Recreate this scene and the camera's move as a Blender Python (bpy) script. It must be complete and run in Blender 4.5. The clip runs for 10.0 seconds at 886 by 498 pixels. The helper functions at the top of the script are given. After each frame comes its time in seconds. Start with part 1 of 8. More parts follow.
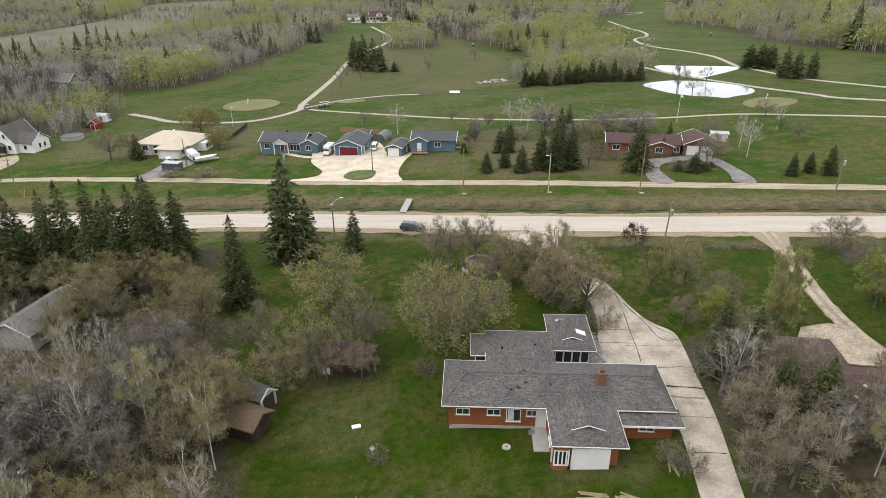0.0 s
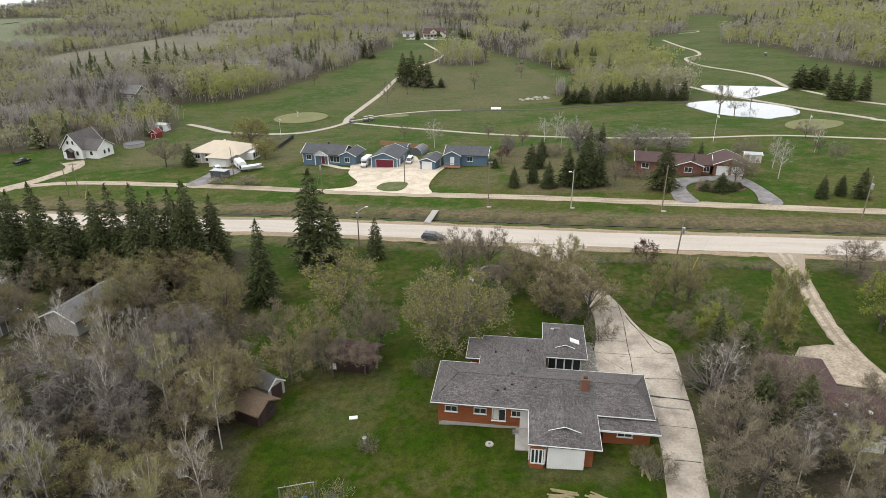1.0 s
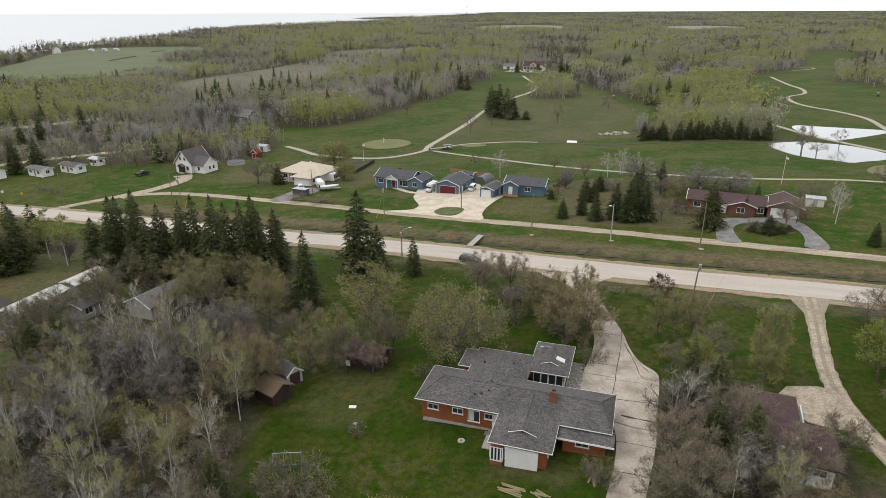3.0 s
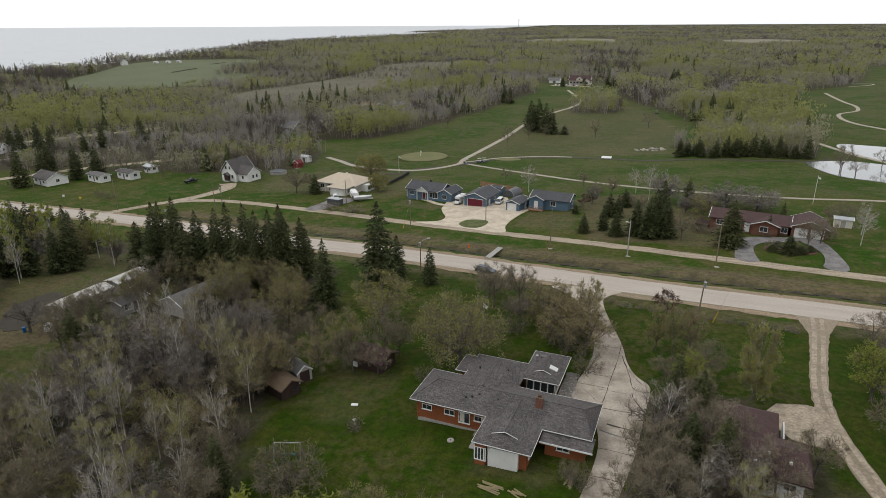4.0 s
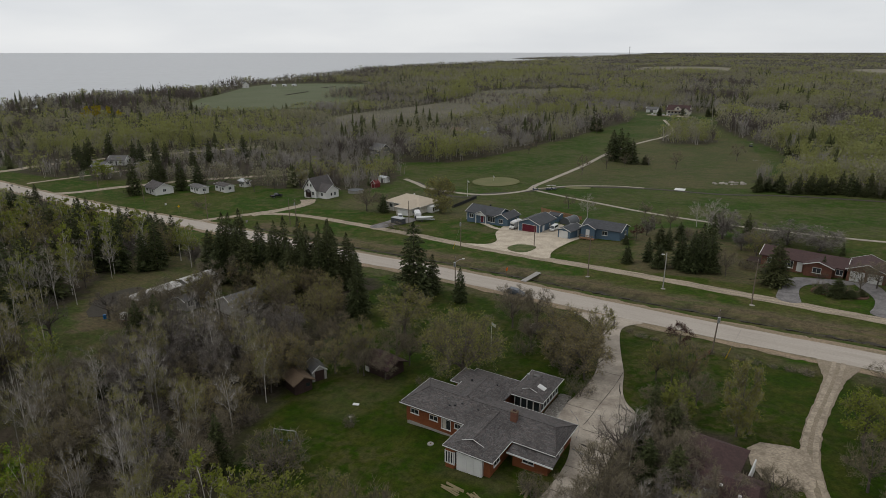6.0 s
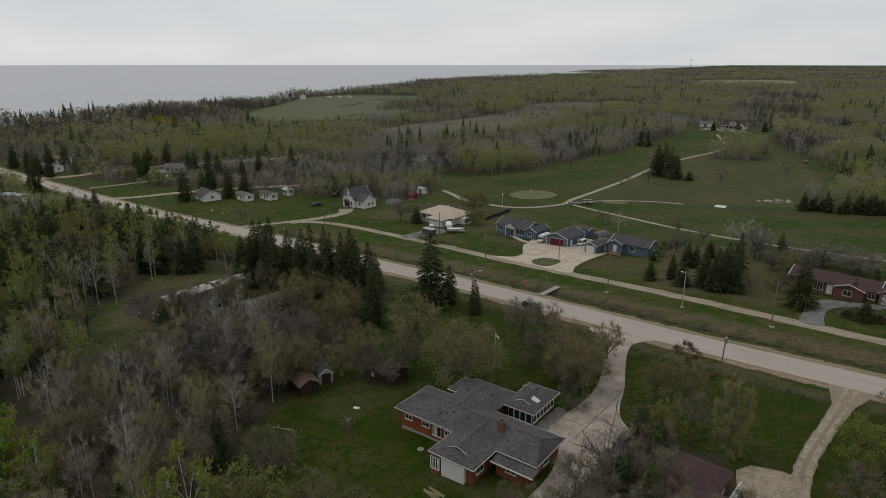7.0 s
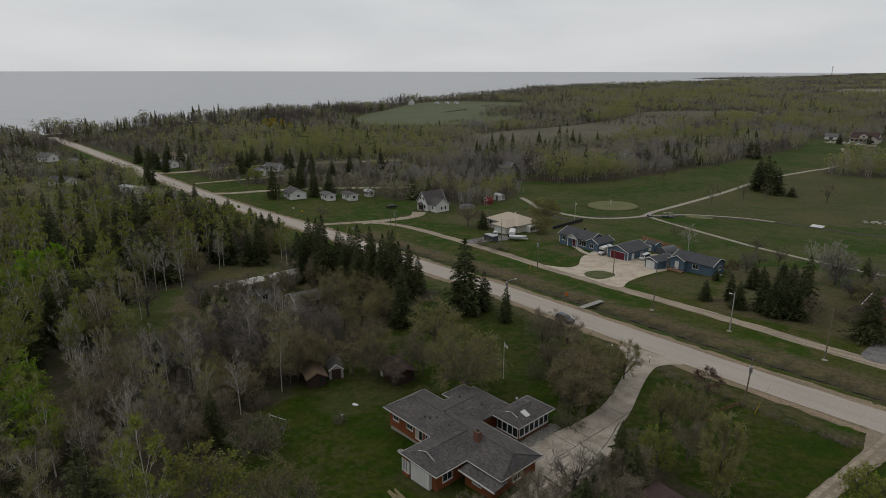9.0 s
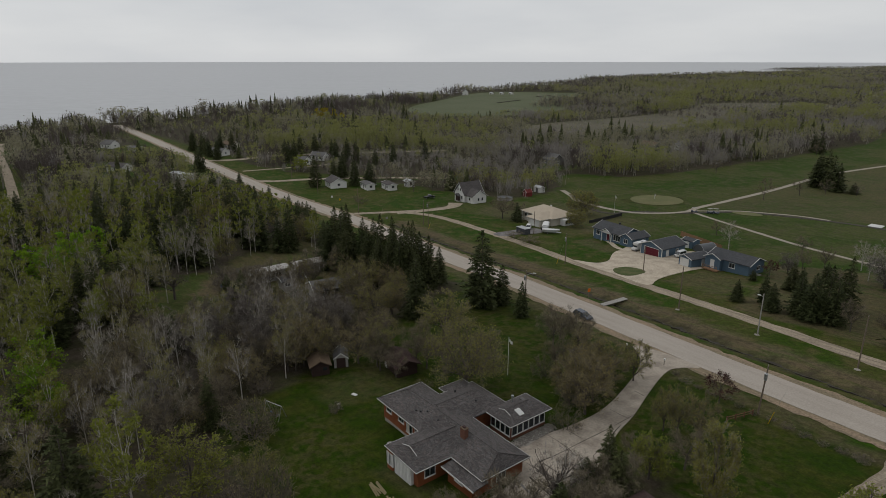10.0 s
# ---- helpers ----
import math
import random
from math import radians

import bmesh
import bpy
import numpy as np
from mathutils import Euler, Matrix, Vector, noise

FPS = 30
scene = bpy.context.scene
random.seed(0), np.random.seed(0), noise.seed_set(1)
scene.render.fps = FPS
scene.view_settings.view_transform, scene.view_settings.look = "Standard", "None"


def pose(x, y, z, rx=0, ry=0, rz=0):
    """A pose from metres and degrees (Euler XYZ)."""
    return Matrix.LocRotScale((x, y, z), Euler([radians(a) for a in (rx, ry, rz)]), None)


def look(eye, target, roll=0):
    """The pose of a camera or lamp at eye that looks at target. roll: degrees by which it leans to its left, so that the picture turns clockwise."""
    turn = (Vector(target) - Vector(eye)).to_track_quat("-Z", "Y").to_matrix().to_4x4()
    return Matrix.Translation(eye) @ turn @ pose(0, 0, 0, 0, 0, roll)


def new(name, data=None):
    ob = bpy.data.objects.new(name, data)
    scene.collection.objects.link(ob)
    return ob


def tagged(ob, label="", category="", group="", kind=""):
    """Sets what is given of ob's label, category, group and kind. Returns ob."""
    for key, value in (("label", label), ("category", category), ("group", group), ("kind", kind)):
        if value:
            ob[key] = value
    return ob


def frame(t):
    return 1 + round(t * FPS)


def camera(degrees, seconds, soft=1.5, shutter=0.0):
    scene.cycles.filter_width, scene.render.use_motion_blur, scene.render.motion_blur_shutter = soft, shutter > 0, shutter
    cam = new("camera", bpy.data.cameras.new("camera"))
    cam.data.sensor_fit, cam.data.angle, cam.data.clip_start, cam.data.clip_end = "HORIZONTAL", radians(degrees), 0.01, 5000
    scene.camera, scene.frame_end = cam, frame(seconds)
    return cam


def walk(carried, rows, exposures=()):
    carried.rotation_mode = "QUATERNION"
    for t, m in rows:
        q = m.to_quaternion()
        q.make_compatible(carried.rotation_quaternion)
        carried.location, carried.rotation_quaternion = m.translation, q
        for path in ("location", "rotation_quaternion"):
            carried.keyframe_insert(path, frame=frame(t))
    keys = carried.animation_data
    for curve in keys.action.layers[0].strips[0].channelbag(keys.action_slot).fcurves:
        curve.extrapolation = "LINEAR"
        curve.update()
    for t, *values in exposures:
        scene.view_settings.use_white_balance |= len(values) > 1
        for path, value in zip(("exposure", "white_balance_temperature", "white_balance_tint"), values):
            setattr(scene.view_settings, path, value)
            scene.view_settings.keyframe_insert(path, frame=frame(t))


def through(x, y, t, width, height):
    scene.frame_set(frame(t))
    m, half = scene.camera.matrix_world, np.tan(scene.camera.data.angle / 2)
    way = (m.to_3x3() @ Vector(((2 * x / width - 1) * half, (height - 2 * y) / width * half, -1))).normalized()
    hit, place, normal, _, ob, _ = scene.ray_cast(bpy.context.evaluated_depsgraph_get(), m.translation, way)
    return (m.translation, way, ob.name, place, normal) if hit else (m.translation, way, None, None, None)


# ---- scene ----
cam = camera(71.2, 10.0, soft=0.7)
PATH = [
    (0, (-5.177, 3.529, 41.828), (-4.978, 5.33, 40.98), -0.2),
    (0.5, (-2.555, 1.236, 42.236), (-2.44, 3.055, 41.413), -0.3),
    (1, (0.11, -0.953, 42.771), (0.145, 0.878, 41.967), -0.3),
    (1.5, (2.958, -3.108, 43.32), (2.911, -1.267, 42.538), -0.3),
    (2, (5.942, -5.117, 43.838), (5.815, -3.272, 43.079), -0.4),
    (2.5, (8.995, -6.937, 44.325), (8.788, -5.09, 43.586), -0.3),
    (4, (18.811, -11.811, 46.464), (18.373, -9.984, 45.779), -0.3),
    (4.5, (22.133, -12.887, 46.882), (21.621, -11.072, 46.215), -0.3),
    (5, (25.643, -13.599, 47.227), (25.054, -11.801, 46.579), -0.2),
    (5.5, (29.298, -13.848, 47.517), (28.631, -12.071, 46.887), -0.1),
    (7, (40.676, -12.634, 48.571), (39.773, -10.945, 47.994), 0.0),
    (7.5, (44.228, -11.341, 48.687), (43.249, -9.691, 48.125), 0.0),
    (8, (47.585, -9.448, 48.623), (46.529, -7.841, 48.074), 0.0),
    (8.5, (50.599, -7.04, 48.487), (49.47, -5.483, 47.939), 0.1),
    (9, (53.243, -4.308, 48.318), (52.048, -2.804, 47.76), 0.1),
    (9.5, (55.716, -1.243, 48.064), (54.456, 0.201, 47.493), 0.0),
    (10, (57.965, 2.046, 47.888), (56.643, 3.427, 47.303), -0.0),
]
EXPOSURES = [(0.0, 1.6), (1.5, 1.55), (2.5, 1.4), (4.0, 0.80), (4.5, 0.62), (5.5, 0.37), (7.5, 0.02), (10.0, -0.04)]
walk(cam, [(t, look(eye, target, roll)) for t, eye, target, roll in PATH], EXPOSURES)

# ---- world and sun: a bright, even overcast ----
world = bpy.data.worlds.new("overcast")
scene.world = world
world.use_nodes = True
wn, wl = world.node_tree.nodes, world.node_tree.links
wn.clear()
w_out = wn.new("ShaderNodeOutputWorld")
w_bg = wn.new("ShaderNodeBackground")
w_sky = wn.new("ShaderNodeTexSky")
w_sky.sky_type = "NISHITA"
w_sky.sun_disc = False
w_sky.sun_elevation = radians(48)
w_sky.sun_rotation = radians(-70)
w_hsv = wn.new("ShaderNodeHueSaturation")
w_hsv.inputs["Saturation"].default_value = 0.25
w_tc = wn.new("ShaderNodeTexCoord")
w_map = wn.new("ShaderNodeMapping")
w_map.inputs["Scale"].default_value = (1.5, 1.5, 7.0)
w_noise = wn.new("ShaderNodeTexNoise")
w_noise.inputs["Scale"].default_value = 1.6
w_noise.inputs["Detail"].default_value = 5.0
w_ramp = wn.new("ShaderNodeValToRGB")
w_ramp.color_ramp.elements[0].position, w_ramp.color_ramp.elements[0].color = 0.3, (0.56, 0.58, 0.605, 1)
w_ramp.color_ramp.elements[1].position, w_ramp.color_ramp.elements[1].color = 0.72, (0.70, 0.71, 0.715, 1)
w_mul = wn.new("ShaderNodeVectorMath")
w_mul.operation = "SCALE"
w_mul.inputs["Scale"].default_value = 10.0
w_mix = wn.new("ShaderNodeMix")
w_mix.data_type = "RGBA"
w_mix.inputs["Factor"].default_value = 0.93
wl.new(w_tc.outputs["Generated"], w_map.inputs["Vector"])
wl.new(w_map.outputs["Vector"], w_noise.inputs["Vector"])
wl.new(w_noise.outputs["Fac"], w_ramp.inputs["Fac"])
wl.new(w_ramp.outputs["Color"], w_mul.inputs[0])
wl.new(w_sky.outputs["Color"], w_hsv.inputs["Color"])
wl.new(w_hsv.outputs["Color"], w_mix.inputs["A"])
wl.new(w_mul.outputs["Vector"], w_mix.inputs["B"])
wl.new(w_mix.outputs["Result"], w_bg.inputs["Color"])
w_bg.inputs["Strength"].default_value = 0.1
wl.new(w_bg.outputs["Background"], w_out.inputs["Surface"])

sun = new("sun", bpy.data.lights.new("sun", "SUN"))
sun.data.energy, sun.data.angle, sun.data.color = 0.55, radians(25), (1.0, 0.97, 0.92)
sun.matrix_world = look((-60, -20, 80), (0, 0, 0))


# ---- materials ----
def material(name, color, rough=0.8, metal=0.0, vary=0.12, scale=2.0, fine=20.0, bump=0.2, second=None, amount=0.4,
             random_value=0.0, random_hue=0.0, coords="Object", spec=0.3, streak=None):
    """A surface with large stains, fine grain and relief; second is the colour of the stains."""
    m = bpy.data.materials.new(name)
    m.use_nodes = True
    nt = m.node_tree
    nodes, links = nt.nodes, nt.links
    b = nodes["Principled BSDF"]
    b.inputs["Roughness"].default_value, b.inputs["Metallic"].default_value = rough, metal
    b.inputs["Specular IOR Level"].default_value = spec
    tc = nodes.new("ShaderNodeTexCoord")
    big = nodes.new("ShaderNodeTexNoise")
    big.inputs["Scale"].default_value, big.inputs["Detail"].default_value = scale, 4.0
    small = nodes.new("ShaderNodeTexNoise")
    small.inputs["Scale"].default_value, small.inputs["Detail"].default_value = fine, 3.0
    if streak is None:
        links.new(tc.outputs[coords], big.inputs["Vector"])
    else:
        lie = nodes.new("ShaderNodeMapping")
        lie.vector_type = "TEXTURE"
        lie.inputs["Rotation"].default_value = (0, 0, radians(streak))
        lie.inputs["Scale"].default_value = (14.0, 1.0, 1.0)
        links.new(tc.outputs[coords], lie.inputs["Vector"])
        links.new(lie.outputs["Vector"], big.inputs["Vector"])
    links.new(tc.outputs[coords], small.inputs["Vector"])
    ramp = nodes.new("ShaderNodeMapRange")
    ramp.inputs["From Min"].default_value, ramp.inputs["From Max"].default_value = 0.4, 0.68
    ramp.inputs["To Max"].default_value = amount
    links.new(big.outputs["Fac"], ramp.inputs["Value"])
    mix = nodes.new("ShaderNodeMix")
    mix.data_type = "RGBA"
    mix.inputs["A"].default_value = (*color, 1)
    mix.inputs["B"].default_value = (*(second or tuple(c * 0.65 for c in color)), 1)
    links.new(ramp.outputs["Result"], mix.inputs["Factor"])
    hsv = nodes.new("ShaderNodeHueSaturation")
    grain = nodes.new("ShaderNodeMapRange")
    grain.inputs["From Min"].default_value, grain.inputs["From Max"].default_value = 0.3, 0.7
    grain.inputs["To Min"].default_value, grain.inputs["To Max"].default_value = 1 - vary, 1 + vary
    links.new(small.outputs["Fac"], grain.inputs["Value"])
    value = grain.outputs["Result"]
    if random_value or random_hue:
        info = nodes.new("ShaderNodeObjectInfo")
        rv = nodes.new("ShaderNodeMapRange")
        rv.inputs["To Min"].default_value, rv.inputs["To Max"].default_value = 1 - random_value, 1 + random_value
        links.new(info.outputs["Random"], rv.inputs["Value"])
        times = nodes.new("ShaderNodeMath")
        times.operation = "MULTIPLY"
        links.new(value, times.inputs[0])
        links.new(rv.outputs["Result"], times.inputs[1])
        value = times.outputs["Value"]
        wn1 = nodes.new("ShaderNodeTexWhiteNoise")
        wn1.noise_dimensions = "1D"
        links.new(info.outputs["Random"], wn1.inputs["W"])
        rh = nodes.new("ShaderNodeMapRange")
        rh.inputs["To Min"].default_value, rh.inputs["To Max"].default_value = 0.5 - random_hue, 0.5 + random_hue
        links.new(wn1.outputs["Value"], rh.inputs["Value"])
        links.new(rh.outputs["Result"], hsv.inputs["Hue"])
    links.new(value, hsv.inputs["Value"])
    links.new(mix.outputs["Result"], hsv.inputs["Color"])
    links.new(hsv.outputs["Color"], b.inputs["Base Color"])
    if bump:
        bp = nodes.new("ShaderNodeBump")
        bp.inputs["Strength"].default_value, bp.inputs["Distance"].default_value = bump, 0.05
        links.new(small.outputs["Fac"], bp.inputs["Height"])
        links.new(bp.outputs["Normal"], b.inputs["Normal"])
    return m


def foliage(name, color, second, scale=0.06, spread=0.45, through=0.25):
    """Leaves, needles or twigs: each leaf and each tree differs a little, with drifts of colour across a wood."""
    m = bpy.data.materials.new(name)
    m.use_nodes = True
    nt = m.node_tree
    nodes, links = nt.nodes, nt.links
    b = nodes["Principled BSDF"]
    b.inputs["Roughness"].default_value = 0.75
    b.inputs["Specular IOR Level"].default_value = 0.15
    geo = nodes.new("ShaderNodeNewGeometry")
    info = nodes.new("ShaderNodeObjectInfo")
    drift = nodes.new("ShaderNodeTexNoise")
    drift.inputs["Scale"].default_value, drift.inputs["Detail"].default_value = scale, 3.0
    links.new(geo.outputs["Position"], drift.inputs["Vector"])
    add = nodes.new("ShaderNodeMath")
    add.operation = "MULTIPLY_ADD"
    add.inputs[1].default_value = 0.5
    links.new(info.outputs["Random"], add.inputs[0])
    links.new(drift.outputs["Fac"], add.inputs[2])
    ramp = nodes.new("ShaderNodeMapRange")
    ramp.inputs["From Min"].default_value, ramp.inputs["From Max"].default_value = 0.45, 1.05
    links.new(add.outputs["Value"], ramp.inputs["Value"])
    mix = nodes.new("ShaderNodeMix")
    mix.data_type = "RGBA"
    mix.inputs["A"].default_value, mix.inputs["B"].default_value = (*color, 1), (*second, 1)
    links.new(ramp.outputs["Result"], mix.inputs["Factor"])
    hsv = nodes.new("ShaderNodeHueSaturation")
    isl = nodes.new("ShaderNodeMapRange")
    isl.inputs["To Min"].default_value, isl.inputs["To Max"].default_value = 1 - spread, 1 + spread
    links.new(geo.outputs["Random Per Island"], isl.inputs["Value"])
    links.new(isl.outputs["Result"], hsv.inputs["Value"])
    links.new(mix.outputs["Result"], hsv.inputs["Color"])
    links.new(hsv.outputs["Color"], b.inputs["Base Color"])
    if through:
        tr = nodes.new("ShaderNodeBsdfTranslucent")
        links.new(hsv.outputs["Color"], tr.inputs["Color"])
        ms = nodes.new("ShaderNodeMixShader")
        ms.inputs["Fac"].default_value = through
        links.new(b.outputs["BSDF"], ms.inputs[1])
        links.new(tr.outputs["BSDF"], ms.inputs[2])
        links.new(ms.outputs["Shader"], nodes["Material Output"].inputs["Surface"])
    return m


M_BARK = material("bark", (0.091, 0.077, 0.066), 0.9, scale=1.5, fine=25, bump=0.4, random_value=0.25)
M_BIRCH = material("birch_bark", (0.46, 0.43, 0.39), 0.8, scale=2.5, fine=12, second=(0.11, 0.10, 0.09), amount=0.7)
M_TWIG = foliage("bare_twigs", (0.128, 0.106, 0.072), (0.17, 0.145, 0.102), spread=0.3, through=0.0)
M_TWIG_PALE = foliage("pale_twigs", (0.25, 0.225, 0.19), (0.20, 0.18, 0.145), spread=0.3, through=0.0)
M_BUD = foliage("budding_leaves", (0.222, 0.217, 0.050), (0.19, 0.175, 0.055), spread=0.3, through=0.35)
M_GREEN = foliage("spring_leaves", (0.192, 0.224, 0.030), (0.178, 0.190, 0.038), spread=0.3, through=0.4)
M_LIME = foliage("lime_leaves", (0.14, 0.26, 0.016), (0.17, 0.24, 0.02), spread=0.3, through=0.45)
M_OCHRE = foliage("ochre_catkins", (0.245, 0.20, 0.075), (0.215, 0.18, 0.07), spread=0.3, through=0.35)
M_BUDDUST = foliage("first_buds", (0.19, 0.17, 0.09), (0.17, 0.14, 0.09), spread=0.3, through=0.3)
M_MAROON = foliage("maroon_leaves", (0.07, 0.015, 0.017), (0.049, 0.014, 0.014))
M_NEEDLE = foliage("spruce_needles", (0.048, 0.060, 0.022), (0.066, 0.072, 0.028), spread=0.45, through=0.1)
M_TAM = foliage("grey_larch_twigs", (0.155, 0.138, 0.122), (0.125, 0.108, 0.092), spread=0.35, through=0.0)
M_YELLOW = foliage("yellow_willow_leaves", (0.294, 0.231, 0.014), (0.231, 0.196, 0.014))

M_ASPHALT = material("worn_asphalt", (0.355, 0.315, 0.272), 0.9, scale=0.8, fine=4, vary=0.10, bump=0.2, second=(0.295, 0.258, 0.218), amount=0.7, streak=-15.5)
M_SHOULDER = material("gravel_shoulder", (0.23, 0.17, 0.115), 0.95, scale=0.9, fine=3, vary=0.3, bump=0.5, second=(0.13, 0.115, 0.07), amount=0.9, streak=-15.5)
M_GRAVEL = material("pale_gravel", (0.31, 0.255, 0.19), 0.95, scale=1.4, fine=3.5, vary=0.25, bump=0.4, second=(0.17, 0.14, 0.10), amount=0.9, streak=-16)
M_TRACK = material("track_gravel", (0.31, 0.258, 0.195), 0.95, scale=0.8, fine=3.5, vary=0.25, bump=0.4, second=(0.19, 0.155, 0.115), amount=0.9)
M_PADGRAVEL = material("limestone_gravel", (0.45, 0.385, 0.302), 0.95, scale=0.35, fine=2.2, vary=0.16, bump=0.3, second=(0.285, 0.24, 0.185), amount=0.7)
M_CONCRETE = material("weathered_concrete", (0.34, 0.296, 0.243), 0.9, scale=0.45, fine=4, vary=0.16, bump=0.3, second=(0.205, 0.172, 0.14), amount=0.9)
M_DARKDRIVE = material("grey_crushed_stone", (0.175, 0.165, 0.16), 0.95, scale=0.5, fine=2.5, vary=0.2, bump=0.3, second=(0.11, 0.10, 0.10), amount=0.9)
M_CART = material("cart_path_gravel", (0.30, 0.265, 0.215), 0.95, scale=0.3, fine=6, vary=0.12, bump=0.2)
M_CREEK = material("dark_ditch_soil", (0.042, 0.036, 0.027), 0.9, scale=0.6, fine=6)
M_WHITE = material("white_paint", (0.60, 0.595, 0.575), 0.6, scale=0.8, vary=0.04, amount=0.2, bump=0.05)
M_CREAM = material("cream_panel", (0.50, 0.465, 0.40), 0.6, scale=0.8, vary=0.05, amount=0.25, bump=0.05)
M_SIDING_RUST = material("rust_stained_wood_siding", (0.189, 0.062, 0.022), 0.75, scale=1.2, fine=18, vary=0.15, second=(0.133, 0.038, 0.014))
M_FOUND = material("concrete_foundation", (0.294, 0.28, 0.252), 0.9, scale=1.2, fine=12)
M_SHINGLE = material("grey_asphalt_shingles", (0.080, 0.073, 0.071), 0.92, scale=0.35, fine=8, vary=0.5, bump=0.6, second=(0.058, 0.053, 0.052), amount=0.8)


def shingle_tabs(m, strength):
    """Varies single tabs of a shingle roof, in courses that follow its height."""
    nodes, links = m.node_tree.nodes, m.node_tree.links
    b = nodes["Principled BSDF"]
    old = b.inputs["Base Color"].links[0].from_socket
    tc = nodes.new("ShaderNodeTexCoord")
    mp = nodes.new("ShaderNodeMapping")
    mp.inputs["Scale"].default_value = (2.6, 2.6, 17.0)
    cells = nodes.new("ShaderNodeTexVoronoi")
    cells.inputs["Scale"].default_value = 1.0
    links.new(tc.outputs["Object"], mp.inputs["Vector"])
    links.new(mp.outputs["Vector"], cells.inputs["Vector"])
    sep = nodes.new("ShaderNodeSeparateColor")
    links.new(cells.outputs["Color"], sep.inputs["Color"])
    tone = nodes.new("ShaderNodeMapRange")
    tone.inputs["To Min"].default_value, tone.inputs["To Max"].default_value = 1 - strength, 1 + strength
    links.new(sep.outputs["Red"], tone.inputs["Value"])
    hue = nodes.new("ShaderNodeMapRange")
    hue.inputs["To Min"].default_value, hue.inputs["To Max"].default_value = 0.6, 1.7
    links.new(sep.outputs["Green"], hue.inputs["Value"])
    hsv = nodes.new("ShaderNodeHueSaturation")
    links.new(tone.outputs["Result"], hsv.inputs["Value"])
    links.new(hue.outputs["Result"], hsv.inputs["Saturation"])
    links.new(old, hsv.inputs["Color"])
    links.new(hsv.outputs["Color"], b.inputs["Base Color"])


shingle_tabs(M_SHINGLE, 0.28)
M_SHINGLE_DARK = material("slate_blue_shingles", (0.060, 0.062, 0.067), 0.9, scale=0.5, fine=3, vary=0.25, bump=0.4)
M_SHINGLE_RED = material("red_brown_shingles", (0.062, 0.036, 0.034), 0.92, scale=0.6, fine=5, vary=0.3, bump=0.5, second=(0.05, 0.03, 0.028), amount=0.8)
M_TAN_ROOF = material("cream_metal_roof", (0.40, 0.335, 0.255), 0.55, scale=0.5, fine=4, vary=0.05, amount=0.2, bump=0.1)
M_SHINGLE_BROWN = material("weathered_tan_shingles", (0.125, 0.088, 0.058), 0.92, scale=0.7, fine=6, vary=0.25, bump=0.4)
M_GREYROOF = material("mid_grey_shingles", (0.112, 0.108, 0.105), 0.9, scale=0.7, fine=5, vary=0.2, bump=0.4)
M_BLUE = material("blue_vinyl_siding", (0.075, 0.118, 0.162), 0.6, scale=0.8, fine=10, vary=0.07, amount=0.25, bump=0.1)
M_BRICK = material("red_brown_brick", (0.14, 0.063, 0.042), 0.9, scale=2, fine=14, vary=0.25, bump=0.3)
M_DARKWOOD = material("dark_brown_boards", (0.038, 0.022, 0.018), 0.85, scale=1.5, fine=15, vary=0.2)
M_REDDOOR = material("burgundy_door", (0.105, 0.01, 0.021), 0.5, scale=1, vary=0.06, amount=0.15, bump=0.05)
M_REDBARN = material("red_barn_paint", (0.13, 0.018, 0.016), 0.7, scale=1, vary=0.1)
M_CEDAR = material("new_cedar_boards", (0.24, 0.135, 0.075), 0.8, scale=1.5, fine=12, vary=0.15)
M_POLE = material("weathered_pole_wood", (0.155, 0.122, 0.092), 0.9, scale=1.2, fine=20, vary=0.15)
M_GREYWOOD = material("grey_weathered_boards", (0.294, 0.28, 0.259), 0.9, scale=1.2, fine=10, vary=0.15)
M_METAL = material("galvanised_metal", (0.385, 0.392, 0.399), 0.4, metal=0.8, scale=1.5, vary=0.06)
M_TARP = material("grey_tarpaulin", (0.085, 0.09, 0.096), 0.5, scale=1.0, vary=0.1)
M_BLACK = material("black_plastic", (0.02, 0.02, 0.022), 0.5, scale=2, vary=0.1)
M_CARBLACK = material("black_car_paint", (0.012, 0.013, 0.018), 0.2, scale=2, vary=0.05, bump=0, spec=0.6)
M_CARWHITE = material("white_car_paint", (0.52, 0.52, 0.51), 0.25, scale=1, vary=0.03, amount=0.1, bump=0, spec=0.5)
M_CARGREY = material("blue_grey_car_paint", (0.07, 0.08, 0.10), 0.25, metal=0.3, scale=1, vary=0.04, amount=0.1, bump=0, spec=0.5)
M_GLASS = material("dark_window_glass", (0.025, 0.03, 0.035), 0.06, scale=1, vary=0.02, amount=0.1, bump=0, spec=0.8)
M_STONE = material("field_stones", (0.252, 0.231, 0.203), 0.9, scale=1, fine=8, vary=0.2, random_value=0.3)
M_YELLOWP = material("yellow_sign_paint", (0.525, 0.35, 0.014), 0.5, scale=1, vary=0.04, amount=0.1, bump=0)
M_ORANGE = material("orange_sign_paint", (0.56, 0.126, 0.014), 0.5, scale=1, vary=0.04, amount=0.1, bump=0)
M_BLUEP = material("blue_plastic", (0.014, 0.112, 0.294), 0.4, scale=1, vary=0.04, amount=0.1, bump=0)
M_TERRA = material("red_mulch", (0.10, 0.052, 0.036), 0.95, scale=1, fine=8, vary=0.25)


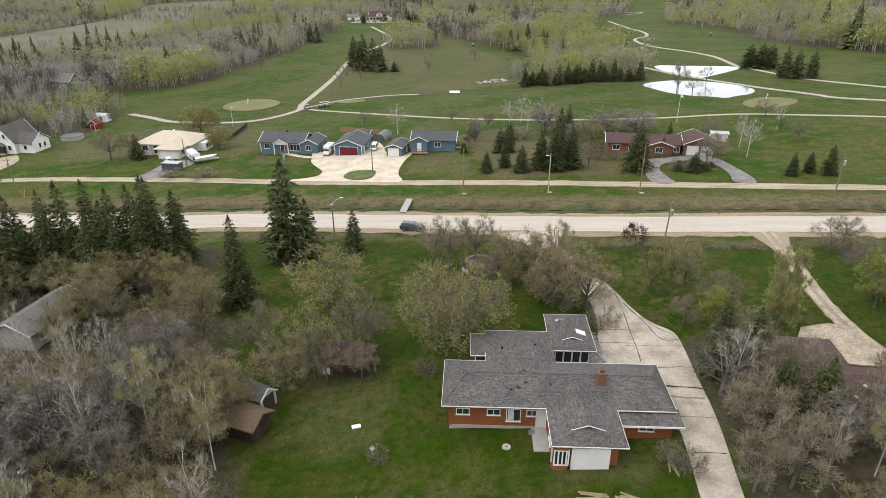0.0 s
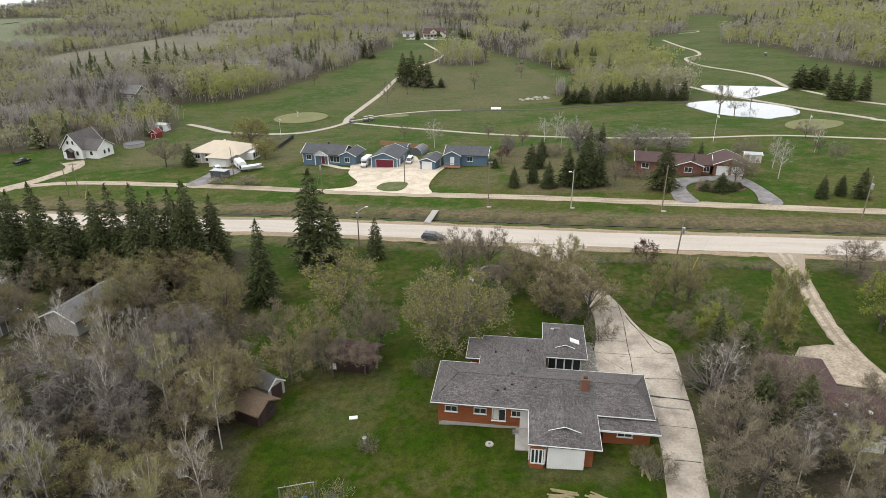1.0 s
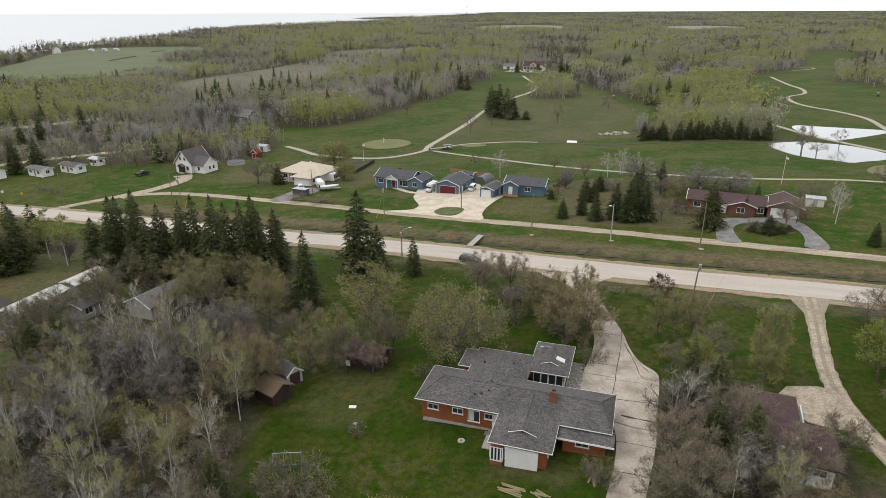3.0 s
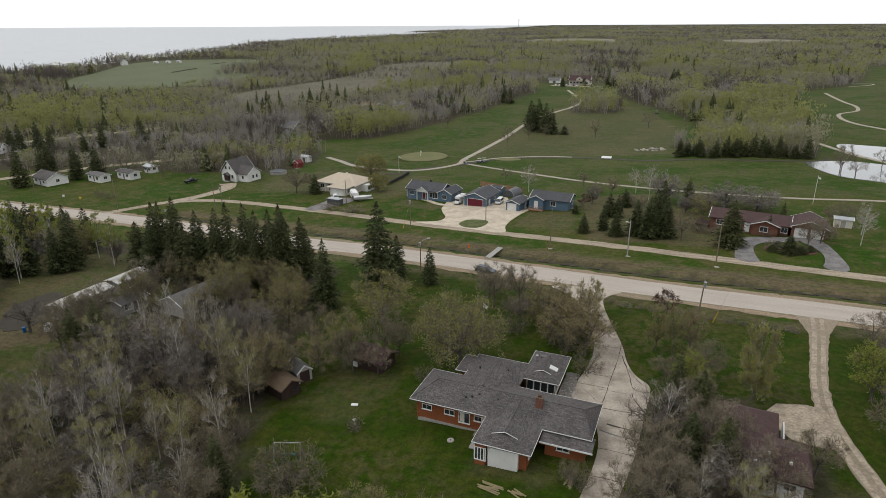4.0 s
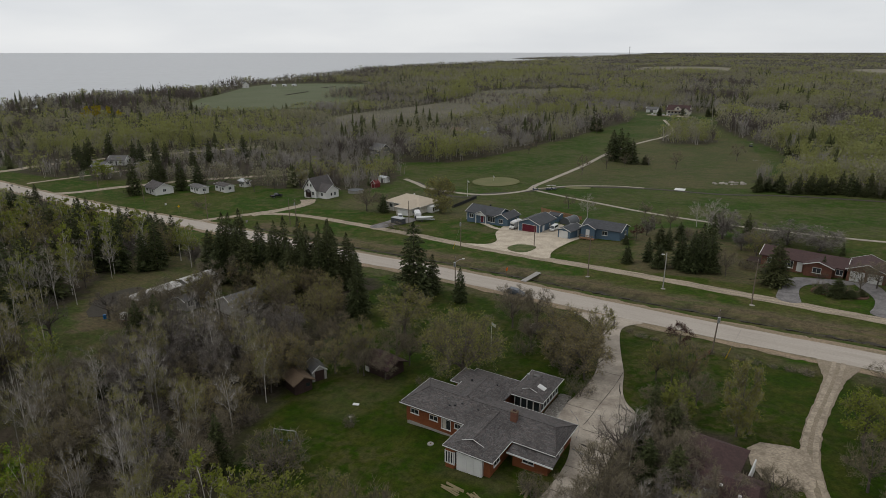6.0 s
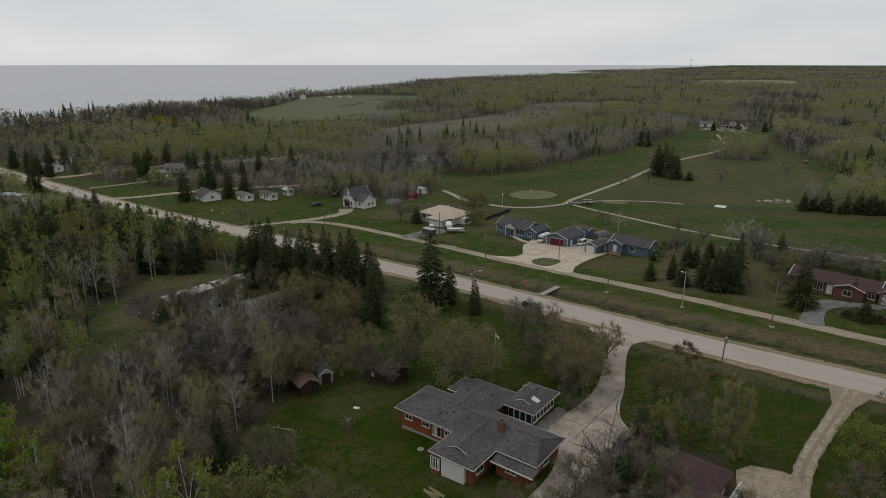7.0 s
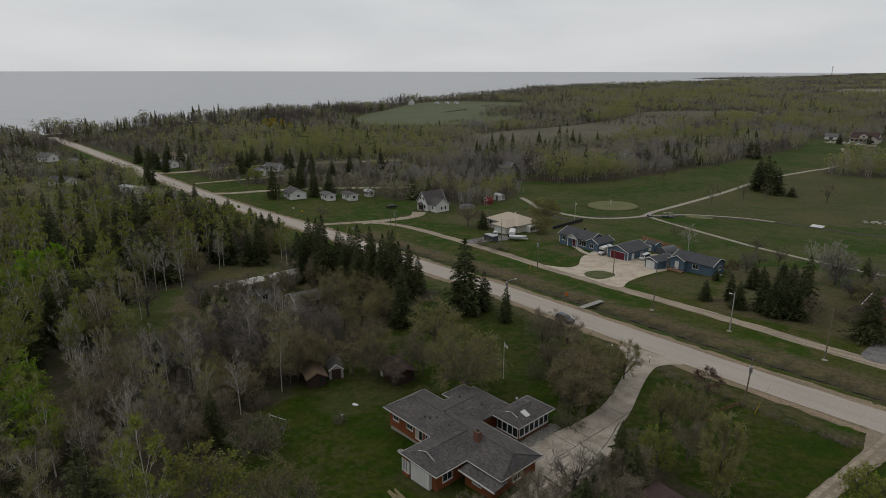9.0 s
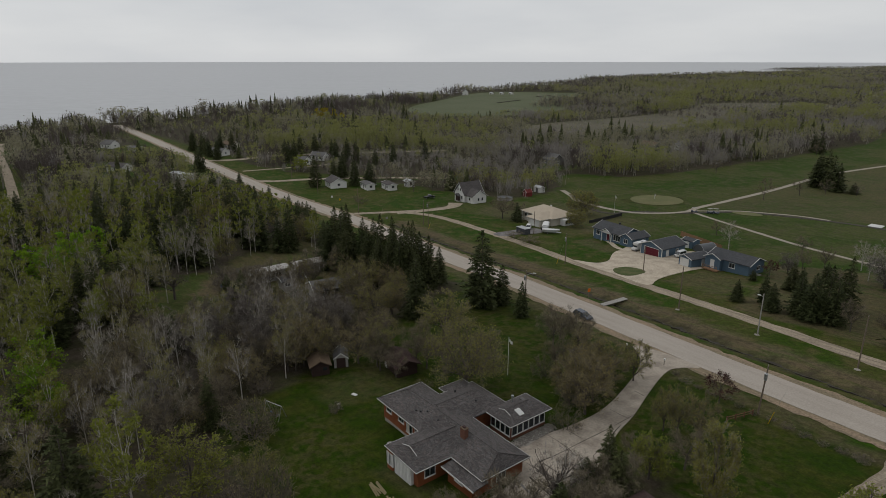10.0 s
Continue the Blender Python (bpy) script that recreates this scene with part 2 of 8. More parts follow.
# ---- lie of the land ----
def softplus(v, k):
    return k * np.logaddexp(0.0, v / k)


ROAD = [(-560, 212), (-470, 198), (-314, 170), (-190, 147), (-109, 134.5), (-47, 118.5), (-26, 113.7), (27, 97.8), (49, 91.8), (65, 87.6), (160, 61), (420, -12)]
SERVICE = [(-124, 139), (-119, 147), (-110, 156.5), (-92, 158.8), (-57, 149.6), (-26, 138.3), (-3.5, 131), (26, 121.9), (52, 112.6), (80, 102.7), (160, 75), (420, 2)]
DITCH_Y0 = 8.6


def road_offset(x, y, line=ROAD):
    """How far north of the road's middle a point lies."""
    xs = np.array([p[0] for p in line], float)
    ys = np.array([p[1] for p in line], float)
    return (y - np.interp(x, xs, ys)) * 0.965


SHORE = [(-3000, -560), (0, -600), (150, -615), (260, -610), (380, -630), (777, -745), (1250, -850), (1723, -965), (2300, -1000), (2900, -900), (3150, -790), (3300, -965), (3600, -985), (3800, -700), (5000, -300)]


def shore_x(y):
    return np.interp(y, [p[0] for p in SHORE], [p[1] for p in SHORE])


def land(x, y):
    """Height of the ground."""
    x, y = np.asarray(x, float), np.asarray(y, float)
    v = -45 + softplus(y - 116 + 45, 8.0)
    p = 0.4 + 0.053 * (x - 28) - 0.032 * v
    p = np.where(p < -5, -5 - 5 * (1 - np.exp(np.minimum(p + 5, 0) / 5)), p)
    p = np.where(p > 4, 4 + 5 * (1 - np.exp(-np.maximum(p - 4, 0) / 5)), p)
    d = road_offset(x, y)
    near = np.clip((x + 110) / 20, 0, 1)
    p = p - near * 0.75 * np.exp(-((d - DITCH_Y0) / 1.6) ** 2)
    r = np.hypot(x, y)
    s = np.clip((r - 1500) / 3300, 0, 1)
    p = p * (1 - s) - 9 * s + 40 * s * s
    out = np.clip((shore_x(y) - x) / 25, 0, 1)
    return p * (1 - out) + (-14.0 + 40 * s * s) * out


def ground(x, y):
    return float(land(x, y))


def inside(poly, x, y):
    """Which of the points lie in the polygon."""
    x, y = np.asarray(x, float), np.asarray(y, float)
    c = np.zeros(x.shape, bool)
    for (x0, y0), (x1, y1) in zip(poly, poly[1:] + poly[:1]):
        if y0 != y1:
            c ^= ((y0 > y) != (y1 > y)) & (x < (x1 - x0) * (y - y0) / (y1 - y0) + x0)
    return c


def line_distance(line, x, y):
    d = np.full(np.shape(x), 1e9)
    for (x0, y0), (x1, y1) in zip(line, line[1:]):
        dx, dy = x1 - x0, y1 - y0
        s = np.clip(((x - x0) * dx + (y - y0) * dy) / (dx * dx + dy * dy), 0, 1)
        d = np.minimum(d, np.hypot(x - x0 - s * dx, y - y0 - s * dy))
    return d


# open ground; all else on land is wood
CORRIDOR = [(-480, 186), (-320, 157), (-200, 135), (-105, 117), (-25, 102), (65, 79), (330, 5), (330, 200), (200, 235), (120, 255), (96, 232), (50, 262), (-90, 235), (-98, 205), (-125, 200), (-140, 197), (-152, 203), (-172, 192), (-200, 194), (-235, 178), (-480, 207)]
GOLF_WEST = [(-92, 225), (-100, 246), (-116, 262), (-114, 280), (-88, 288), (-71, 337), (-53, 413), (-43, 467), (-27, 549), (-40, 640), (48, 640), (38, 590), (40, 505), (55, 440), (69, 384), (76, 311), (62, 285), (50, 262), (52, 236)]
GOLF_EAST = [(96, 225), (105, 255), (113, 280), (117, 311), (129, 363), (144, 425), (159, 494), (178, 545), (225, 580), (262, 660), (330, 860), (390, 900), (345, 700), (275, 590), (250, 545), (209, 467), (213, 397), (199, 325), (201, 290), (215, 230), (330, 190)]
YARD = [(-19, 44), (-15, 34), (5, 30), (22, 30), (24, 38), (29, 60), (36, 61), (42, 58), (46, 45), (60, 45), (60, 82), (25, 98), (-28, 112), (-32, 96), (-22, 62)]
GLADE = [(-52, 52), (-60, 43), (-80, 47), (-94, 60), (-90, 74), (-62, 66)]
CLEARING = [(-58, 66), (-60, 95), (-75, 108), (-110, 104), (-95, 78), (-75, 58)]
FIELD = [(-440, 470), (-370, 520), (-345, 610), (-405, 740), (-515, 950), (-560, 1000), (-690, 950), (-690, 850), (-600, 690), (-540, 560)]
FIELD_STAND = [(-422, 655), (-300, 690), (-300, 765), (-435, 745)]
MARSH = [(-228, 400), (-188, 445), (-172, 560), (-172, 700), (-120, 840), (-110, 930), (-180, 1000), (-290, 900), (-255, 740), (-258, 600), (-292, 480)]
EAST_FIELDS = [(-190, 1850), (-215, 2350), (90, 2380), (60, 1830)]
STUBBLE = [(350, 1880), (560, 1850), (650, 2250), (400, 2290)]
NORTH_FAIRWAY = [(55, 600), (86, 613), (110, 505), (136, 405), (129, 352), (112, 372), (97, 430), (84, 530)]
HAMLET = [(-262, 193), (-262, 214), (-236, 212), (-232, 190)]
GROVE = [(6, 400), (2, 470), (14, 492), (35, 478), (38, 412), (25, 396)]
ASPENS = [(57, 243), (60, 275), (78, 300), (99, 270), (97, 240), (76, 240)]
OPEN = [HAMLET, CORRIDOR, GOLF_WEST, GOLF_EAST, YARD, CLEARING, GLADE, FIELD, EAST_FIELDS, STUBBLE, NORTH_FAIRWAY]
SIDE_STREET = [(-300, 168), (-289, 184), (-287, 205), (-268, 240), (-225, 300)]
CROSS_LANE = [(-217, 154), (-208, 163), (-201, 176), (-182, 200), (-150, 228)]
GARDEN_LANE = [(-248, 166), (-243, 180), (-236, 202), (-229, 226)]
# small yards cut into the woods round the cottages
YARDS = [(-325, 96, 15), (-288, 118, 15), (-330, 128, 13), (-391, 149, 15), (-362, 155, 12), (-241, 132, 13), (-307, 185, 9), (-334, 206, 9), (-430, 356, 22), (-133, 293, 12), (-105, 402, 11), (-125, 396, 11)]
WEST_LANE = [(-480, 106), (-415, 91), (-327, 76), (-240, 60)]


def is_open(x, y):
    o = np.zeros(np.shape(x), bool)
    for p in OPEN:
        o |= inside(p, x, y)
    for line, gap in ((SIDE_STREET, 5.0), (CROSS_LANE, 5.0), (GARDEN_LANE, 3.5), (WEST_LANE, 5.0)):
        o |= line_distance(line, x, y) < gap
    for cx, cy, r in YARDS:
        o |= np.hypot(x - cx, y - cy) < r
    return o & ~inside(GROVE, x, y) & ~inside(ASPENS, x, y) & ~inside(FIELD_STAND, x, y)


def build_ground():
    def axis(lo, mid0, mid1, hi, step):
        a = [mid0]
        while a[-1] < mid1:
            a.append(a[-1] + step)
        s, left = step, [mid0]
        while left[-1] > lo:
            s *= 1.09
            left.append(max(lo, left[-1] - s))
        s = step
        while a[-1] < hi:
            s *= 1.09
            a.append(min(hi, a[-1] + s))
        return np.array(left[:0:-1] + a)
    xs, ys = axis(-4900, -130, 130, 4900, 1.6), axis(-1200, 28, 270, 4900, 1.6)
    X, Y = np.meshgrid(xs, ys)
    Z = land(X, Y)
    me = bpy.data.meshes.new("ground")
    nx, ny = len(xs), len(ys)
    idx = np.arange(nx * ny).reshape(ny, nx)
    quads = np.stack([idx[:-1, :-1], idx[:-1, 1:], idx[1:, 1:], idx[1:, :-1]], -1).reshape(-1, 4)
    me.from_pydata(np.stack([X, Y, Z], -1).reshape(-1, 3).tolist(), [], quads.tolist())
    rng = np.random.default_rng(5)
    jx, jy = X + rng.normal(0, 0.6, X.shape), Y + rng.normal(0, 0.6, X.shape)
    wood = (~(is_open(jx, jy) | inside(MARSH, jx, jy))).astype(float)
    d = road_offset(jx, jy)
    # a strip along the ditch bottom takes the dark litter colour too
    wood = np.maximum(wood, 0.85 * ((np.abs(d - DITCH_Y0) < 1.0) & (jx > -100) & (jx < 200)))
    verge = ((d > 6.5) & (d < 17.5) & (jx > -100)).astype(float) * np.clip(1.7 * np.exp(-((d - 11.6) / 2.3) ** 2), 0, 1)
    rough = inside([(-30, 240), (-22, 330), (-8, 420), (10, 450), (44, 440), (58, 390), (62, 300), (48, 245), (10, 240)], jx, jy) * 0.38
    yards = 0.7 * inside([(16, 168), (20, 126), (54, 122), (48, 150), (34, 175)], jx, jy) + 0.5 * inside([(-37, 166), (-21, 158), (-21, 151), (-35, 157)], jx, jy)
    yards = yards + 0.5 * inside([(1, 137), (16, 133), (17, 152), (5, 153)], jx, jy) + 0.4 * inside([(-90, 175), (-40, 165), (-36, 200), (-70, 215), (-95, 200)], jx, jy)
    yards = yards + 0.6 * inside(CLEARING, jx, jy) + 0.3 * inside(GLADE, jx, jy) + 0.3 * inside([(9, 42.5), (18, 40), (18.5, 43), (10, 45)], jx, jy) + 0.22 * inside([(-16, 52), (-8, 46), (-4, 60), (-12, 66)], jx, jy)
    south = 0.55 * ((d < -5.5) & (d > -9) & (jx > -60))
    dry = np.maximum(np.maximum(np.maximum(verge, south), np.maximum(rough, yards)), inside(MARSH, jx, jy) * 0.9 + inside(EAST_FIELDS, jx, jy) * 1.0 + inside(STUBBLE, jx, jy) * 1.0 + inside(FIELD, jx, jy) * 0.45)
    lawn = (inside(YARD, jx, jy) | inside([(-62, 232), (-56, 254), (-44, 254), (-38, 240), (-44, 230), (-56, 229)], jx, jy)).astype(float)
    col = me.color_attributes.new("zones", "FLOAT_COLOR", "POINT")
    golf = ((jy > 172) & (jy < 640) & (jx > -125)).astype(float) * (1 - wood)
    col.data.foreach_set("color", np.stack([wood, dry, lawn, golf], -1).astype(np.float32).reshape(-1))
    for p in me.polygons:
        p.use_smooth = True
    ob = new("ground", me)
    tagged(ob, "grassy ground with lawns, dry verges and woodland litter", "ground", kind="structure")
    m = bpy.data.materials.new("grass_and_litter")
    m.use_nodes = True
    nodes, links = m.node_tree.nodes, m.node_tree.links
    b = nodes["Principled BSDF"]
    b.inputs["Roughness"].default_value = 0.95
    b.inputs["Specular IOR Level"].default_value = 0.1
    att = nodes.new("ShaderNodeVertexColor")
    att.layer_name = "zones"
    sep = nodes.new("ShaderNodeSeparateColor")
    links.new(att.outputs["Color"], sep.inputs["Color"])
    geo = nodes.new("ShaderNodeNewGeometry")

    def noise_node(scale, detail=4.0):
        n = nodes.new("ShaderNodeTexNoise")
        n.inputs["Scale"].default_value, n.inputs["Detail"].default_value = scale, detail
        links.new(geo.outputs["Position"], n.inputs["Vector"])
        return n.outputs["Fac"]

    def ranged(v, a, c, lo=0.0, hi=1.0):
        n = nodes.new("ShaderNodeMapRange")
        for k, q in zip(("From Min", "From Max", "To Min", "To Max"), (a, c, lo, hi)):
            n.inputs[k].default_value = q
        links.new(v, n.inputs["Value"])
        return n.outputs["Result"]

    def blend(f, a, c):
        n = nodes.new("ShaderNodeMix")
        n.data_type = "RGBA"
        links.new(f, n.inputs["Factor"])
        for s, q in (("A", a), ("B", c)):
            if isinstance(q, tuple):
                n.inputs[s].default_value = (*q, 1)
            else:
                links.new(q, n.inputs[s])
        return n.outputs["Result"]

    def product(a, c):
        n = nodes.new("ShaderNodeMath")
        n.operation = "MULTIPLY"
        n.use_clamp = True
        links.new(a, n.inputs[0])
        links.new(c, n.inputs[1])
        return n.outputs["Value"]
    patch, mid, fine, tiny = noise_node(0.045, 5.0), noise_node(0.30, 6.0), noise_node(1.3, 5.0), noise_node(5.0, 4.0)
    blades = noise_node(0.75, 8.0)
    lie = nodes.new("ShaderNodeMapping")
    lie.vector_type = "TEXTURE"
    lie.inputs["Rotation"].default_value = (0, 0, radians(-15.5))
    lie.inputs["Scale"].default_value = (9.0, 1.0, 1.0)
    links.new(geo.outputs["Position"], lie.inputs["Vector"])
    mown = nodes.new("ShaderNodeTexNoise")
    mown.inputs["Scale"].default_value, mown.inputs["Detail"].default_value = 0.8, 6.0
    links.new(lie.outputs["Vector"], mown.inputs["Vector"])
    mown = mown.outputs["Fac"]
    grass = blend(ranged(patch, 0.42, 0.58), (0.026, 0.053, 0.007), (0.050, 0.060, 0.016))
    grass = blend(ranged(mid, 0.47, 0.66, 0, 0.75), grass, (0.085, 0.073, 0.034))
    grass = blend(ranged(blades, 0.55, 0.7, 0, 0.6), grass, (0.028, 0.048, 0.008))
    fairway = blend(ranged(patch, 0.42, 0.58), (0.030, 0.055, 0.009), (0.059, 0.068, 0.023))
    fairway = blend(ranged(mid, 0.46, 0.62, 0, 0.6), fairway, (0.077, 0.070, 0.039))
    fairway = blend(ranged(mown, 0.52, 0.62, 0, 0.45), fairway, (0.030, 0.048, 0.012))
    lawn_c = blend(ranged(mid, 0.42, 0.62), (0.021, 0.038, 0.005), (0.037, 0.044, 0.010))
    lawn_c = blend(product(ranged(patch, 0.42, 0.58), ranged(blades, 0.45, 0.65, 0, 0.8)), lawn_c, (0.080, 0.068, 0.033))
    lawn_c = blend(ranged(blades, 0.54, 0.68, 0, 0.5), lawn_c, (0.018, 0.030, 0.006))
    dry_c = blend(ranged(mown, 0.38, 0.62), (0.135, 0.106, 0.074), (0.082, 0.069, 0.042))
    wood_c = blend(ranged(mid, 0.38, 0.62), (0.058, 0.048, 0.036), (0.040, 0.040, 0.021))
    c = blend(att.outputs["Alpha"], grass, fairway)
    c = blend(sep.outputs["Blue"], c, lawn_c)
    c = blend(product(sep.outputs["Green"], ranged(mown, 0.36, 0.56, 0.35, 1.15)), c, dry_c)
    c = blend(sep.outputs["Red"], c, wood_c)
    hsv = nodes.new("ShaderNodeHueSaturation")
    links.new(product(ranged(fine, 0.3, 0.65, 0.62, 1.0), ranged(tiny, 0.3, 0.65, 0.6, 1.0)), hsv.inputs["Value"])
    hsv2 = nodes.new("ShaderNodeHueSaturation")
    hsv2.inputs["Value"].default_value, hsv2.inputs["Saturation"].default_value = 1.3, 1.14
    links.new(hsv.outputs["Color"], hsv2.inputs["Color"])
    links.new(c, hsv.inputs["Color"])
    links.new(hsv2.outputs["Color"], b.inputs["Base Color"])
    bump = nodes.new("ShaderNodeBump")
    bump.inputs["Strength"].default_value, bump.inputs["Distance"].default_value = 0.5, 0.25
    links.new(fine, bump.inputs["Height"])
    links.new(bump.outputs["Normal"], b.inputs["Normal"])
    me.materials.append(m)
    return ob


build_ground()


def build_lake():
    """The lake, west of the shore, rising with the far land so that it meets the horizon."""
    xs = np.concatenate([np.linspace(-4950, -1600, 40), np.linspace(-1550, -200, 40)])
    ys = np.concatenate([np.linspace(-1200, 4950, 90)])
    X, Y = np.meshgrid(xs, ys)
    r = np.hypot(X, Y)
    s = np.clip((r - 1500) / 3300, 0, 1)
    Z = -10.6 + 40 * s * s
    me = bpy.data.meshes.new("lake_water")
    idx = np.arange(X.size).reshape(X.shape)
    q = np.stack([idx[:-1, :-1], idx[:-1, 1:], idx[1:, 1:], idx[1:, :-1]], -1).reshape(-1, 4)
    me.from_pydata(np.stack([X, Y, Z], -1).reshape(-1, 3).tolist(), [], q.tolist())
    for p in me.polygons:
        p.use_smooth = True
    # ripple sheen is put into the colour as soft tone streaks
    m = material("lake_water", (0.285, 0.292, 0.305), 0.3, scale=0.04, fine=0.06, vary=0.09, bump=0.4, spec=0.5, second=(0.245, 0.252, 0.264), coords="Object", streak=35)
    m.node_tree.nodes["Principled BSDF"].inputs["IOR"].default_value = 1.33
    me.materials.append(m)
    tagged(new("lake_water", me), "wide grey lake under an overcast sky", "lake", kind="structure")


build_lake()


# ---- mesh helpers ----
def part(name, bm, mat, parent=None, label=""):
    """Links a bmesh, or (verts, faces), as one mesh object under a thing."""
    me = bpy.data.meshes.new(name)
    if isinstance(bm, tuple):
        me.from_pydata([tuple(v) for v in bm[0]], [], [tuple(f) for f in bm[1]])
    else:
        bm.to_mesh(me)
        bm.free()
    me.materials.append(mat)
    ob = new(name, me)
    if parent is not None:
        ob.parent = parent
    return tagged(ob, label)


def thing(name, x, y, yaw=0.0, label="", category="", group="", z=None, kind=""):
    """An Empty at a thing's base; yaw in degrees."""
    ob = new(name)
    ob.matrix_basis = pose(x, y, ground(x, y) if z is None else z, 0, 0, yaw)
    return tagged(ob, label, category, group, kind)


def box(bm, x0, x1, y0, y1, z0, z1, m=None):
    vs = [bm.verts.new((x, y, z)) for z in (z0, z1) for x, y in ((x0, y0), (x1, y0), (x1, y1), (x0, y1))]
    for f in ((3, 2, 1, 0), (4, 5, 6, 7), (0, 1, 5, 4), (1, 2, 6, 5), (2, 3, 7, 6), (3, 0, 4, 7)):
        bm.faces.new([vs[i] for i in f])
    if m is not None:
        bmesh.ops.transform(bm, matrix=m, verts=vs)
    return vs


def one_box(x0, x1, y0, y1, z0, z1, bevel=0.0, m=None):
    bm = bmesh.new()
    box(bm, x0, x1, y0, y1, z0, z1, m)
    if bevel:
        bmesh.ops.bevel(bm, geom=bm.edges[:], offset=bevel, segments=2, affect="EDGES")
    return bm


def rod(bm, p0, p1, r0, r1=None, n=8):
    """A tapered rod between two points."""
    p0, p1 = Vector(p0), Vector(p1)
    r1 = r0 if r1 is None else r1
    q = (p1 - p0).to_track_quat("Z", "Y").to_matrix()
    rings = []
    for p, r in ((p0, r0), (p1, r1)):
        rings.append([bm.verts.new(p + q @ Vector((r * math.cos(a), r * math.sin(a), 0))) for a in [2 * math.pi * i / n for i in range(n)]])
    for i in range(n):
        bm.faces.new((rings[0][i], rings[0][(i + 1) % n], rings[1][(i + 1) % n], rings[1][i]))
    bm.faces.new(rings[0][::-1])
    bm.faces.new(rings[1])
    return bm


def smooth_line(pts, step=2.0):
    """A smooth curve through the points, as an array of points about step apart."""
    p = np.array(pts, float)
    p = np.vstack([2 * p[0] - p[1], p, 2 * p[-1] - p[-2]])
    out = []
    for i in range(1, len(p) - 2):
        a, b, c, d = p[i - 1:i + 3]
        n = max(2, int(np.hypot(*(c - b)) / step))
        for k in range(n):
            t = k / n
            out.append(0.5 * (2 * b + (c - a) * t + (2 * a - 5 * b + 4 * c - d) * t * t + (3 * b - a - 3 * c + d) * t ** 3))
    out.append(p[-2])
    return np.array(out)


def ribbon(name, pts, width, mat, label, lift=0.08, step=2.0, ragged=0.0, seed=1, category="road", kind="structure", crown=0.0, thick=0.25):
    """A road or path laid on the land; width is a number or one for each point."""
    p = smooth_line(pts, step)
    w = np.full(len(p), width) if np.isscalar(width) else np.interp(np.linspace(0, 1, len(p)), np.linspace(0, 1, len(width)), width)
    rng = np.random.default_rng(seed)
    t = np.gradient(p, axis=0)
    t /= np.hypot(t[:, 0], t[:, 1])[:, None]
    nrm = np.stack([-t[:, 1], t[:, 0]], -1)
    rows = []
    fr = (-0.5, -0.25, 0.0, 0.25, 0.5)
    for f in fr:
        j = rng.normal(0, ragged, len(p)) if abs(f) == 0.5 and ragged else 0.0
        q = p + nrm * (w * f + j)[:, None]
        rows.append(np.column_stack([q, land(q[:, 0], q[:, 1]) + lift + crown * (1 - 4 * f * f)]))
    low = [r - (0, 0, thick) for r in (rows[0], rows[-1])]
    rows = [low[0]] + rows + [low[1]]
    n = len(p)
    verts = np.vstack(rows)
    faces = []
    for k in range(len(rows) - 1):
        for i in range(n - 1):
            faces.append((k * n + i, k * n + i + 1, (k + 1) * n + i + 1, (k + 1) * n + i))
    ob = part(name, (verts.tolist(), [f[::-1] for f in faces]), mat)
    return tagged(ob, label, category, kind=kind)


def patch(name, poly, mat, label, lift=0.06, category="paving", kind="structure", res=1.2, thick=0.2, closed=True, rounds=2):
    """A paved or bare area with a rounded outline, laid on the land in a fine mesh."""
    p = np.array(poly, float)
    for _ in range(rounds):
        q = np.roll(p, -1, 0)
        p = np.stack([0.75 * p + 0.25 * q, 0.25 * p + 0.75 * q], 1).reshape(-1, 2)
    bm = bmesh.new()
    vs = [bm.verts.new((x, y, 0)) for x, y in p]
    bmesh.ops.triangulate(bm, faces=[bm.faces.new(vs)])
    lo, hi = p.min(0), p.max(0)
    for ax in (0, 1):
        k = lo[ax] + res
        while k < hi[ax]:
            co = [0, 0, 0]
            no = [0, 0, 0]
            co[ax], no[ax] = k, 1
            bmesh.ops.bisect_plane(bm, geom=bm.verts[:] + bm.edges[:] + bm.faces[:], plane_co=co, plane_no=no)
            k += res
    rim = [e for e in bm.edges if e.is_boundary]
    ext = bmesh.ops.extrude_edge_only(bm, edges=rim)
    low = {v for v in ext["geom"] if isinstance(v, bmesh.types.BMVert)}
    for v in bm.verts:
        v.co.z = ground(v.co.x, v.co.y) + (lift - thick if v in low else lift)
    bmesh.ops.recalc_face_normals(bm, faces=bm.faces[:])
    if sum(f.normal.z for f in bm.faces) < 0:
        bmesh.ops.reverse_faces(bm, faces=bm.faces[:])
    return tagged(part(name, bm, mat), label, category, kind=kind)


# ---- roads, drives and paths ----
ribbon("road_shoulder", ROAD, 10.4, M_SHOULDER, "tan gravel shoulder along the highway", lift=0.05, ragged=0.25, seed=2)
ribbon("road", ROAD, 6.8, M_ASPHALT, "pale worn two-lane asphalt highway", lift=0.10, crown=0.06, ragged=0.06)
ribbon("service_road", SERVICE, 3.2, M_GRAVEL, "narrow pale gravel service road", lift=0.07, ragged=0.12, seed=3)
DITCH_LINE = [(x, float(np.interp(x, [p[0] for p in ROAD], [p[1] for p in ROAD])) + DITCH_Y0 / 0.965) for x in range(-100, 200, 6)]
ribbon("ditch_bed", DITCH_LINE, 0.35, M_CREEK, "dark bottom of the roadside ditch", lift=0.2, ragged=0.28, step=1.0, seed=9, category="ditch")
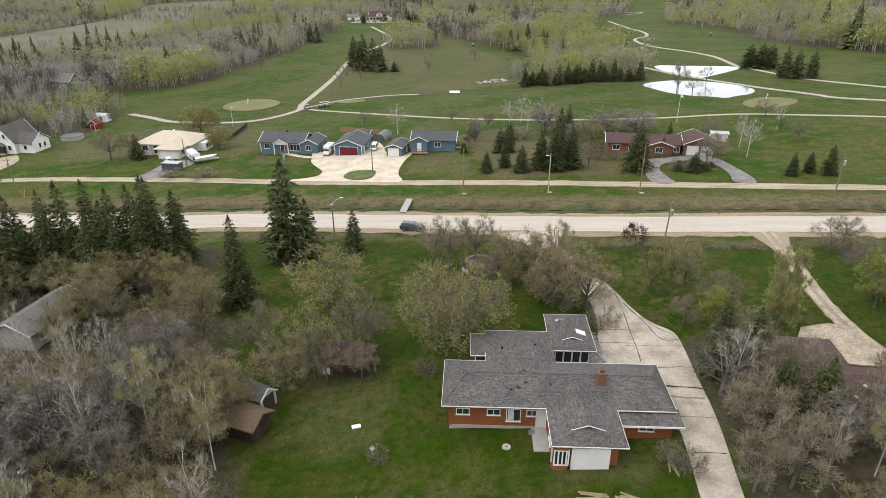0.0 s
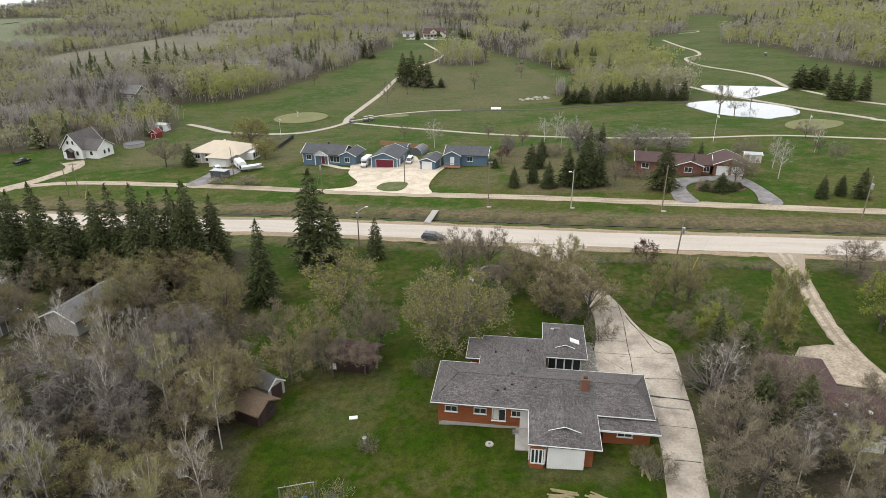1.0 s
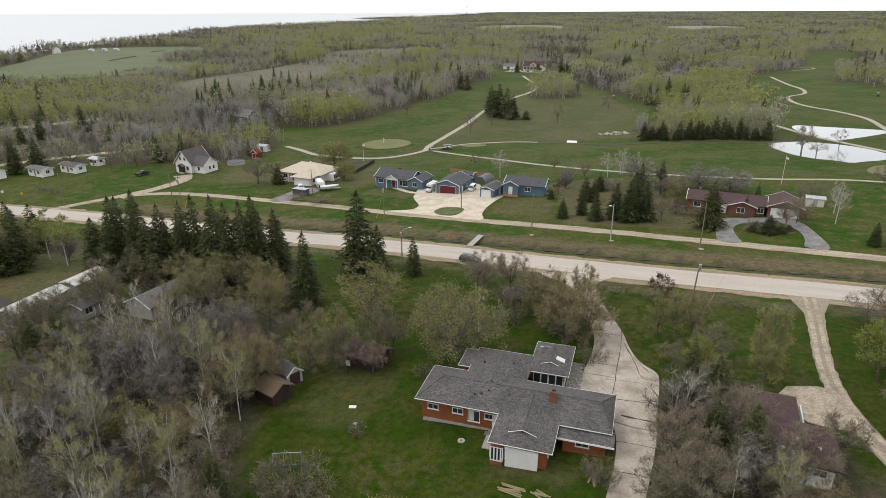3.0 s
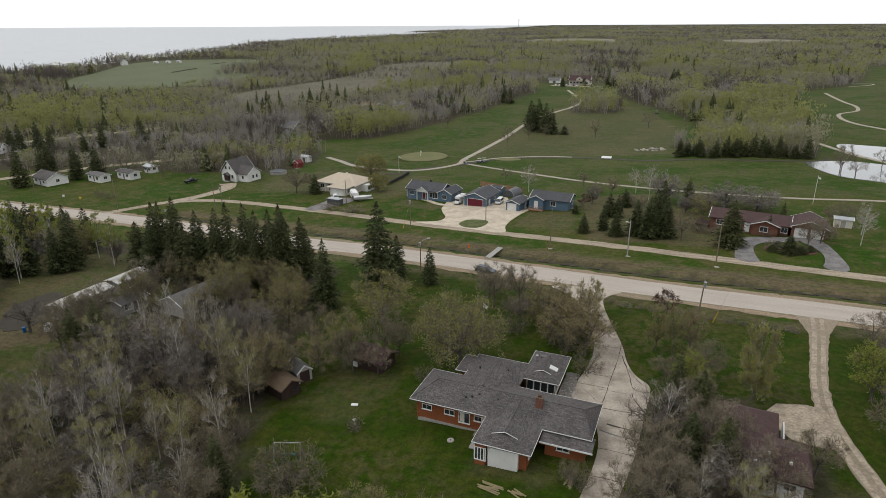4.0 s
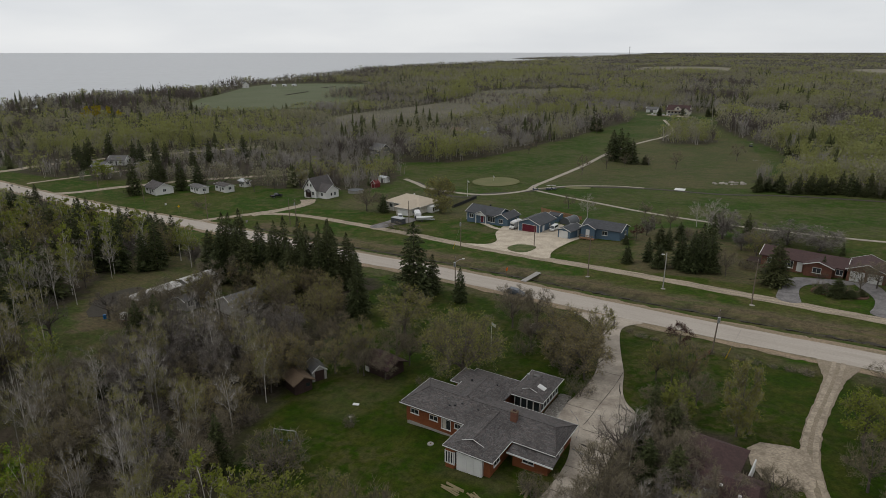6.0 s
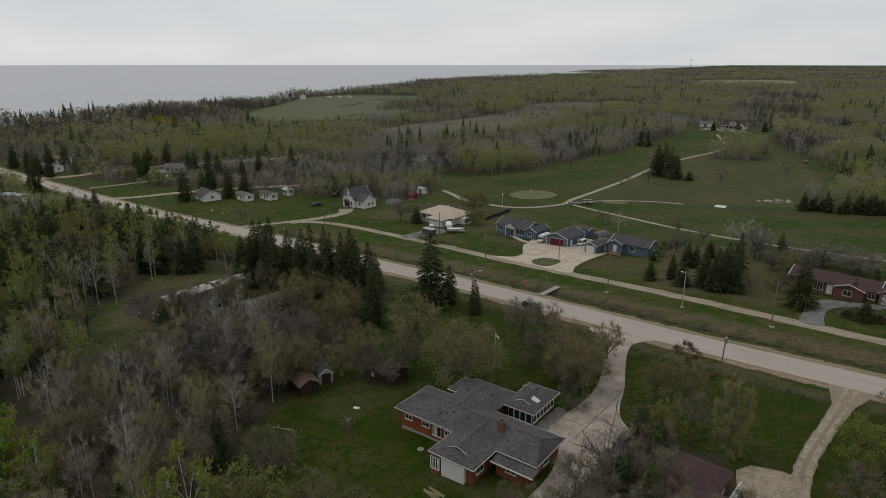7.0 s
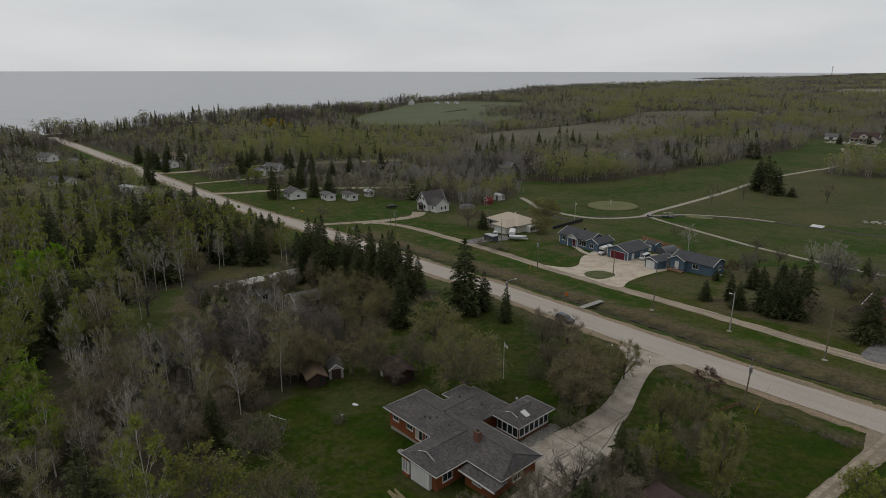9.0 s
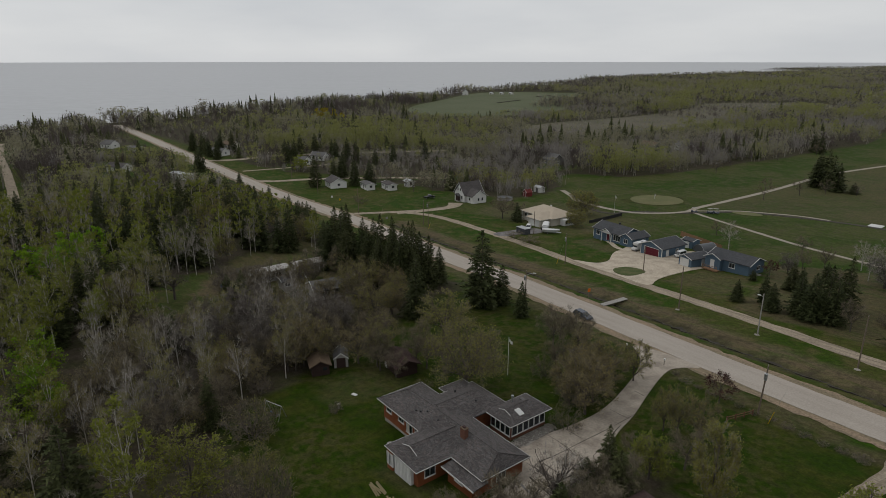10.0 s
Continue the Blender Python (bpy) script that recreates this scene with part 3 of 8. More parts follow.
ribbon("house_drive", [(-112, 154), (-106, 166), (-104, 176), (-108, 183)], [5.5, 4.0, 4.5, 6.0], M_TRACK, "curved gravel drive to the white house", lift=0.10, ragged=0.12, seed=4, category="drive")
ribbon("side_street", SIDE_STREET, 6, M_TRACK, "gravel side street into the woods", lift=0.06, ragged=0.2, seed=5)
ribbon("cross_lane", CROSS_LANE, 4.5, M_TRACK, "gravel lane behind the cottages", lift=0.06, ragged=0.2, seed=6)
ribbon("garden_lane", GARDEN_LANE, 2.6, M_TRACK, "narrow gravel lane between cottage gardens", lift=0.06, ragged=0.15, seed=16)
ribbon("west_lane", WEST_LANE, 4.2, M_TRACK, "pale gravel lane through the lakeside woods", lift=0.06, ragged=0.2, seed=17)
patch("road_apron", [(-318, 164), (-300, 158), (-284, 158), (-280, 162), (-292, 166), (-312, 170)], M_TRACK, "gravel lay-by beside the highway", lift=0.08, res=3)
patch("driveway", [(12.5, 97), (17, 92.6), (19.2, 88), (20.9, 79.5), (21.8, 72), (20.8, 66), (18.9, 60.5), (18.4, 56), (21.5, 54.5), (22.4, 50), (21.8, 45), (20, 38.5), (18, 30), (21.5, 30), (23.6, 38.5), (26.2, 47.4), (27.3, 53.8), (28.6, 60), (28.8, 62.4), (27, 64.4), (26, 68.2), (25.7, 73.3), (24.4, 79.3), (22.9, 88), (23.2, 92), (28, 95)],
      M_CONCRETE, "stained pale concrete driveway with cracked slabs", lift=0.09, category="drive")
TRACK_LINE = [(55.6, 88), (54.2, 82), (51.9, 74), (50.0, 67.5), (48.6, 61), (48.2, 55), (48.8, 47), (50, 38)]
ribbon("farm_track", TRACK_LINE, [6.5, 2.7, 2.2, 2.1, 2.1, 2.3, 2.1, 2.0], material("track_dirt", (0.225, 0.183, 0.135), 0.95, scale=0.9, fine=4, vary=0.25, bump=0.4, second=(0.175, 0.145, 0.10), amount=0.8), "earthy gravel track between two lawns", ragged=0.06, step=0.9, seed=8, category="drive")
for side in (-0.62, 0.62):
    ribbon("wheel_rut", [(x + side, y + side * 0.25) for x, y in TRACK_LINE], 0.62, M_TRACK, "pale worn wheel rut of the gravel track", lift=0.105, ragged=0.025, seed=12 + int(side > 0), step=0.8, category="drive", thick=0.1)
patch("gravel_apron", [(41.6, 60.2), (48.2, 60.6), (48.6, 57), (48.2, 52), (45.6, 52), (42.2, 53.6)], M_TRACK, "beige gravel parking apron beside the brown house", lift=0.10, rounds=1)
patch("gravel_lot", [(-27, 139.5), (-18.9, 139.6), (-17.5, 144), (-19.7, 149), (-21.5, 154), (-21.2, 157.5), (-22, 163), (-16, 163), (-15.5, 158.5), (-8.7, 156.3), (-7, 168), (-3.6, 168.6), (-2.4, 152.3), (0.8, 151.2), (4.6, 157), (5.4, 156), (2.0, 149.5), (-1.0, 137), (0.8, 130.2), (-3.5, 131), (-8, 133), (-20, 136.8)],
      M_PADGRAVEL, "cream limestone gravel parking lot", lift=0.12)
ribbon("front_walk", [(-30.7, 166.2), (-27.6, 163.4), (-23.7, 159.5), (-20.6, 157.9)], 1.5, M_PADGRAVEL, "pale gravel front walk of the blue house", lift=0.10, category="path", ragged=0.06, step=1)
patch("lawn_island", [(-13.2, 138.2), (-11.2, 142.4), (-5.2, 141.6), (-5.8, 136.3), (-7.7, 133.9), (-11.4, 135.2)], material("island_grass", (0.046, 0.066, 0.013), 0.95, scale=0.5, fine=4, vary=0.2, second=(0.12, 0.11, 0.05), amount=0.7), "small oval of grass in the gravel lot", lift=0.2, category="lawn")
patch("stone_drive", [(-63.5, 150.5), (-57.2, 149.5), (-56, 156), (-51.5, 160.5), (-52, 166), (-59.5, 167), (-61, 158)], M_DARKDRIVE, "dark grey crushed stone drive of the cream house", lift=0.10)
patch("loop_drive_near", [(48.6, 114.2), (53.4, 112.6), (53.2, 118), (54, 124), (57, 127.2), (64, 127.5), (65, 131), (58.5, 131), (53, 131), (50.8, 127), (50, 121)], M_DARKDRIVE, "grey paved loop drive of the brick house", lift=0.10)
patch("loop_drive_far", [(63.2, 110.8), (67.8, 108), (68.9, 118), (69, 130), (63.5, 131), (66.5, 121.5), (65.3, 115)], M_DARKDRIVE, "grey paved loop drive of the brick house", lift=0.11)
patch("flower_bed", [(56.3, 124.4), (58.5, 125.9), (64.6, 124), (65.8, 120.8), (64.2, 118.6), (59.4, 119.6), (55.4, 121)], M_TERRA, "red mulch bed of shrubs inside the loop drive", lift=0.14, category="flower bed")

M_STUBBLE = material("pale_stubble", (0.17, 0.15, 0.11), 0.95, scale=0.01, fine=0.2, vary=0.15, bump=0.2, second=(0.13, 0.12, 0.075), amount=0.8)
patch("pasture", FIELD, material("pasture_grass", (0.084, 0.094, 0.046), 0.95, scale=0.02, fine=0.3, vary=0.15, bump=0.2, second=(0.066, 0.080, 0.032), amount=0.9), "dull green pasture beside the lake woods", lift=0.25, category="field", res=30)
patch("marsh_meadow", MARSH, material("dry_sedge", (0.098, 0.086, 0.058), 0.95, scale=0.03, fine=0.4, vary=0.2, bump=0.2, second=(0.066, 0.064, 0.036), amount=0.9), "dry brown sedge meadow in the woods", lift=0.25, category="meadow", res=30)
patch("stubble_field", EAST_FIELDS, M_STUBBLE, "pale stubble field in the far woods", lift=0.5, category="field", res=60)
patch("stubble_field", STUBBLE, M_STUBBLE, "pale stubble field in the far woods", lift=0.5, category="field", res=60)
patch("clubhouse_lot", [(-24, 607), (-20, 596), (14, 592), (16, 600), (4, 606)], M_TRACK, "pale gravel parking lot of the clubhouse", lift=0.1, res=5)

# cracks and joints of the concrete drive
for line, w in ((((25.6, 74), (24.8, 68.3), (23.9, 63.7), (23.1, 59.2), (22.6, 57.0)), 0.10), (((25.5, 70), (25.9, 67.1), (26.3, 63.9), (26.5, 61.5), (27.3, 60.6), (28.6, 60.6)), 0.14), (((23.2, 52.9), (25.1, 52.3), (26.3, 51.9), (27.3, 51.6)), 0.34), (((22.8, 56.2), (24.2, 55.9), (26.4, 55.6), (27.7, 55.2)), 0.08),
                (((19.6, 61.7), (21.5, 61.3), (23.4, 60.8)), 0.07), (((20.3, 64.4), (23.6, 63.8)), 0.07), (((22.4, 72.8), (24, 72.4), (25.6, 72.2)), 0.07), (((22.4, 80), (24, 79.6)), 0.08), (((21.2, 43.5), (23, 43.2), (24.6, 42.8)), 0.08), (((22.2, 48.2), (24.4, 47.8), (26, 47.3)), 0.07)):
    ribbon("drive_crack", line, w * 0.6, M_CREEK, "dark crack across the concrete driveway", lift=0.10, ragged=w * 0.25, seed=int(w * 100), step=0.7, category="crack", thick=0.05)


def local_to_world(u, v, x=0.15, y=49.8, yaw=-9.0):
    c, s = math.cos(radians(yaw)), math.sin(radians(yaw))
    return x + u * c - v * s, y + u * s + v * c


patch("stone_bed", [local_to_world(u, v) for u, v in ((15.4, 9.6), (17.6, 10.4), (17.2, 13.5), (16.9, 17.0), (15.4, 17.2))], M_STONE, "bed of grey field stones beside the sunroom", lift=0.10, category="stone bed", rounds=1)


def loose_stones():
    """Small uneven stones lying on the bed, one joined mesh."""
    r = random.Random(8)
    bm = bmesh.new()
    for _ in range(330):
        u, v, s = r.uniform(15.5, 17.2), r.uniform(9.9, 16.9), r.uniform(0.07, 0.17)
        x, y = local_to_world(u, v)
        vs = bmesh.ops.create_icosphere(bm, subdivisions=1, radius=s)["verts"]
        for q in vs:
            q.co = Vector((q.co.x * r.uniform(0.8, 1.3) + x, q.co.y * r.uniform(0.8, 1.3) + y, q.co.z * 0.6 + ground(x, y) + 0.12))
    tagged(part("stone", bm, M_STONE), "loose grey and tan field stones", "stones", kind="stuff")


loose_stones()

# round bed edged with dark stones on the front lawn
ribbon("bed_edging", [(10 + 3.4 * math.cos(k * 0.5236), 86.1 + 2.5 * math.sin(k * 0.5236)) for k in range(13)], 0.35, M_CREEK, "dark stone edging of a round lawn bed", lift=0.14, ragged=0.05, step=0.6, category="flower bed", seed=15)

# golf course
ribbon("cart_path", [(-92, 236), (-83, 228.5), (-71, 218), (-50, 211.8), (-39.4, 215.5), (-31.5, 226), (-31.5, 236), (-28.2, 258), (-22.5, 300), (-18.9, 340), (-14, 372), (-2.5, 412), (4, 432), (9, 475), (-4, 560)], 2.3, M_CART, "narrow gravel cart path across the golf course", ragged=0.05, category="path", step=3)
ribbon("cart_path", [(-31, 228), (-15.3, 216), (1, 204), (19, 191.5), (43.2, 179), (72.6, 169.5), (95, 166), (113, 157), (150, 138), (230, 110)], 1.5, M_CART, "narrow gravel cart path across the golf course", ragged=0.05, seed=2, category="path", step=3)
ribbon("cart_path", [(-30, 229.5), (-24, 234), (-17, 239.5), (0.5, 242.6), (12, 240)], 1.4, M_CART, "narrow gravel cart path across the golf course", ragged=0.05, seed=3, category="path", step=3)
ribbon("creek_ditch", [(-84, 231), (-60, 208), (-50, 206), (-46, 214), (-30, 224), (-15, 238), (14, 238.5), (40, 231), (62, 232), (95, 226), (101, 231)], 2.2, M_CREEK, "dark grassy ditch winding over the golf course", lift=0.06, category="ditch", step=3)
ribbon("cart_path", [(107, 275), (109, 265.4), (110.2, 253.7), (112.2, 237.5), (115.2, 226), (119.8, 210.5), (123.6, 198), (127.7, 188.5), (130.8, 180), (133.5, 174), (160, 150)], 1.9, M_CART, "narrow gravel cart path between the ponds", seed=4, category="path", step=3, lift=0.16)
ribbon("cart_path", [(222, 575), (238, 580), (246, 594), (234, 606)], 2.0, M_CART, "winding gravel cart path over the far fairway", seed=6, category="path", step=3)
ribbon("cart_path", [(187, 517), (180, 475), (175, 441.5), (171.7, 412.6), (163.7, 387), (150.4, 373), (144, 348.4), (143.7, 326), (147.8, 303), (148.6, 278), (142, 247), (142.7, 236), (143.7, 220), (146, 206), (158, 180)], 2.0, M_CART, "winding gravel cart path over the far fairway", seed=5, category="path", step=3)
M_GREENTURF = material("putting_green_turf", (0.098, 0.102, 0.036), 0.9, scale=0.15, fine=2, vary=0.1, second=(0.135, 0.122, 0.052), amount=0.7)
patch("putting_green", [(-62, 241), (-58, 251), (-48, 254), (-40, 246), (-40, 237), (-46, 230), (-56, 231)], M_GREENTURF, "pale mown putting green", lift=0.15, category="putting green", res=3)
patch("putting_green", [(103.4, 177.5), (108.6, 183.6), (116, 184.9), (121, 179.5), (120.5, 175.5), (115, 170.8), (107, 169.2), (102.8, 172.2)], M_GREENTURF, "pale mown putting green", lift=0.15, category="putting green", res=3)
patch("putting_green", [(-20, 236.5), (-14, 238.8), (-8, 237.5), (-8, 233), (-15, 232)], M_GREENTURF, "small pale mown tee", lift=0.15, category="putting green", res=3)
M_POND = material("pond_water", (0.14, 0.147, 0.147), 0.08, scale=0.05, fine=0.6, vary=0.03, bump=0.02, spec=0.9, amount=0.15)
patch("pond", [(91, 222.5), (95, 225.5), (104.6, 227), (109.9, 223), (115.1, 217.5), (119, 209), (120.4, 200), (118, 194.2), (113.8, 190.6), (108.7, 189.8), (104.5, 187.6), (102, 192), (97.2, 195.5), (93.6, 201.9), (92, 211)], M_POND, "bright still pond reflecting the sky", lift=0.10, category="pond", res=4, rounds=1)
patch("pond", [(112.6, 261), (116.9, 266), (122.4, 260.5), (133, 252.6), (140.5, 247), (140, 241), (131.3, 235), (120.1, 228.4), (115.8, 225.9), (113.6, 232.4), (111.5, 243)], M_POND, "bright still pond reflecting the sky", lift=0.10, category="pond", res=4, rounds=1)


# ---- building parts ----
def hip_roof(x0, x1, y0, y1, ze, zr, axis, run0, run1, thick=0.18):
    """A hipped roof; run0 and run1 are how far the ridge stops short of each end."""
    bm = bmesh.new()
    e = [bm.verts.new(c) for c in ((x0, y0, ze), (x1, y0, ze), (x1, y1, ze), (x0, y1, ze))]
    b = [bm.verts.new(c) for c in ((x0, y0, ze - thick), (x1, y0, ze - thick), (x1, y1, ze - thick), (x0, y1, ze - thick))]
    if axis == "x":
        m = (y0 + y1) / 2
        r = [bm.verts.new((x0 + run0, m, zr)), bm.verts.new((x1 - run1, m, zr))]
        faces = [(e[0], e[1], r[1], r[0]), (e[1], e[2], r[1]), (e[2], e[3], r[0], r[1]), (e[3], e[0], r[0])]
    else:
        m = (x0 + x1) / 2
        r = [bm.verts.new((m, y0 + run0, zr)), bm.verts.new((m, y1 - run1, zr))]
        faces = [(e[0], e[1], r[0]), (e[1], e[2], r[1], r[0]), (e[2], e[3], r[1]), (e[3], e[0], r[0], r[1])]
    for f in faces:
        bm.faces.new(f)
    for i in range(4):
        bm.faces.new((b[i], b[(i + 1) % 4], e[(i + 1) % 4], e[i]))
    bm.faces.new(b[::-1])
    return bm


def gable_roof(x0, x1, y0, y1, ze, zr, axis, thick=0.16):
    """Two sloping slabs that meet at a ridge along the axis."""
    bm = bmesh.new()
    if axis == "x":
        m = (y0 + y1) / 2
        prof = [(y0, ze), (m, zr), (y1, ze), (y1, ze - thick), (m, zr - thick), (y0, ze - thick)]
        a = [[bm.verts.new((x, p, z)) for p, z in prof] for x in (x0, x1)]
    else:
        m = (x0 + x1) / 2
        prof = [(x1, ze), (m, zr), (x0, ze), (x0, ze - thick), (m, zr - thick), (x1, ze - thick)]
        a = [[bm.verts.new((p, y, z)) for p, z in prof] for y in (y0, y1)]
    for i in range(6):
        bm.faces.new((a[0][i], a[1][i], a[1][(i + 1) % 6], a[0][(i + 1) % 6]))
    for s in a:
        bm.faces.new((s[0], s[1], s[4], s[5]))
        bm.faces.new((s[1], s[2], s[3], s[4]))
    bmesh.ops.recalc_face_normals(bm, faces=bm.faces[:])
    return bm


def gable_body(x0, x1, y0, y1, z0, ze, zr, axis):
    """Walls with gable ends, closed."""
    bm = bmesh.new()
    if axis == "x":
        prof = [(y0, z0), (y1, z0), (y1, ze), ((y0 + y1) / 2, zr), (y0, ze)]
        a = [[bm.verts.new((x, p, z)) for p, z in prof] for x in (x0, x1)]
    else:
        prof = [(x0, z0), (x1, z0), (x1, ze), ((x0 + x1) / 2, zr), (x0, ze)]
        a = [[bm.verts.new((p, y, z)) for p, z in prof] for y in (y0, y1)]
    for i in range(5):
        bm.faces.new((a[0][i], a[0][(i + 1) % 5], a[1][(i + 1) % 5], a[1][i]))
    bm.faces.new(a[0])
    bm.faces.new(a[1])
    bmesh.ops.recalc_face_normals(bm, faces=bm.faces[:])
    return bm


def wall_matrix(side, along, plane):
    """From a wall's own axes (x along it, y outwards reversed, z up) to the house's."""
    turn = {"S": 0, "E": 90, "N": 180, "W": 270}[side]
    place = {"S": (along, plane), "N": (along, plane), "E": (plane, along), "W": (plane, along)}[side]
    return pose(place[0], place[1], 0, 0, 0, turn)


def window(parent, side, along, plane, z, w, h, bars=1, mat=None, name="window"):
    """A window set on a wall: frame, sill and glass."""
    m = wall_matrix(side, along, plane)
    t = 0.07
    bm = bmesh.new()
    for x0, x1, z0, z1 in ((-w / 2 - t, -w / 2, z - t, z + h + t), (w / 2, w / 2 + t, z - t, z + h + t), (-w / 2, w / 2, z + h, z + h + t), (-w / 2, w / 2, z - t, z)):
        box(bm, x0, x1, -0.06, 0.0, z0, z1, m)
    for i in range(bars):
        x = -w / 2 + w * (i + 1) / (bars + 1)
        box(bm, x - 0.025, x + 0.025, -0.045, 0.0, z, z + h, m)
    f = part(name, bm, mat or M_WHITE, parent)
    part("pane", one_box(-w / 2, w / 2, -0.02, 0.0, z, z + h, m=m), M_GLASS, f)
    part("sill", one_box(-w / 2 - 0.12, w / 2 + 0.12, -0.12, 0.0, z - t - 0.05, z - t, m=m), mat or M_WHITE, f)
    return f


def door(parent, side, along, plane, w=0.95, h=2.05, mat=None, z=0.0, name="door", panels=0):
    frame_mat = mat if mat in (M_DARKWOOD, M_CEDAR) else M_WHITE
    m = wall_matrix(side, along, plane)
    bm = bmesh.new()
    for x0, x1, z0, z1 in ((-w / 2 - 0.09, -w / 2, z, z + h + 0.09), (w / 2, w / 2 + 0.09, z, z + h + 0.09), (-w / 2, w / 2, z + h, z + h + 0.09)):
        box(bm, x0, x1, -0.07, 0.0, z0, z1, m)
    f = part(name, bm, frame_mat, parent)
    bm = one_box(-w / 2, w / 2, -0.03, 0.0, z, z + h, m=m)
    for i in range(panels):
        z0 = z + h * i / panels
        box(bm, -w / 2 + 0.04, w / 2 - 0.04, -0.055, -0.03, z0 + 0.04, z0 + h / panels - 0.04, m)
    part("leaf", bm, mat or M_WHITE, f)
    return f


def fascia(parent, x0, x1, y0, y1, ze, mat=None, h=0.075):
    bm = bmesh.new()
    t = 0.035
    for a in ((x0 - t, x1 + t, y0 - t, y0), (x0 - t, x1 + t, y1, y1 + t), (x0 - t, x0, y0, y1), (x1, x1 + t, y0, y1)):
        box(bm, *a, ze - h, ze + 0.015)
    return part("fascia", bm, mat or M_WHITE, parent, "white eave board")


def rake(parent, x0, x1, y0, y1, ze, zr, axis, mat=None):
    """White boards along the sloping edges of a gable roof, one bent board for each end."""
    for end in (0, 1):
        if axis == "x":
            x = (x0 - 0.05, x1 + 0.05)[end]
            line = [(x, y0, ze), (x, (y0 + y1) / 2, zr), (x, y1, ze)]
            t = Vector((0.05, 0, 0))
        else:
            y = (y0 - 0.05, y1 + 0.05)[end]
            line = [(x0, y, ze), ((x0 + x1) / 2, y, zr), (x1, y, ze)]
            t = Vector((0, 0.05, 0))
        bm = bmesh.new()
        rows = []
        for c in line:
            c = Vector(c)
            rows.append([bm.verts.new(c + d) for d in (-t + Vector((0, 0, -0.13)), t + Vector((0, 0, -0.13)), t + Vector((0, 0, 0.02)), -t + Vector((0, 0, 0.02)))])
        for a, b in zip(rows, rows[1:]):
            for i in range(4):
                bm.faces.new((a[i], a[(i + 1) % 4], b[(i + 1) % 4], b[i]))
        bm.faces.new(rows[0])
        bm.faces.new(rows[-1][::-1])
        bmesh.ops.recalc_face_normals(bm, faces=bm.faces[:])
        part("rake_board", bm, mat or M_WHITE, parent)


# ---- the rust-sided bungalow in front ----
def bungalow():
    h = thing("bungalow", 0.15, 49.8, -9.0, "rambling bungalow with rust wood siding and grey shingle roof", "house", z=0.9)
    e = 2.8
    # walls, wing by wing
    for name, c in (("wall_main", (0.25, 20.9, 0.65, 6.75)), ("wall_front_wing", (9.65, 15.35, -4.3, 0.6)), ("wall_link", (4.5, 10.6, 6.8, 12.7)), ("wall_sunroom", (11.4, 15.2, 10.2, 16.5)), ("wall_low_wing", (16.6, 21.0, -0.95, 0.6))):
        part(name, one_box(*c, 0.0, e - 0.12 if "low" not in name else 2.35), M_BRICK if name == "wall_sunroom" else M_SIDING_RUST, h)
        x0, x1, y0, y1 = c
        part("foundation", one_box(x0 + 0.06, x1 - 0.06, y0 + 0.06, y1 - 0.06, -1.3, 0.02), M_FOUND, h)
        bm = bmesh.new()
        z = 0.22
        while z < e - 0.3 and "low" not in name:
            box(bm, x0 - 0.015, x1 + 0.015, y0 - 0.015, y1 + 0.015, z, z + 0.02)
            z += 0.22
        if len(bm.verts):
            part("siding", bm, M_SIDING_RUST, h)
        else:
            bm.free()
    part("wall_skirting", one_box(0.6, 10.2, 0.60, 0.64, -0.25, 0.10), M_FOUND, h, "grey-white skirting band")
    # roofs
    part("roof_main", hip_roof(-0.4, 21.5, 0, 7.4, e, 4.05, "x", 2.4, 1.5), M_SHINGLE, h)
    fascia(h, -0.4, 21.5, 0, 7.4, e)
    part("roof_front_wing", hip_roof(9.4, 16.0, -4.95, 6.0, e + 0.01, 3.93, "y", 2.1, 2.4), M_SHINGLE, h)
    fascia(h, 9.4, 16.0, -4.95, -0.06, e)
    part("roof_link", hip_roof(3.9, 11.2, 4.0, 13.3, e + 0.005, 4.1, "y", 0.2, 3.0), M_SHINGLE, h)
    fascia(h, 3.9, 10.8, 7.5, 13.3, e)
    part("wall_alcove", one_box(2.9, 4.5, 9.0, 12.2, -0.4, 2.55), M_SIDING_RUST, h)
    part("roof_alcove", hip_roof(2.3, 6.2, 8.5, 12.8, e - 0.12, 3.45, "x", 1.8, 0.2), M_SHINGLE, h)
    fascia(h, 2.3, 4.0, 8.5, 12.8, e - 0.12)
    part("roof_sunroom", hip_roof(10.9, 15.8, 9.6, 17.1, e + 0.015, 3.68, "y", 1.9, 1.9), M_SHINGLE, h)
    fascia(h, 10.9, 15.8, 9.6, 17.1, e)
    for cx, y0, y1, zr, w in ((12.7, -3.55, -1.2, 3.95, 1.5), (13.35, 10.9, 12.5, 3.70, 1.1)):
        part("gablet", gable_roof(cx - w, cx + w, y0, y1, zr - w * 0.345, zr + 0.01, "y", 0.1), M_SHINGLE, h)
        edge = bmesh.new()
        for s in (-1, 1):
            rod(edge, (cx, y0 - 0.02, zr), (cx + s * w, y0 - 0.02, zr - w * 0.345), 0.035, n=5)
        part("gablet_trim", edge, M_WHITE, h)
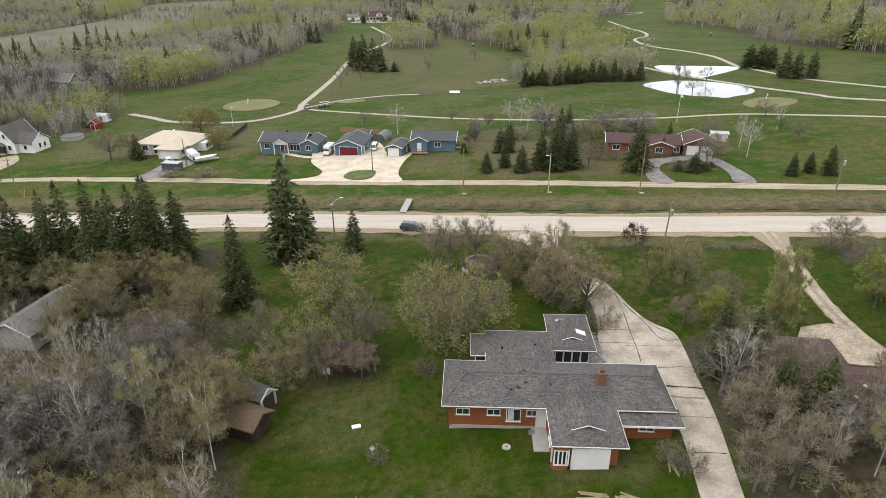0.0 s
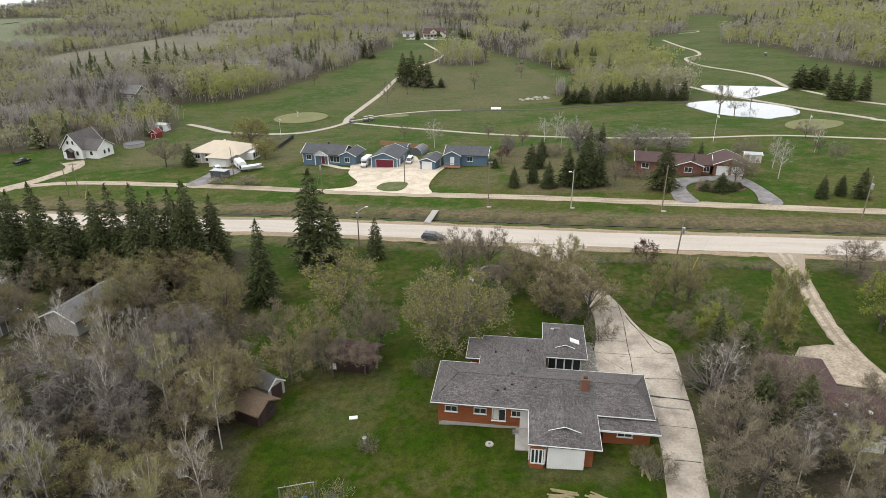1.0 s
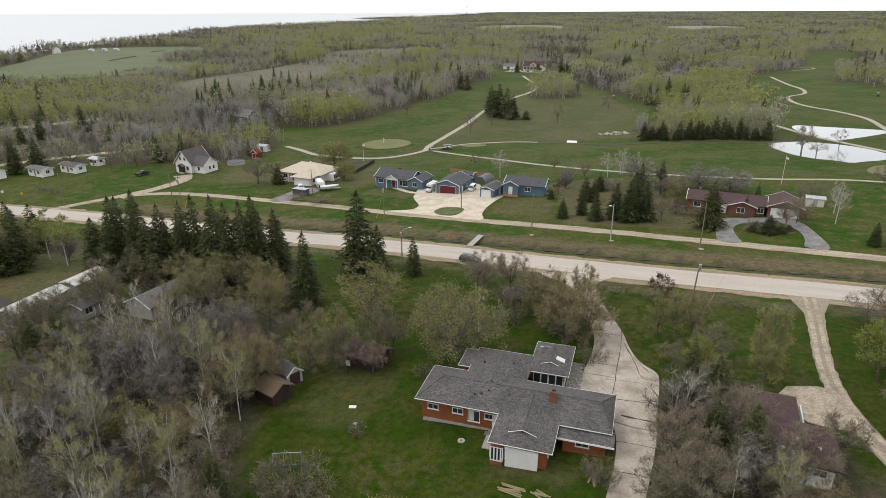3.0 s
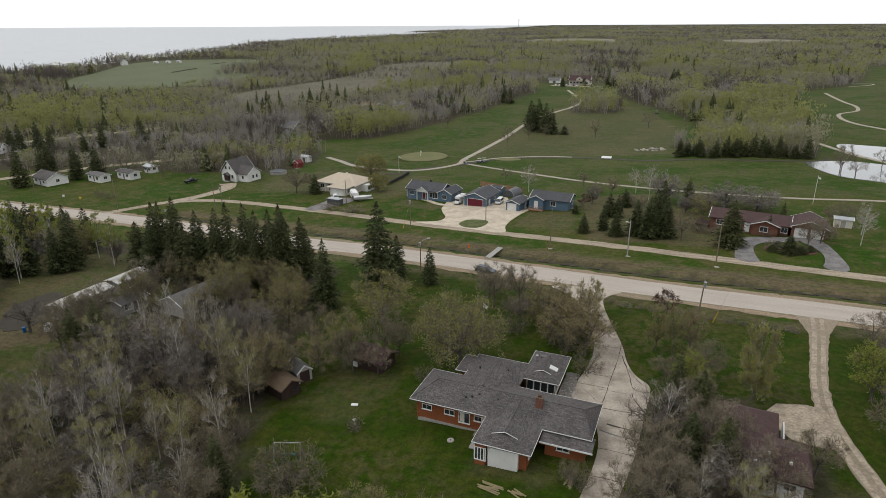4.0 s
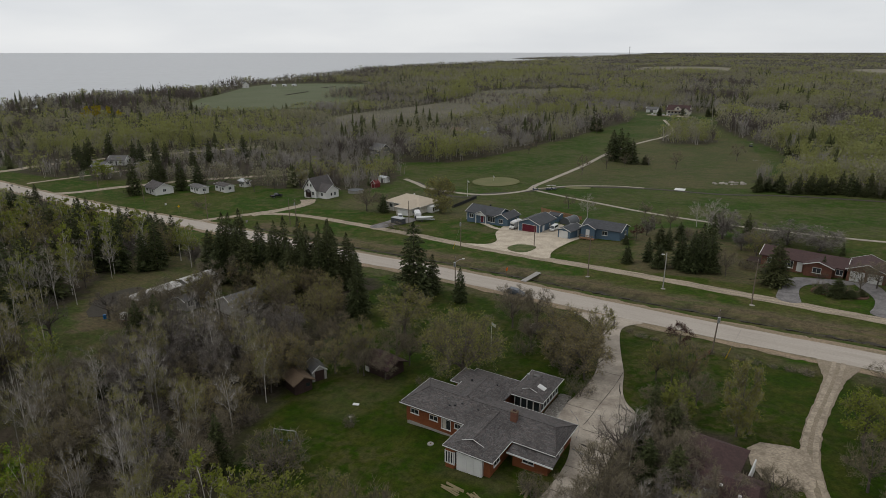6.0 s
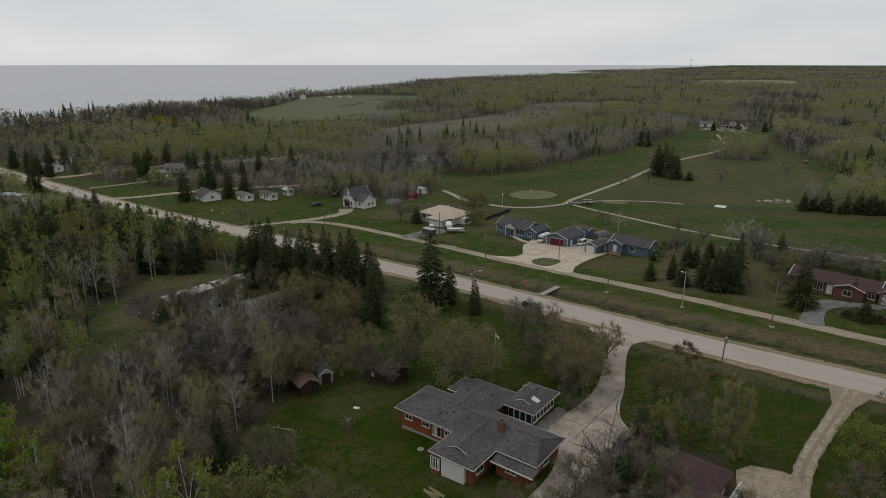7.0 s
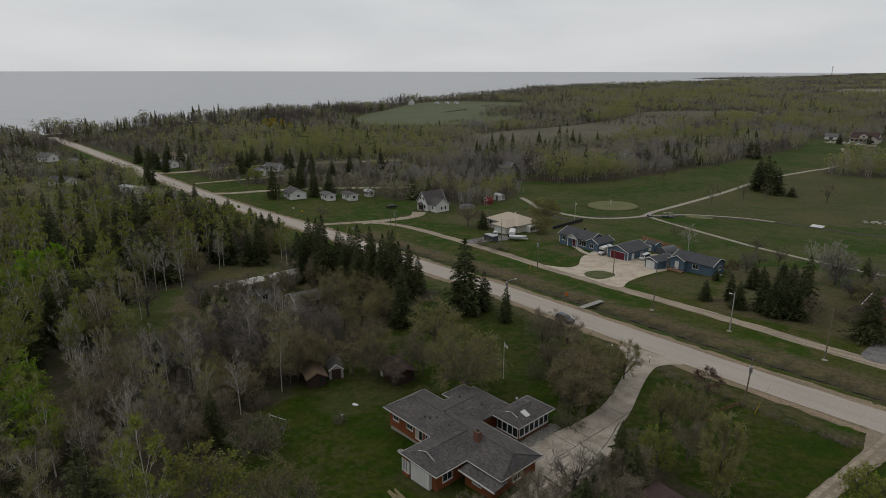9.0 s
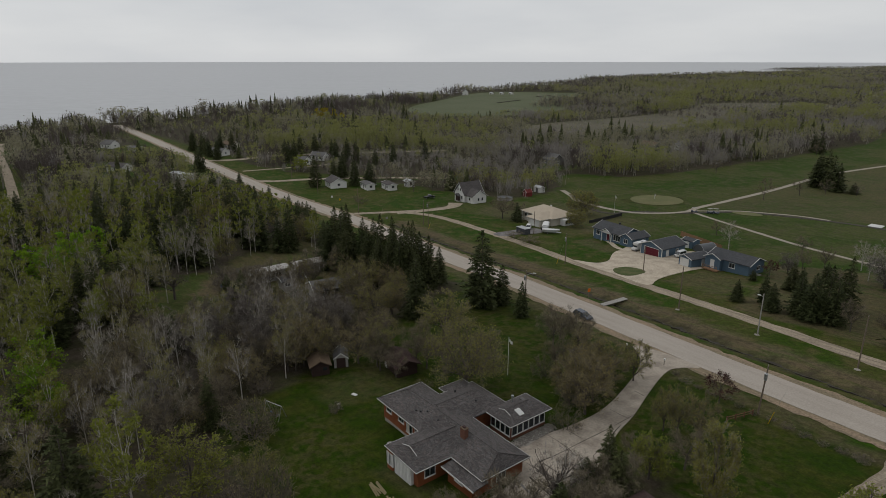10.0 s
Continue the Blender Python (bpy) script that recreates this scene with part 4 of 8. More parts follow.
    part("roof_low_wing", (np.array([(16.1, -1.5, 2.30), (21.8, -1.5, 2.30), (21.8, 0.7, 2.62), (16.1, 0.7, 2.62), (16.1, -1.5, 2.15), (21.8, -1.5, 2.15), (21.8, 0.7, 2.47), (16.1, 0.7, 2.47)]).tolist(),
         [(0, 1, 2, 3), (7, 6, 5, 4), (0, 4, 5, 1), (1, 5, 6, 2), (2, 6, 7, 3), (3, 7, 4, 0)]), M_SHINGLE, h)
    part("fascia", one_box(16.05, 21.85, -1.55, -1.5, 2.12, 2.32), M_WHITE, h, "white eave board")
    # ridge caps
    for p, q in (((2.0, 3.7, 4.06), (20.0, 3.7, 4.06)), ((12.7, -3.4, 3.95), (12.7, 3.4, 3.94)), ((7.55, 4.2, 4.11), (7.55, 10.3, 4.11)), ((13.35, 11.2, 3.70), (13.35, 15.2, 3.70)),
                 ((-0.4, 0, 2.81), (2.0, 3.7, 4.06)), ((-0.4, 7.4, 2.81), (2.0, 3.7, 4.06)), ((21.5, 0, 2.81), (20.0, 3.7, 4.06)), ((21.5, 7.4, 2.81), (20.0, 3.7, 4.06))):
        part("ridge_cap", rod(bmesh.new(), p, q, 0.055, n=6), M_SHINGLE, h)
    # chimney, vents, skylight
    part("chimney", one_box(14.5, 15.3, 2.55, 3.15, 3.2, 4.95), M_BRICK, h, "red brick chimney")
    part("chimney_cap", one_box(14.46, 15.34, 2.51, 3.19, 4.95, 5.02), M_SHINGLE_BROWN, h)
    bm = bmesh.new()
    box(bm, 14.7, 15.1, 2.72, 2.98, 5.05, 5.22)
    part("flue", bm, M_SHINGLE_RED, h)
    for u, v, zz in ((6.2, 1.9, 3.3), (6.9, 2.1, 3.4), (7.6, 2.7, 3.55), (10.0, 2.6, 3.5), (5.6, 8.8, 3.45), (9.2, 9.5, 3.4)):
        part("roof_vent", rod(bmesh.new(), (u, v, zz - 0.3), (u, v, zz + 0.28), 0.11, n=10), M_BLACK, h)
    part("flue_pipe", rod(rod(bmesh.new(), (11.9, 13.6, 2.9), (11.9, 13.6, 4.0), 0.12, n=10), (11.9, 13.6, 4.0), (11.9, 13.6, 4.15), 0.19, n=10), M_METAL, h, "steel flue pipe")
    sky_m = pose(14.45, 12.4, 3.33, 0, 19, 0)
    part("skylight", one_box(-0.55, 0.55, -0.4, 0.4, 0.0, 0.1, m=sky_m), M_WHITE, h)
    part("skylight_pane", one_box(-0.48, 0.48, -0.33, 0.33, 0.1, 0.115, m=sky_m), M_CARWHITE, h)
    part("roof_hatch", one_box(12.2, 12.9, 14.6, 15.1, 3.2, 3.52), M_GREYROOF, h)
    bm = bmesh.new()
    for i in range(14):
        a0, a1 = 2 * math.pi * i / 14, 2 * math.pi * (i + 1) / 14
        rod(bm, (15.6 + 0.35 * math.cos(a0), 1.1 + 0.1 * math.sin(a0), 4.05 + 0.35 * math.sin(a0)), (15.6 + 0.35 * math.cos(a1), 1.1 + 0.1 * math.sin(a1), 4.05 + 0.35 * math.sin(a1)), 0.03, n=5)
    rod(bm, (15.6, 1.1, 3.1), (15.6, 1.1, 3.75), 0.03, n=6)
    part("dish_antenna", bm, M_GREYROOF, h, "grey ring antenna on a mast")
    # windows and doors
    window(h, "S", 1.6, 0.65, 1.4, 1.15, 0.6, 1)
    window(h, "S", 4.55, 0.65, 1.4, 1.15, 0.6, 1)
    wide = window(h, "S", 6.45, 0.63, 0.75, 1.25, 1.35, 1)
    part("curtain", one_box(5.9, 6.4, 0.605, 0.609, 0.8, 2.05), M_CREAM, wide, "drawn cream curtain")
    window(h, "S", 8.2, 0.65, 1.4, 0.9, 0.6, 1)
    door(h, "S", 9.1, 0.62, 0.85, 2.05)
    # bay window of the front wing
    pts = [(9.5, -4.3), (9.75, -4.85), (10.85, -4.85), (11.1, -4.3)]
    for z0, z1 in ((-0.1, 0.55), (2.2, 2.62)):
        bm = bmesh.new()
        a = [bm.verts.new((x, y, z0)) for x, y in pts]
        b = [bm.verts.new((x, y, z1)) for x, y in pts]
        for i in range(4):
            bm.faces.new((a[i], a[(i + 1) % 4], b[(i + 1) % 4], b[i]))
        bm.faces.new(b)
        bm.faces.new(a[::-1])
        part("bay_wall", bm, M_SIDING_RUST, h)
    part("bay_pane", one_box(9.67, 10.93, -4.78, -4.31, 0.55, 2.2), M_GLASS, h)
    bm = bmesh.new()
    for x, y in ((9.7, -4.8), (10.05, -4.82), (10.4, -4.82), (10.75, -4.82), (10.93, -4.78), (9.53, -4.36), (11.05, -4.36)):
        box(bm, x - 0.06, x + 0.06, y - 0.05, y + 0.05, 0.5, 2.25)
    box(bm, 9.65, 10.95, -4.86, -4.75, 0.5, 0.6)
    box(bm, 9.65, 10.95, -4.86, -4.75, 2.15, 2.25)
    part("bay_frame", bm, M_WHITE, h)
    wall = part("white_panel_wall", one_box(11.2, 14.55, -4.75, -4.31, -0.9, 2.45), M_WHITE, h, "white ribbed metal panel closing the old garage door")
    x = 11.35
    while x < 14.5:
        part("rib", one_box(x - 0.035, x + 0.035, -4.79, -4.75, -0.9, 2.45), M_WHITE, wall)
        x += 0.3
    window(h, "S", 18.6, -0.95, 1.35, 1.3, 0.6, 1)
    window(h, "E", 3.4, 20.9, 1.2, 1.3, 0.9, 1)
    window(h, "E", -2.6, 15.35, 1.1, 1.4, 1.0, 1)
    window(h, "W", -2.2, 9.65, 0.9, 1.3, 1.3, 1)
    for i in range(6):
        window(h, "E", 10.9 + i * 1.0, 15.2, 0.95, 0.82, 1.35, 0)
    for i in range(4):
        window(h, "S", 11.95 + i * 0.92, 10.2, 0.95, 0.76, 1.35, 0)
    for i in range(3):
        window(h, "N", 9.9 - i * 1.9, 12.7, 1.0, 1.2, 1.1, 1)
    window(h, "W", 10.6, 2.9, 1.1, 1.4, 1.0, 1)
    window(h, "W", 3.7, 0.25, 1.35, 1.4, 0.7, 1)
    # porch between the wings
    part("porch_deck", one_box(8.2, 9.64, -2.6, 0.55, -0.15, 0.0), M_GREYWOOD, h)
    for i in range(3):
        part("porch_step", one_box(7.5 + 0.25 * i, 8.2, -2.5, -1.2, -0.75 + 0.2 * i, -0.55 + 0.2 * i), M_GREYWOOD, h)
    part("gutter_pipe", rod(bmesh.new(), (9.9, -0.0, -0.2), (9.9, 0.0, 2.5), 0.05), M_WHITE, h)
    part("air_unit", one_box(7.9, 8.5, -0.35, 0.25, -0.75, 0.05, 0.04), M_METAL, h, "grey outdoor air unit")


bungalow()


def simple_house(name, x, y, yaw, L, W, e, r, walls, roof, label, axis="x", style="gable", over=0.45, base=0.0, trim=None):
    """A plain house with its front to the local south, its middle at x, y."""
    h = thing(name, x, y, yaw, label, "house", z=ground(x, y) + base)
    if style == "gable":
        k = (r - e) / ((W if axis == "x" else L) / 2 + over)
        part("wall", gable_body(-L / 2, L / 2, -W / 2, W / 2, -1.5, e - 0.02, e - 0.05 + k * (W if axis == "x" else L) / 2, axis), walls, h)
        part("roof", gable_roof(-L / 2 - over, L / 2 + over, -W / 2 - over, W / 2 + over, e - k * over + 0.12, r + 0.12, axis), roof, h)
        rake(h, -L / 2 - over, L / 2 + over, -W / 2 - over, W / 2 + over, e - k * over + 0.12, r + 0.12, axis, trim)
    else:
        part("wall", one_box(-L / 2, L / 2, -W / 2, W / 2, -1.5, e), walls, h)
        a = min(L, W) / 2 + over
        part("roof", hip_roof(-L / 2 - over, L / 2 + over, -W / 2 - over, W / 2 + over, e + 0.1, r, axis, a * 0.95, a * 0.95), roof, h)
        fascia(h, -L / 2 - over, L / 2 + over, -W / 2 - over, W / 2 + over, e + 0.1, trim)
    return h


# ---- houses across the road ----
def blue_houses():
    h = simple_house("blue_house", -28.6, 168.4, -15, 11.5, 7.6, 2.7, 4.35, M_BLUE, M_SHINGLE_DARK, "blue-sided bungalow with dark slate-coloured shingles", base=0.5)
    part("gable_wing", gable_body(5.4, 9.8, -4.2, 2.6, -1.5, 2.66, 3.75, "y"), M_BLUE, h)
    part("wing_roof", gable_roof(5.0, 10.2, -4.6, 3.0, 2.62, 3.9, "y"), M_SHINGLE_DARK, h)
    rake(h, 5.0, 10.2, -4.6, 3.0, 2.62, 3.9, "y")
    part("porch_gable", gable_body(-1.8, 1.8, -4.6, -3.7, 2.2, 2.5, 3.5, "y"), M_WHITE, h)
    part("porch_roof", gable_roof(-2.2, 2.2, -4.9, 0.0, 2.5, 3.75, "y"), M_SHINGLE_DARK, h)
    rake(h, -2.2, 2.2, -4.9, 0.0, 2.5, 3.75, "y")
    for x in (-1.9, 1.9):
        part("porch_post", one_box(x - 0.1, x + 0.1, -4.5, -4.3, -0.5, 2.5), M_WHITE, h)
    window(h, "S", -4.0, -3.8, 0.9, 1.4, 1.2, 1)
    window(h, "S", 3.6, -3.8, 0.6, 2.6, 1.6, 2)
    window(h, "S", 7.4, -4.2, 0.9, 1.3, 1.2, 1)
    window(h, "E", 0.5, 9.8, 0.9, 1.2, 1.1, 1)
    window(h, "W", 0.5, -5.75, 0.9, 1.2, 1.1, 1)
    door(h, "S", 0.2, -3.8, 1.0, 2.05, M_REDDOOR)
    part("roof_vent", one_box(-0.2, 0.2, 0.8, 1.2, 4.2, 4.75), M_BLACK, h)
    part("corner_board", one_box(-5.83, -5.68, -3.87, -3.72, 0, 2.6), M_WHITE, h)

    g = simple_house("blue_garage", -11.0, 161.6, -14, 7.0, 9.5, 2.75, 4.1, M_BLUE, M_SHINGLE_DARK, "blue double garage with a burgundy door", axis="y")
    tagged(g, category="garage")
    door(g, "S", 0.1, -4.75, 4.7, 2.3, M_REDDOOR, name="garage_door", panels=4)
    door(g, "E", -2.5, 3.5, 0.9, 2.05)
    window(g, "E", 1.5, 3.5, 1.1, 1.0, 0.8, 1)
    for s in (-1, 1):
        part("corner_board", one_box(s * 3.5 - 0.08, s * 3.5 + 0.08, -4.83, -4.67, 0, 2.7), M_WHITE, g)
    s = simple_house("blue_shed", 0.3, 155.0, -20, 4.0, 6.2, 2.4, 3.1, M_BLUE, M_SHINGLE_DARK, "small blue-grey single garage with a white door", axis="y")
    tagged(s, category="garage")
    door(s, "S", -0.2, -3.1, 2.6, 2.1, M_WHITE, name="garage_door", panels=4)
    door(s, "E", 1.0, 2.0, 0.9, 2.0)
    k = simple_house("blue_cottage", 9.8, 157.0, -12, 10.6, 6.6, 2.6, 3.95, M_BLUE, M_SHINGLE_DARK, "blue-grey cottage with dark roof and wooden porch", base=0.45)
    part("porch_wing", gable_body(-5.4, -1.4, -4.6, -3.2, -1.2, 2.6, 3.4, "y"), M_BLUE, k)
    part("porch_wing_roof", gable_roof(-5.8, -1.0, -5.0, 0.0, 2.6, 3.75, "y"), M_SHINGLE_DARK, k)
    rake(k, -5.8, -1.0, -5.0, 0.0, 2.6, 3.75, "y")
    part("deck", one_box(-5.2, -1.2, -6.0, -4.6, -0.3, -0.15), M_CEDAR, k)
    bm = bmesh.new()
    for x in (-5.1, -4.1, -3.1, -2.2, -1.3):
        box(bm, x - 0.04, x + 0.04, -6.0, -5.92, -1.0, 0.8)
    box(bm, -5.15, -1.25, -6.0, -5.92, 0.72, 0.82)
    part("deck_rail", bm, M_CEDAR, k)
    door(k, "S", -3.4, -4.6, 0.9, 2.05)
    window(k, "S", 1.0, -3.3, 0.9, 1.4, 1.1, 1)
    window(k, "E", 0.6, 5.4, 1.0, 1.2, 0.9, 1)
    part("side_stair", one_box(5.4, 6.6, -0.8, 0.4, -1.0, 0.0), M_GREYWOOD, k)
    # grey hoop shelter and shed behind
    q = thing("hoop_shelter", -3.2, 171.5, -22, "grey tarpaulin hoop shelter", "shelter")
    bm = bmesh.new()
    n, Lh, R = 12, 5.0, 1.9
    rings = [[bm.verts.new((R * math.cos(math.pi * i / n), y, 2.1 * math.sin(math.pi * i / n))) for i in range(n + 1)] for y in (-Lh / 2, 0, Lh / 2)]
    for a, b in zip(rings, rings[1:]):
        for i in range(n):
            bm.faces.new((a[i], a[i + 1], b[i + 1], b[i]))
    bm.faces.new(rings[0][::-1])
    bm.faces.new(rings[-1])
    part("cover", bm, M_TARP, q)
    for y in (-2.53, 2.53):
        bm = bmesh.new()
        arcs = [[bm.verts.new((rr * math.cos(math.pi * i / n), y + dy, (rr + 0.2) * math.sin(math.pi * i / n))) for i in range(n + 1)] for rr, dy in ((1.91, -0.04), (1.91, 0.04), (1.98, 0.04), (1.98, -0.04))]
        for a, b in zip(arcs, arcs[1:] + arcs[:1]):
            for i in range(n):
                bm.faces.new((a[i], a[i + 1], b[i + 1], b[i]))
        part("hoop", bm, M_METAL, q)
    s2 = simple_house("garden_shed", -8.0, 173.2, -15, 3.4, 3.2, 2.2, 2.7, M_BLUE, M_SHINGLE_DARK, "small blue-grey garden shed", over=0.2)
    tagged(s2, category="shed")
    door(s2, "S", 0, -1.6, 1.1, 1.85)
    # cedar fence
    f = thing("cedar_fence", -7.8, 179.8, -24, "new orange cedar board fence", "fence")
    part("rail", one_box(-8, 8, -0.02, 0.04, 1.2, 1.3), M_CEDAR, f)
    board = None
    for i in range(54):
        if board is None:
            board = part("board", one_box(-0.13, 0.13, -0.04, -0.02, 0.05, 1.65), M_CEDAR, f)
            board.location.x = -8
        else:
            b = new("board", board.data)
            b.parent = f
            b.location.x = -8 + i * 0.3


blue_houses()


def white_house():
    h = simple_house("white_house", -108.6, 191.5, -14, 7.0, 9.3, 3.2, 7.4, M_WHITE, M_SHINGLE, "white steep-gabled house with grey roof", axis="y", base=0.3)
    part("side_wing", gable_body(3.6, 8.2, -3.6, 3.0, -1.5, 2.8, 5.0, "x"), M_WHITE, h)
    part("side_wing_roof", gable_roof(2.0, 8.6, -4.1, 3.5, 2.75, 5.2, "x"), M_SHINGLE, h)
    rake(h, 2.0, 8.6, -4.1, 3.5, 2.75, 5.2, "x")
    for x in (-0.9, 0.9):
        window(h, "S", x, -4.75, 4.2, 0.7, 1.1, 0)
    window(h, "S", 1.9, -4.75, 0.9, 0.9, 1.3, 0)
    window(h, "S", 5.8, -3.6, 0.9, 0.9, 1.2, 0)
    window(h, "E", -0.9, 8.2, 0.9, 0.8, 1.2, 0)
    window(h, "E", 1.0, 8.2, 0.9, 0.8, 1.2, 0)
    window(h, "W", 0.0, -3.6, 1.0, 1.0, 1.2, 0)
    part("porch", one_box(-1.6, 0.8, -6.0, -4.75, -0.6, 0.1), M_FOUND, h)
    part("porch_roof", gable_roof(-1.7, 0.9, -6.1, -4.7, 2.2, 3.1, "y"), M_GREYROOF, h)
    part("porch_wall", one_box(-1.4, 0.6, -5.6, -4.75, 0.1, 2.2), M_DARKWOOD, h)
    # pool, red barn shed, white shed
    p = thing("garden_pool", -97.5, 201.5, 0, "round above-ground pool with pale wall", "pool")
    bm = bmesh.new()
    bmesh.ops.create_cone(bm, segments=28, radius1=3.2, radius2=3.2, depth=1.2, cap_ends=False)
    bmesh.ops.translate(bm, verts=bm.verts[:], vec=(0, 0, 0.6))
    part("pool_wall", bm, M_GREYWOOD, p)
    bm = bmesh.new()
    bmesh.ops.create_circle(bm, segments=28, radius=3.18, cap_ends=True)
    bmesh.ops.translate(bm, verts=bm.verts[:], vec=(0, 0, 1.0))
    part("pool_cover", bm, M_TARP, p)
    bm = bmesh.new()
    for i in range(28):
        a0, a1 = 2 * math.pi * i / 28, 2 * math.pi * (i + 1) / 28
        rod(bm, (3.22 * math.cos(a0), 3.22 * math.sin(a0), 1.2), (3.22 * math.cos(a1), 3.22 * math.sin(a1), 1.2), 0.07, n=5)
    part("pool_rim", bm, M_GREYROOF, p)
    b = simple_house("red_barn_shed", -95.5, 214.5, -15, 2.8, 3.0, 1.8, 3.0, M_REDBARN, M_REDBARN, "little red barn-shaped shed", axis="y", over=0.15)
    tagged(b, category="shed")
    door(b, "S", 0, -1.5, 1.4, 1.6, M_REDBARN)
    c = simple_house("white_shed", -97.5, 226.0, -15, 4.0, 3.0, 2.2, 2.8, M_WHITE, M_METAL, "white metal garden shed", over=0.1)
    tagged(c, category="shed")
    door(c, "S", 0.2, -1.5, 1.4, 1.9, M_GREYROOF)
    part("pad", one_box(1.2, 5.2, -4.0, -1.0, -0.3, 0.06), M_FOUND, b, "pale concrete pad")


white_house()


def cream_house():
    h = simple_house("cream_house", -61.0, 179.5, -13, 15.0, 10.5, 2.7, 5.2, M_CREAM, M_TAN_ROOF, "cream stucco house with a pale tan hipped roof", style="hip", over=0.7, base=0.3)
    part("garage_wing", one_box(0.5, 6.5, -9.5, -5.2, -1.5, 2.65), M_CREAM, h)
    part("garage_wing_roof", hip_roof(-0.2, 7.2, -10.2, 0.0, 2.75, 4.3, "y", 3.5, 0.5), M_TAN_ROOF, h)
    fascia(h, -0.2, 7.2, -10.2, -5.9, 2.75)
    door(h, "S", 3.5, -9.5, 4.6, 2.1, M_WHITE, name="garage_door", panels=4)
    window(h, "S", -5.5, -5.25, 0.9, 1.4, 1.2, 1)
    window(h, "S", -2.2, -5.25, 0.2, 1.6, 2.0, 1)
    window(h, "E", -7.5, 6.5, 0.9, 1.2, 1.1, 1)
    window(h, "E", 0.0, 7.5, 0.9, 1.6, 1.1, 1)
    window(h, "W", 0.0, -7.5, 0.9, 1.4, 1.1, 1)
    for x in (-7.0, -4.0, -1.0):
        part("porch_post", one_box(x - 0.1, x + 0.1, -6.0, -5.8, -0.3, 2.7), M_WHITE, h)
    part("sunroom", one_box(7.5, 10.0, -1.5, 2.5, -0.6, 2.3), M_WHITE, h)
    for i in range(3):
        window(h, "E", -0.8 + i * 1.3, 10.0, 0.8, 1.0, 1.2, 0)
    part("roof_vent", one_box(-0.2, 0.2, 1.0, 1.4, 4.6, 5.2), M_WHITE, h)


cream_house()


def brick_house():
    h = simple_house("brick_house", 56.2, 138.2, -16, 16.0, 7.6, 2.5, 3.75, M_BRICK, M_SHINGLE_RED, "low red-brick bungalow with red-brown roof", base=0.3)
    part("front_wing", gable_body(0.8, 6.0, -5.2, -3.7, -1.2, 2.45, 3.3, "y"), M_BRICK, h)
    part("front_wing_roof", gable_roof(0.3, 6.5, -5.7, 0.0, 2.45, 3.55, "y"), M_SHINGLE_RED, h)
    rake(h, 0.3, 6.5, -5.7, 0.0, 2.45, 3.55, "y")
    window(h, "S", 3.2, -5.2, 0.9, 1.5, 1.1, 1)
    window(h, "S", -2.4, -3.8, 0.6, 1.6, 1.5, 2)
    window(h, "S", -6.0, -3.8, 0.9, 1.5, 1.1, 1)
    window(h, "S", 7.2, -3.8, 0.9, 1.2, 1.1, 1)
    door(h, "S", -0.3, -3.8, 0.95, 2.05)
    part("deck", one_box(-11.5, -8.1, -2.0, 2.0, -0.4, -0.2), M_DARKWOOD, h)
    part("chimney", one_box(-6.1, -5.7, 0.5, 0.9, 2.5, 4.2), M_GREYROOF, h)
    g = simple_house("brick_garage", 67.4, 134.2, -14, 6.8, 7.6, 2.6, 4.0, M_BRICK, M_SHINGLE_RED, "red-brick double garage with white doors", axis="y")
    tagged(g, category="garage")
    for x in (-1.55, 1.55):
        door(g, "S", x, -3.8, 2.4, 2.1, M_WHITE, name="garage_door", panels=4)
    part("gable_face", gable_body(-3.2, 3.2, -3.87, -3.82, 2.5, 2.6, 3.7, "y"), M_BRICK, g)
    s = simple_house("garden_shed", 76.5, 141.0, -16, 3.6, 2.6, 1.9, 2.3, M_CREAM, M_METAL, "small beige garden shed with a pale metal roof", over=0.15)
    tagged(s, category="shed")
    door(s, "S", 0, -1.3, 1.0, 1.7, M_GREYWOOD)



brick_house()


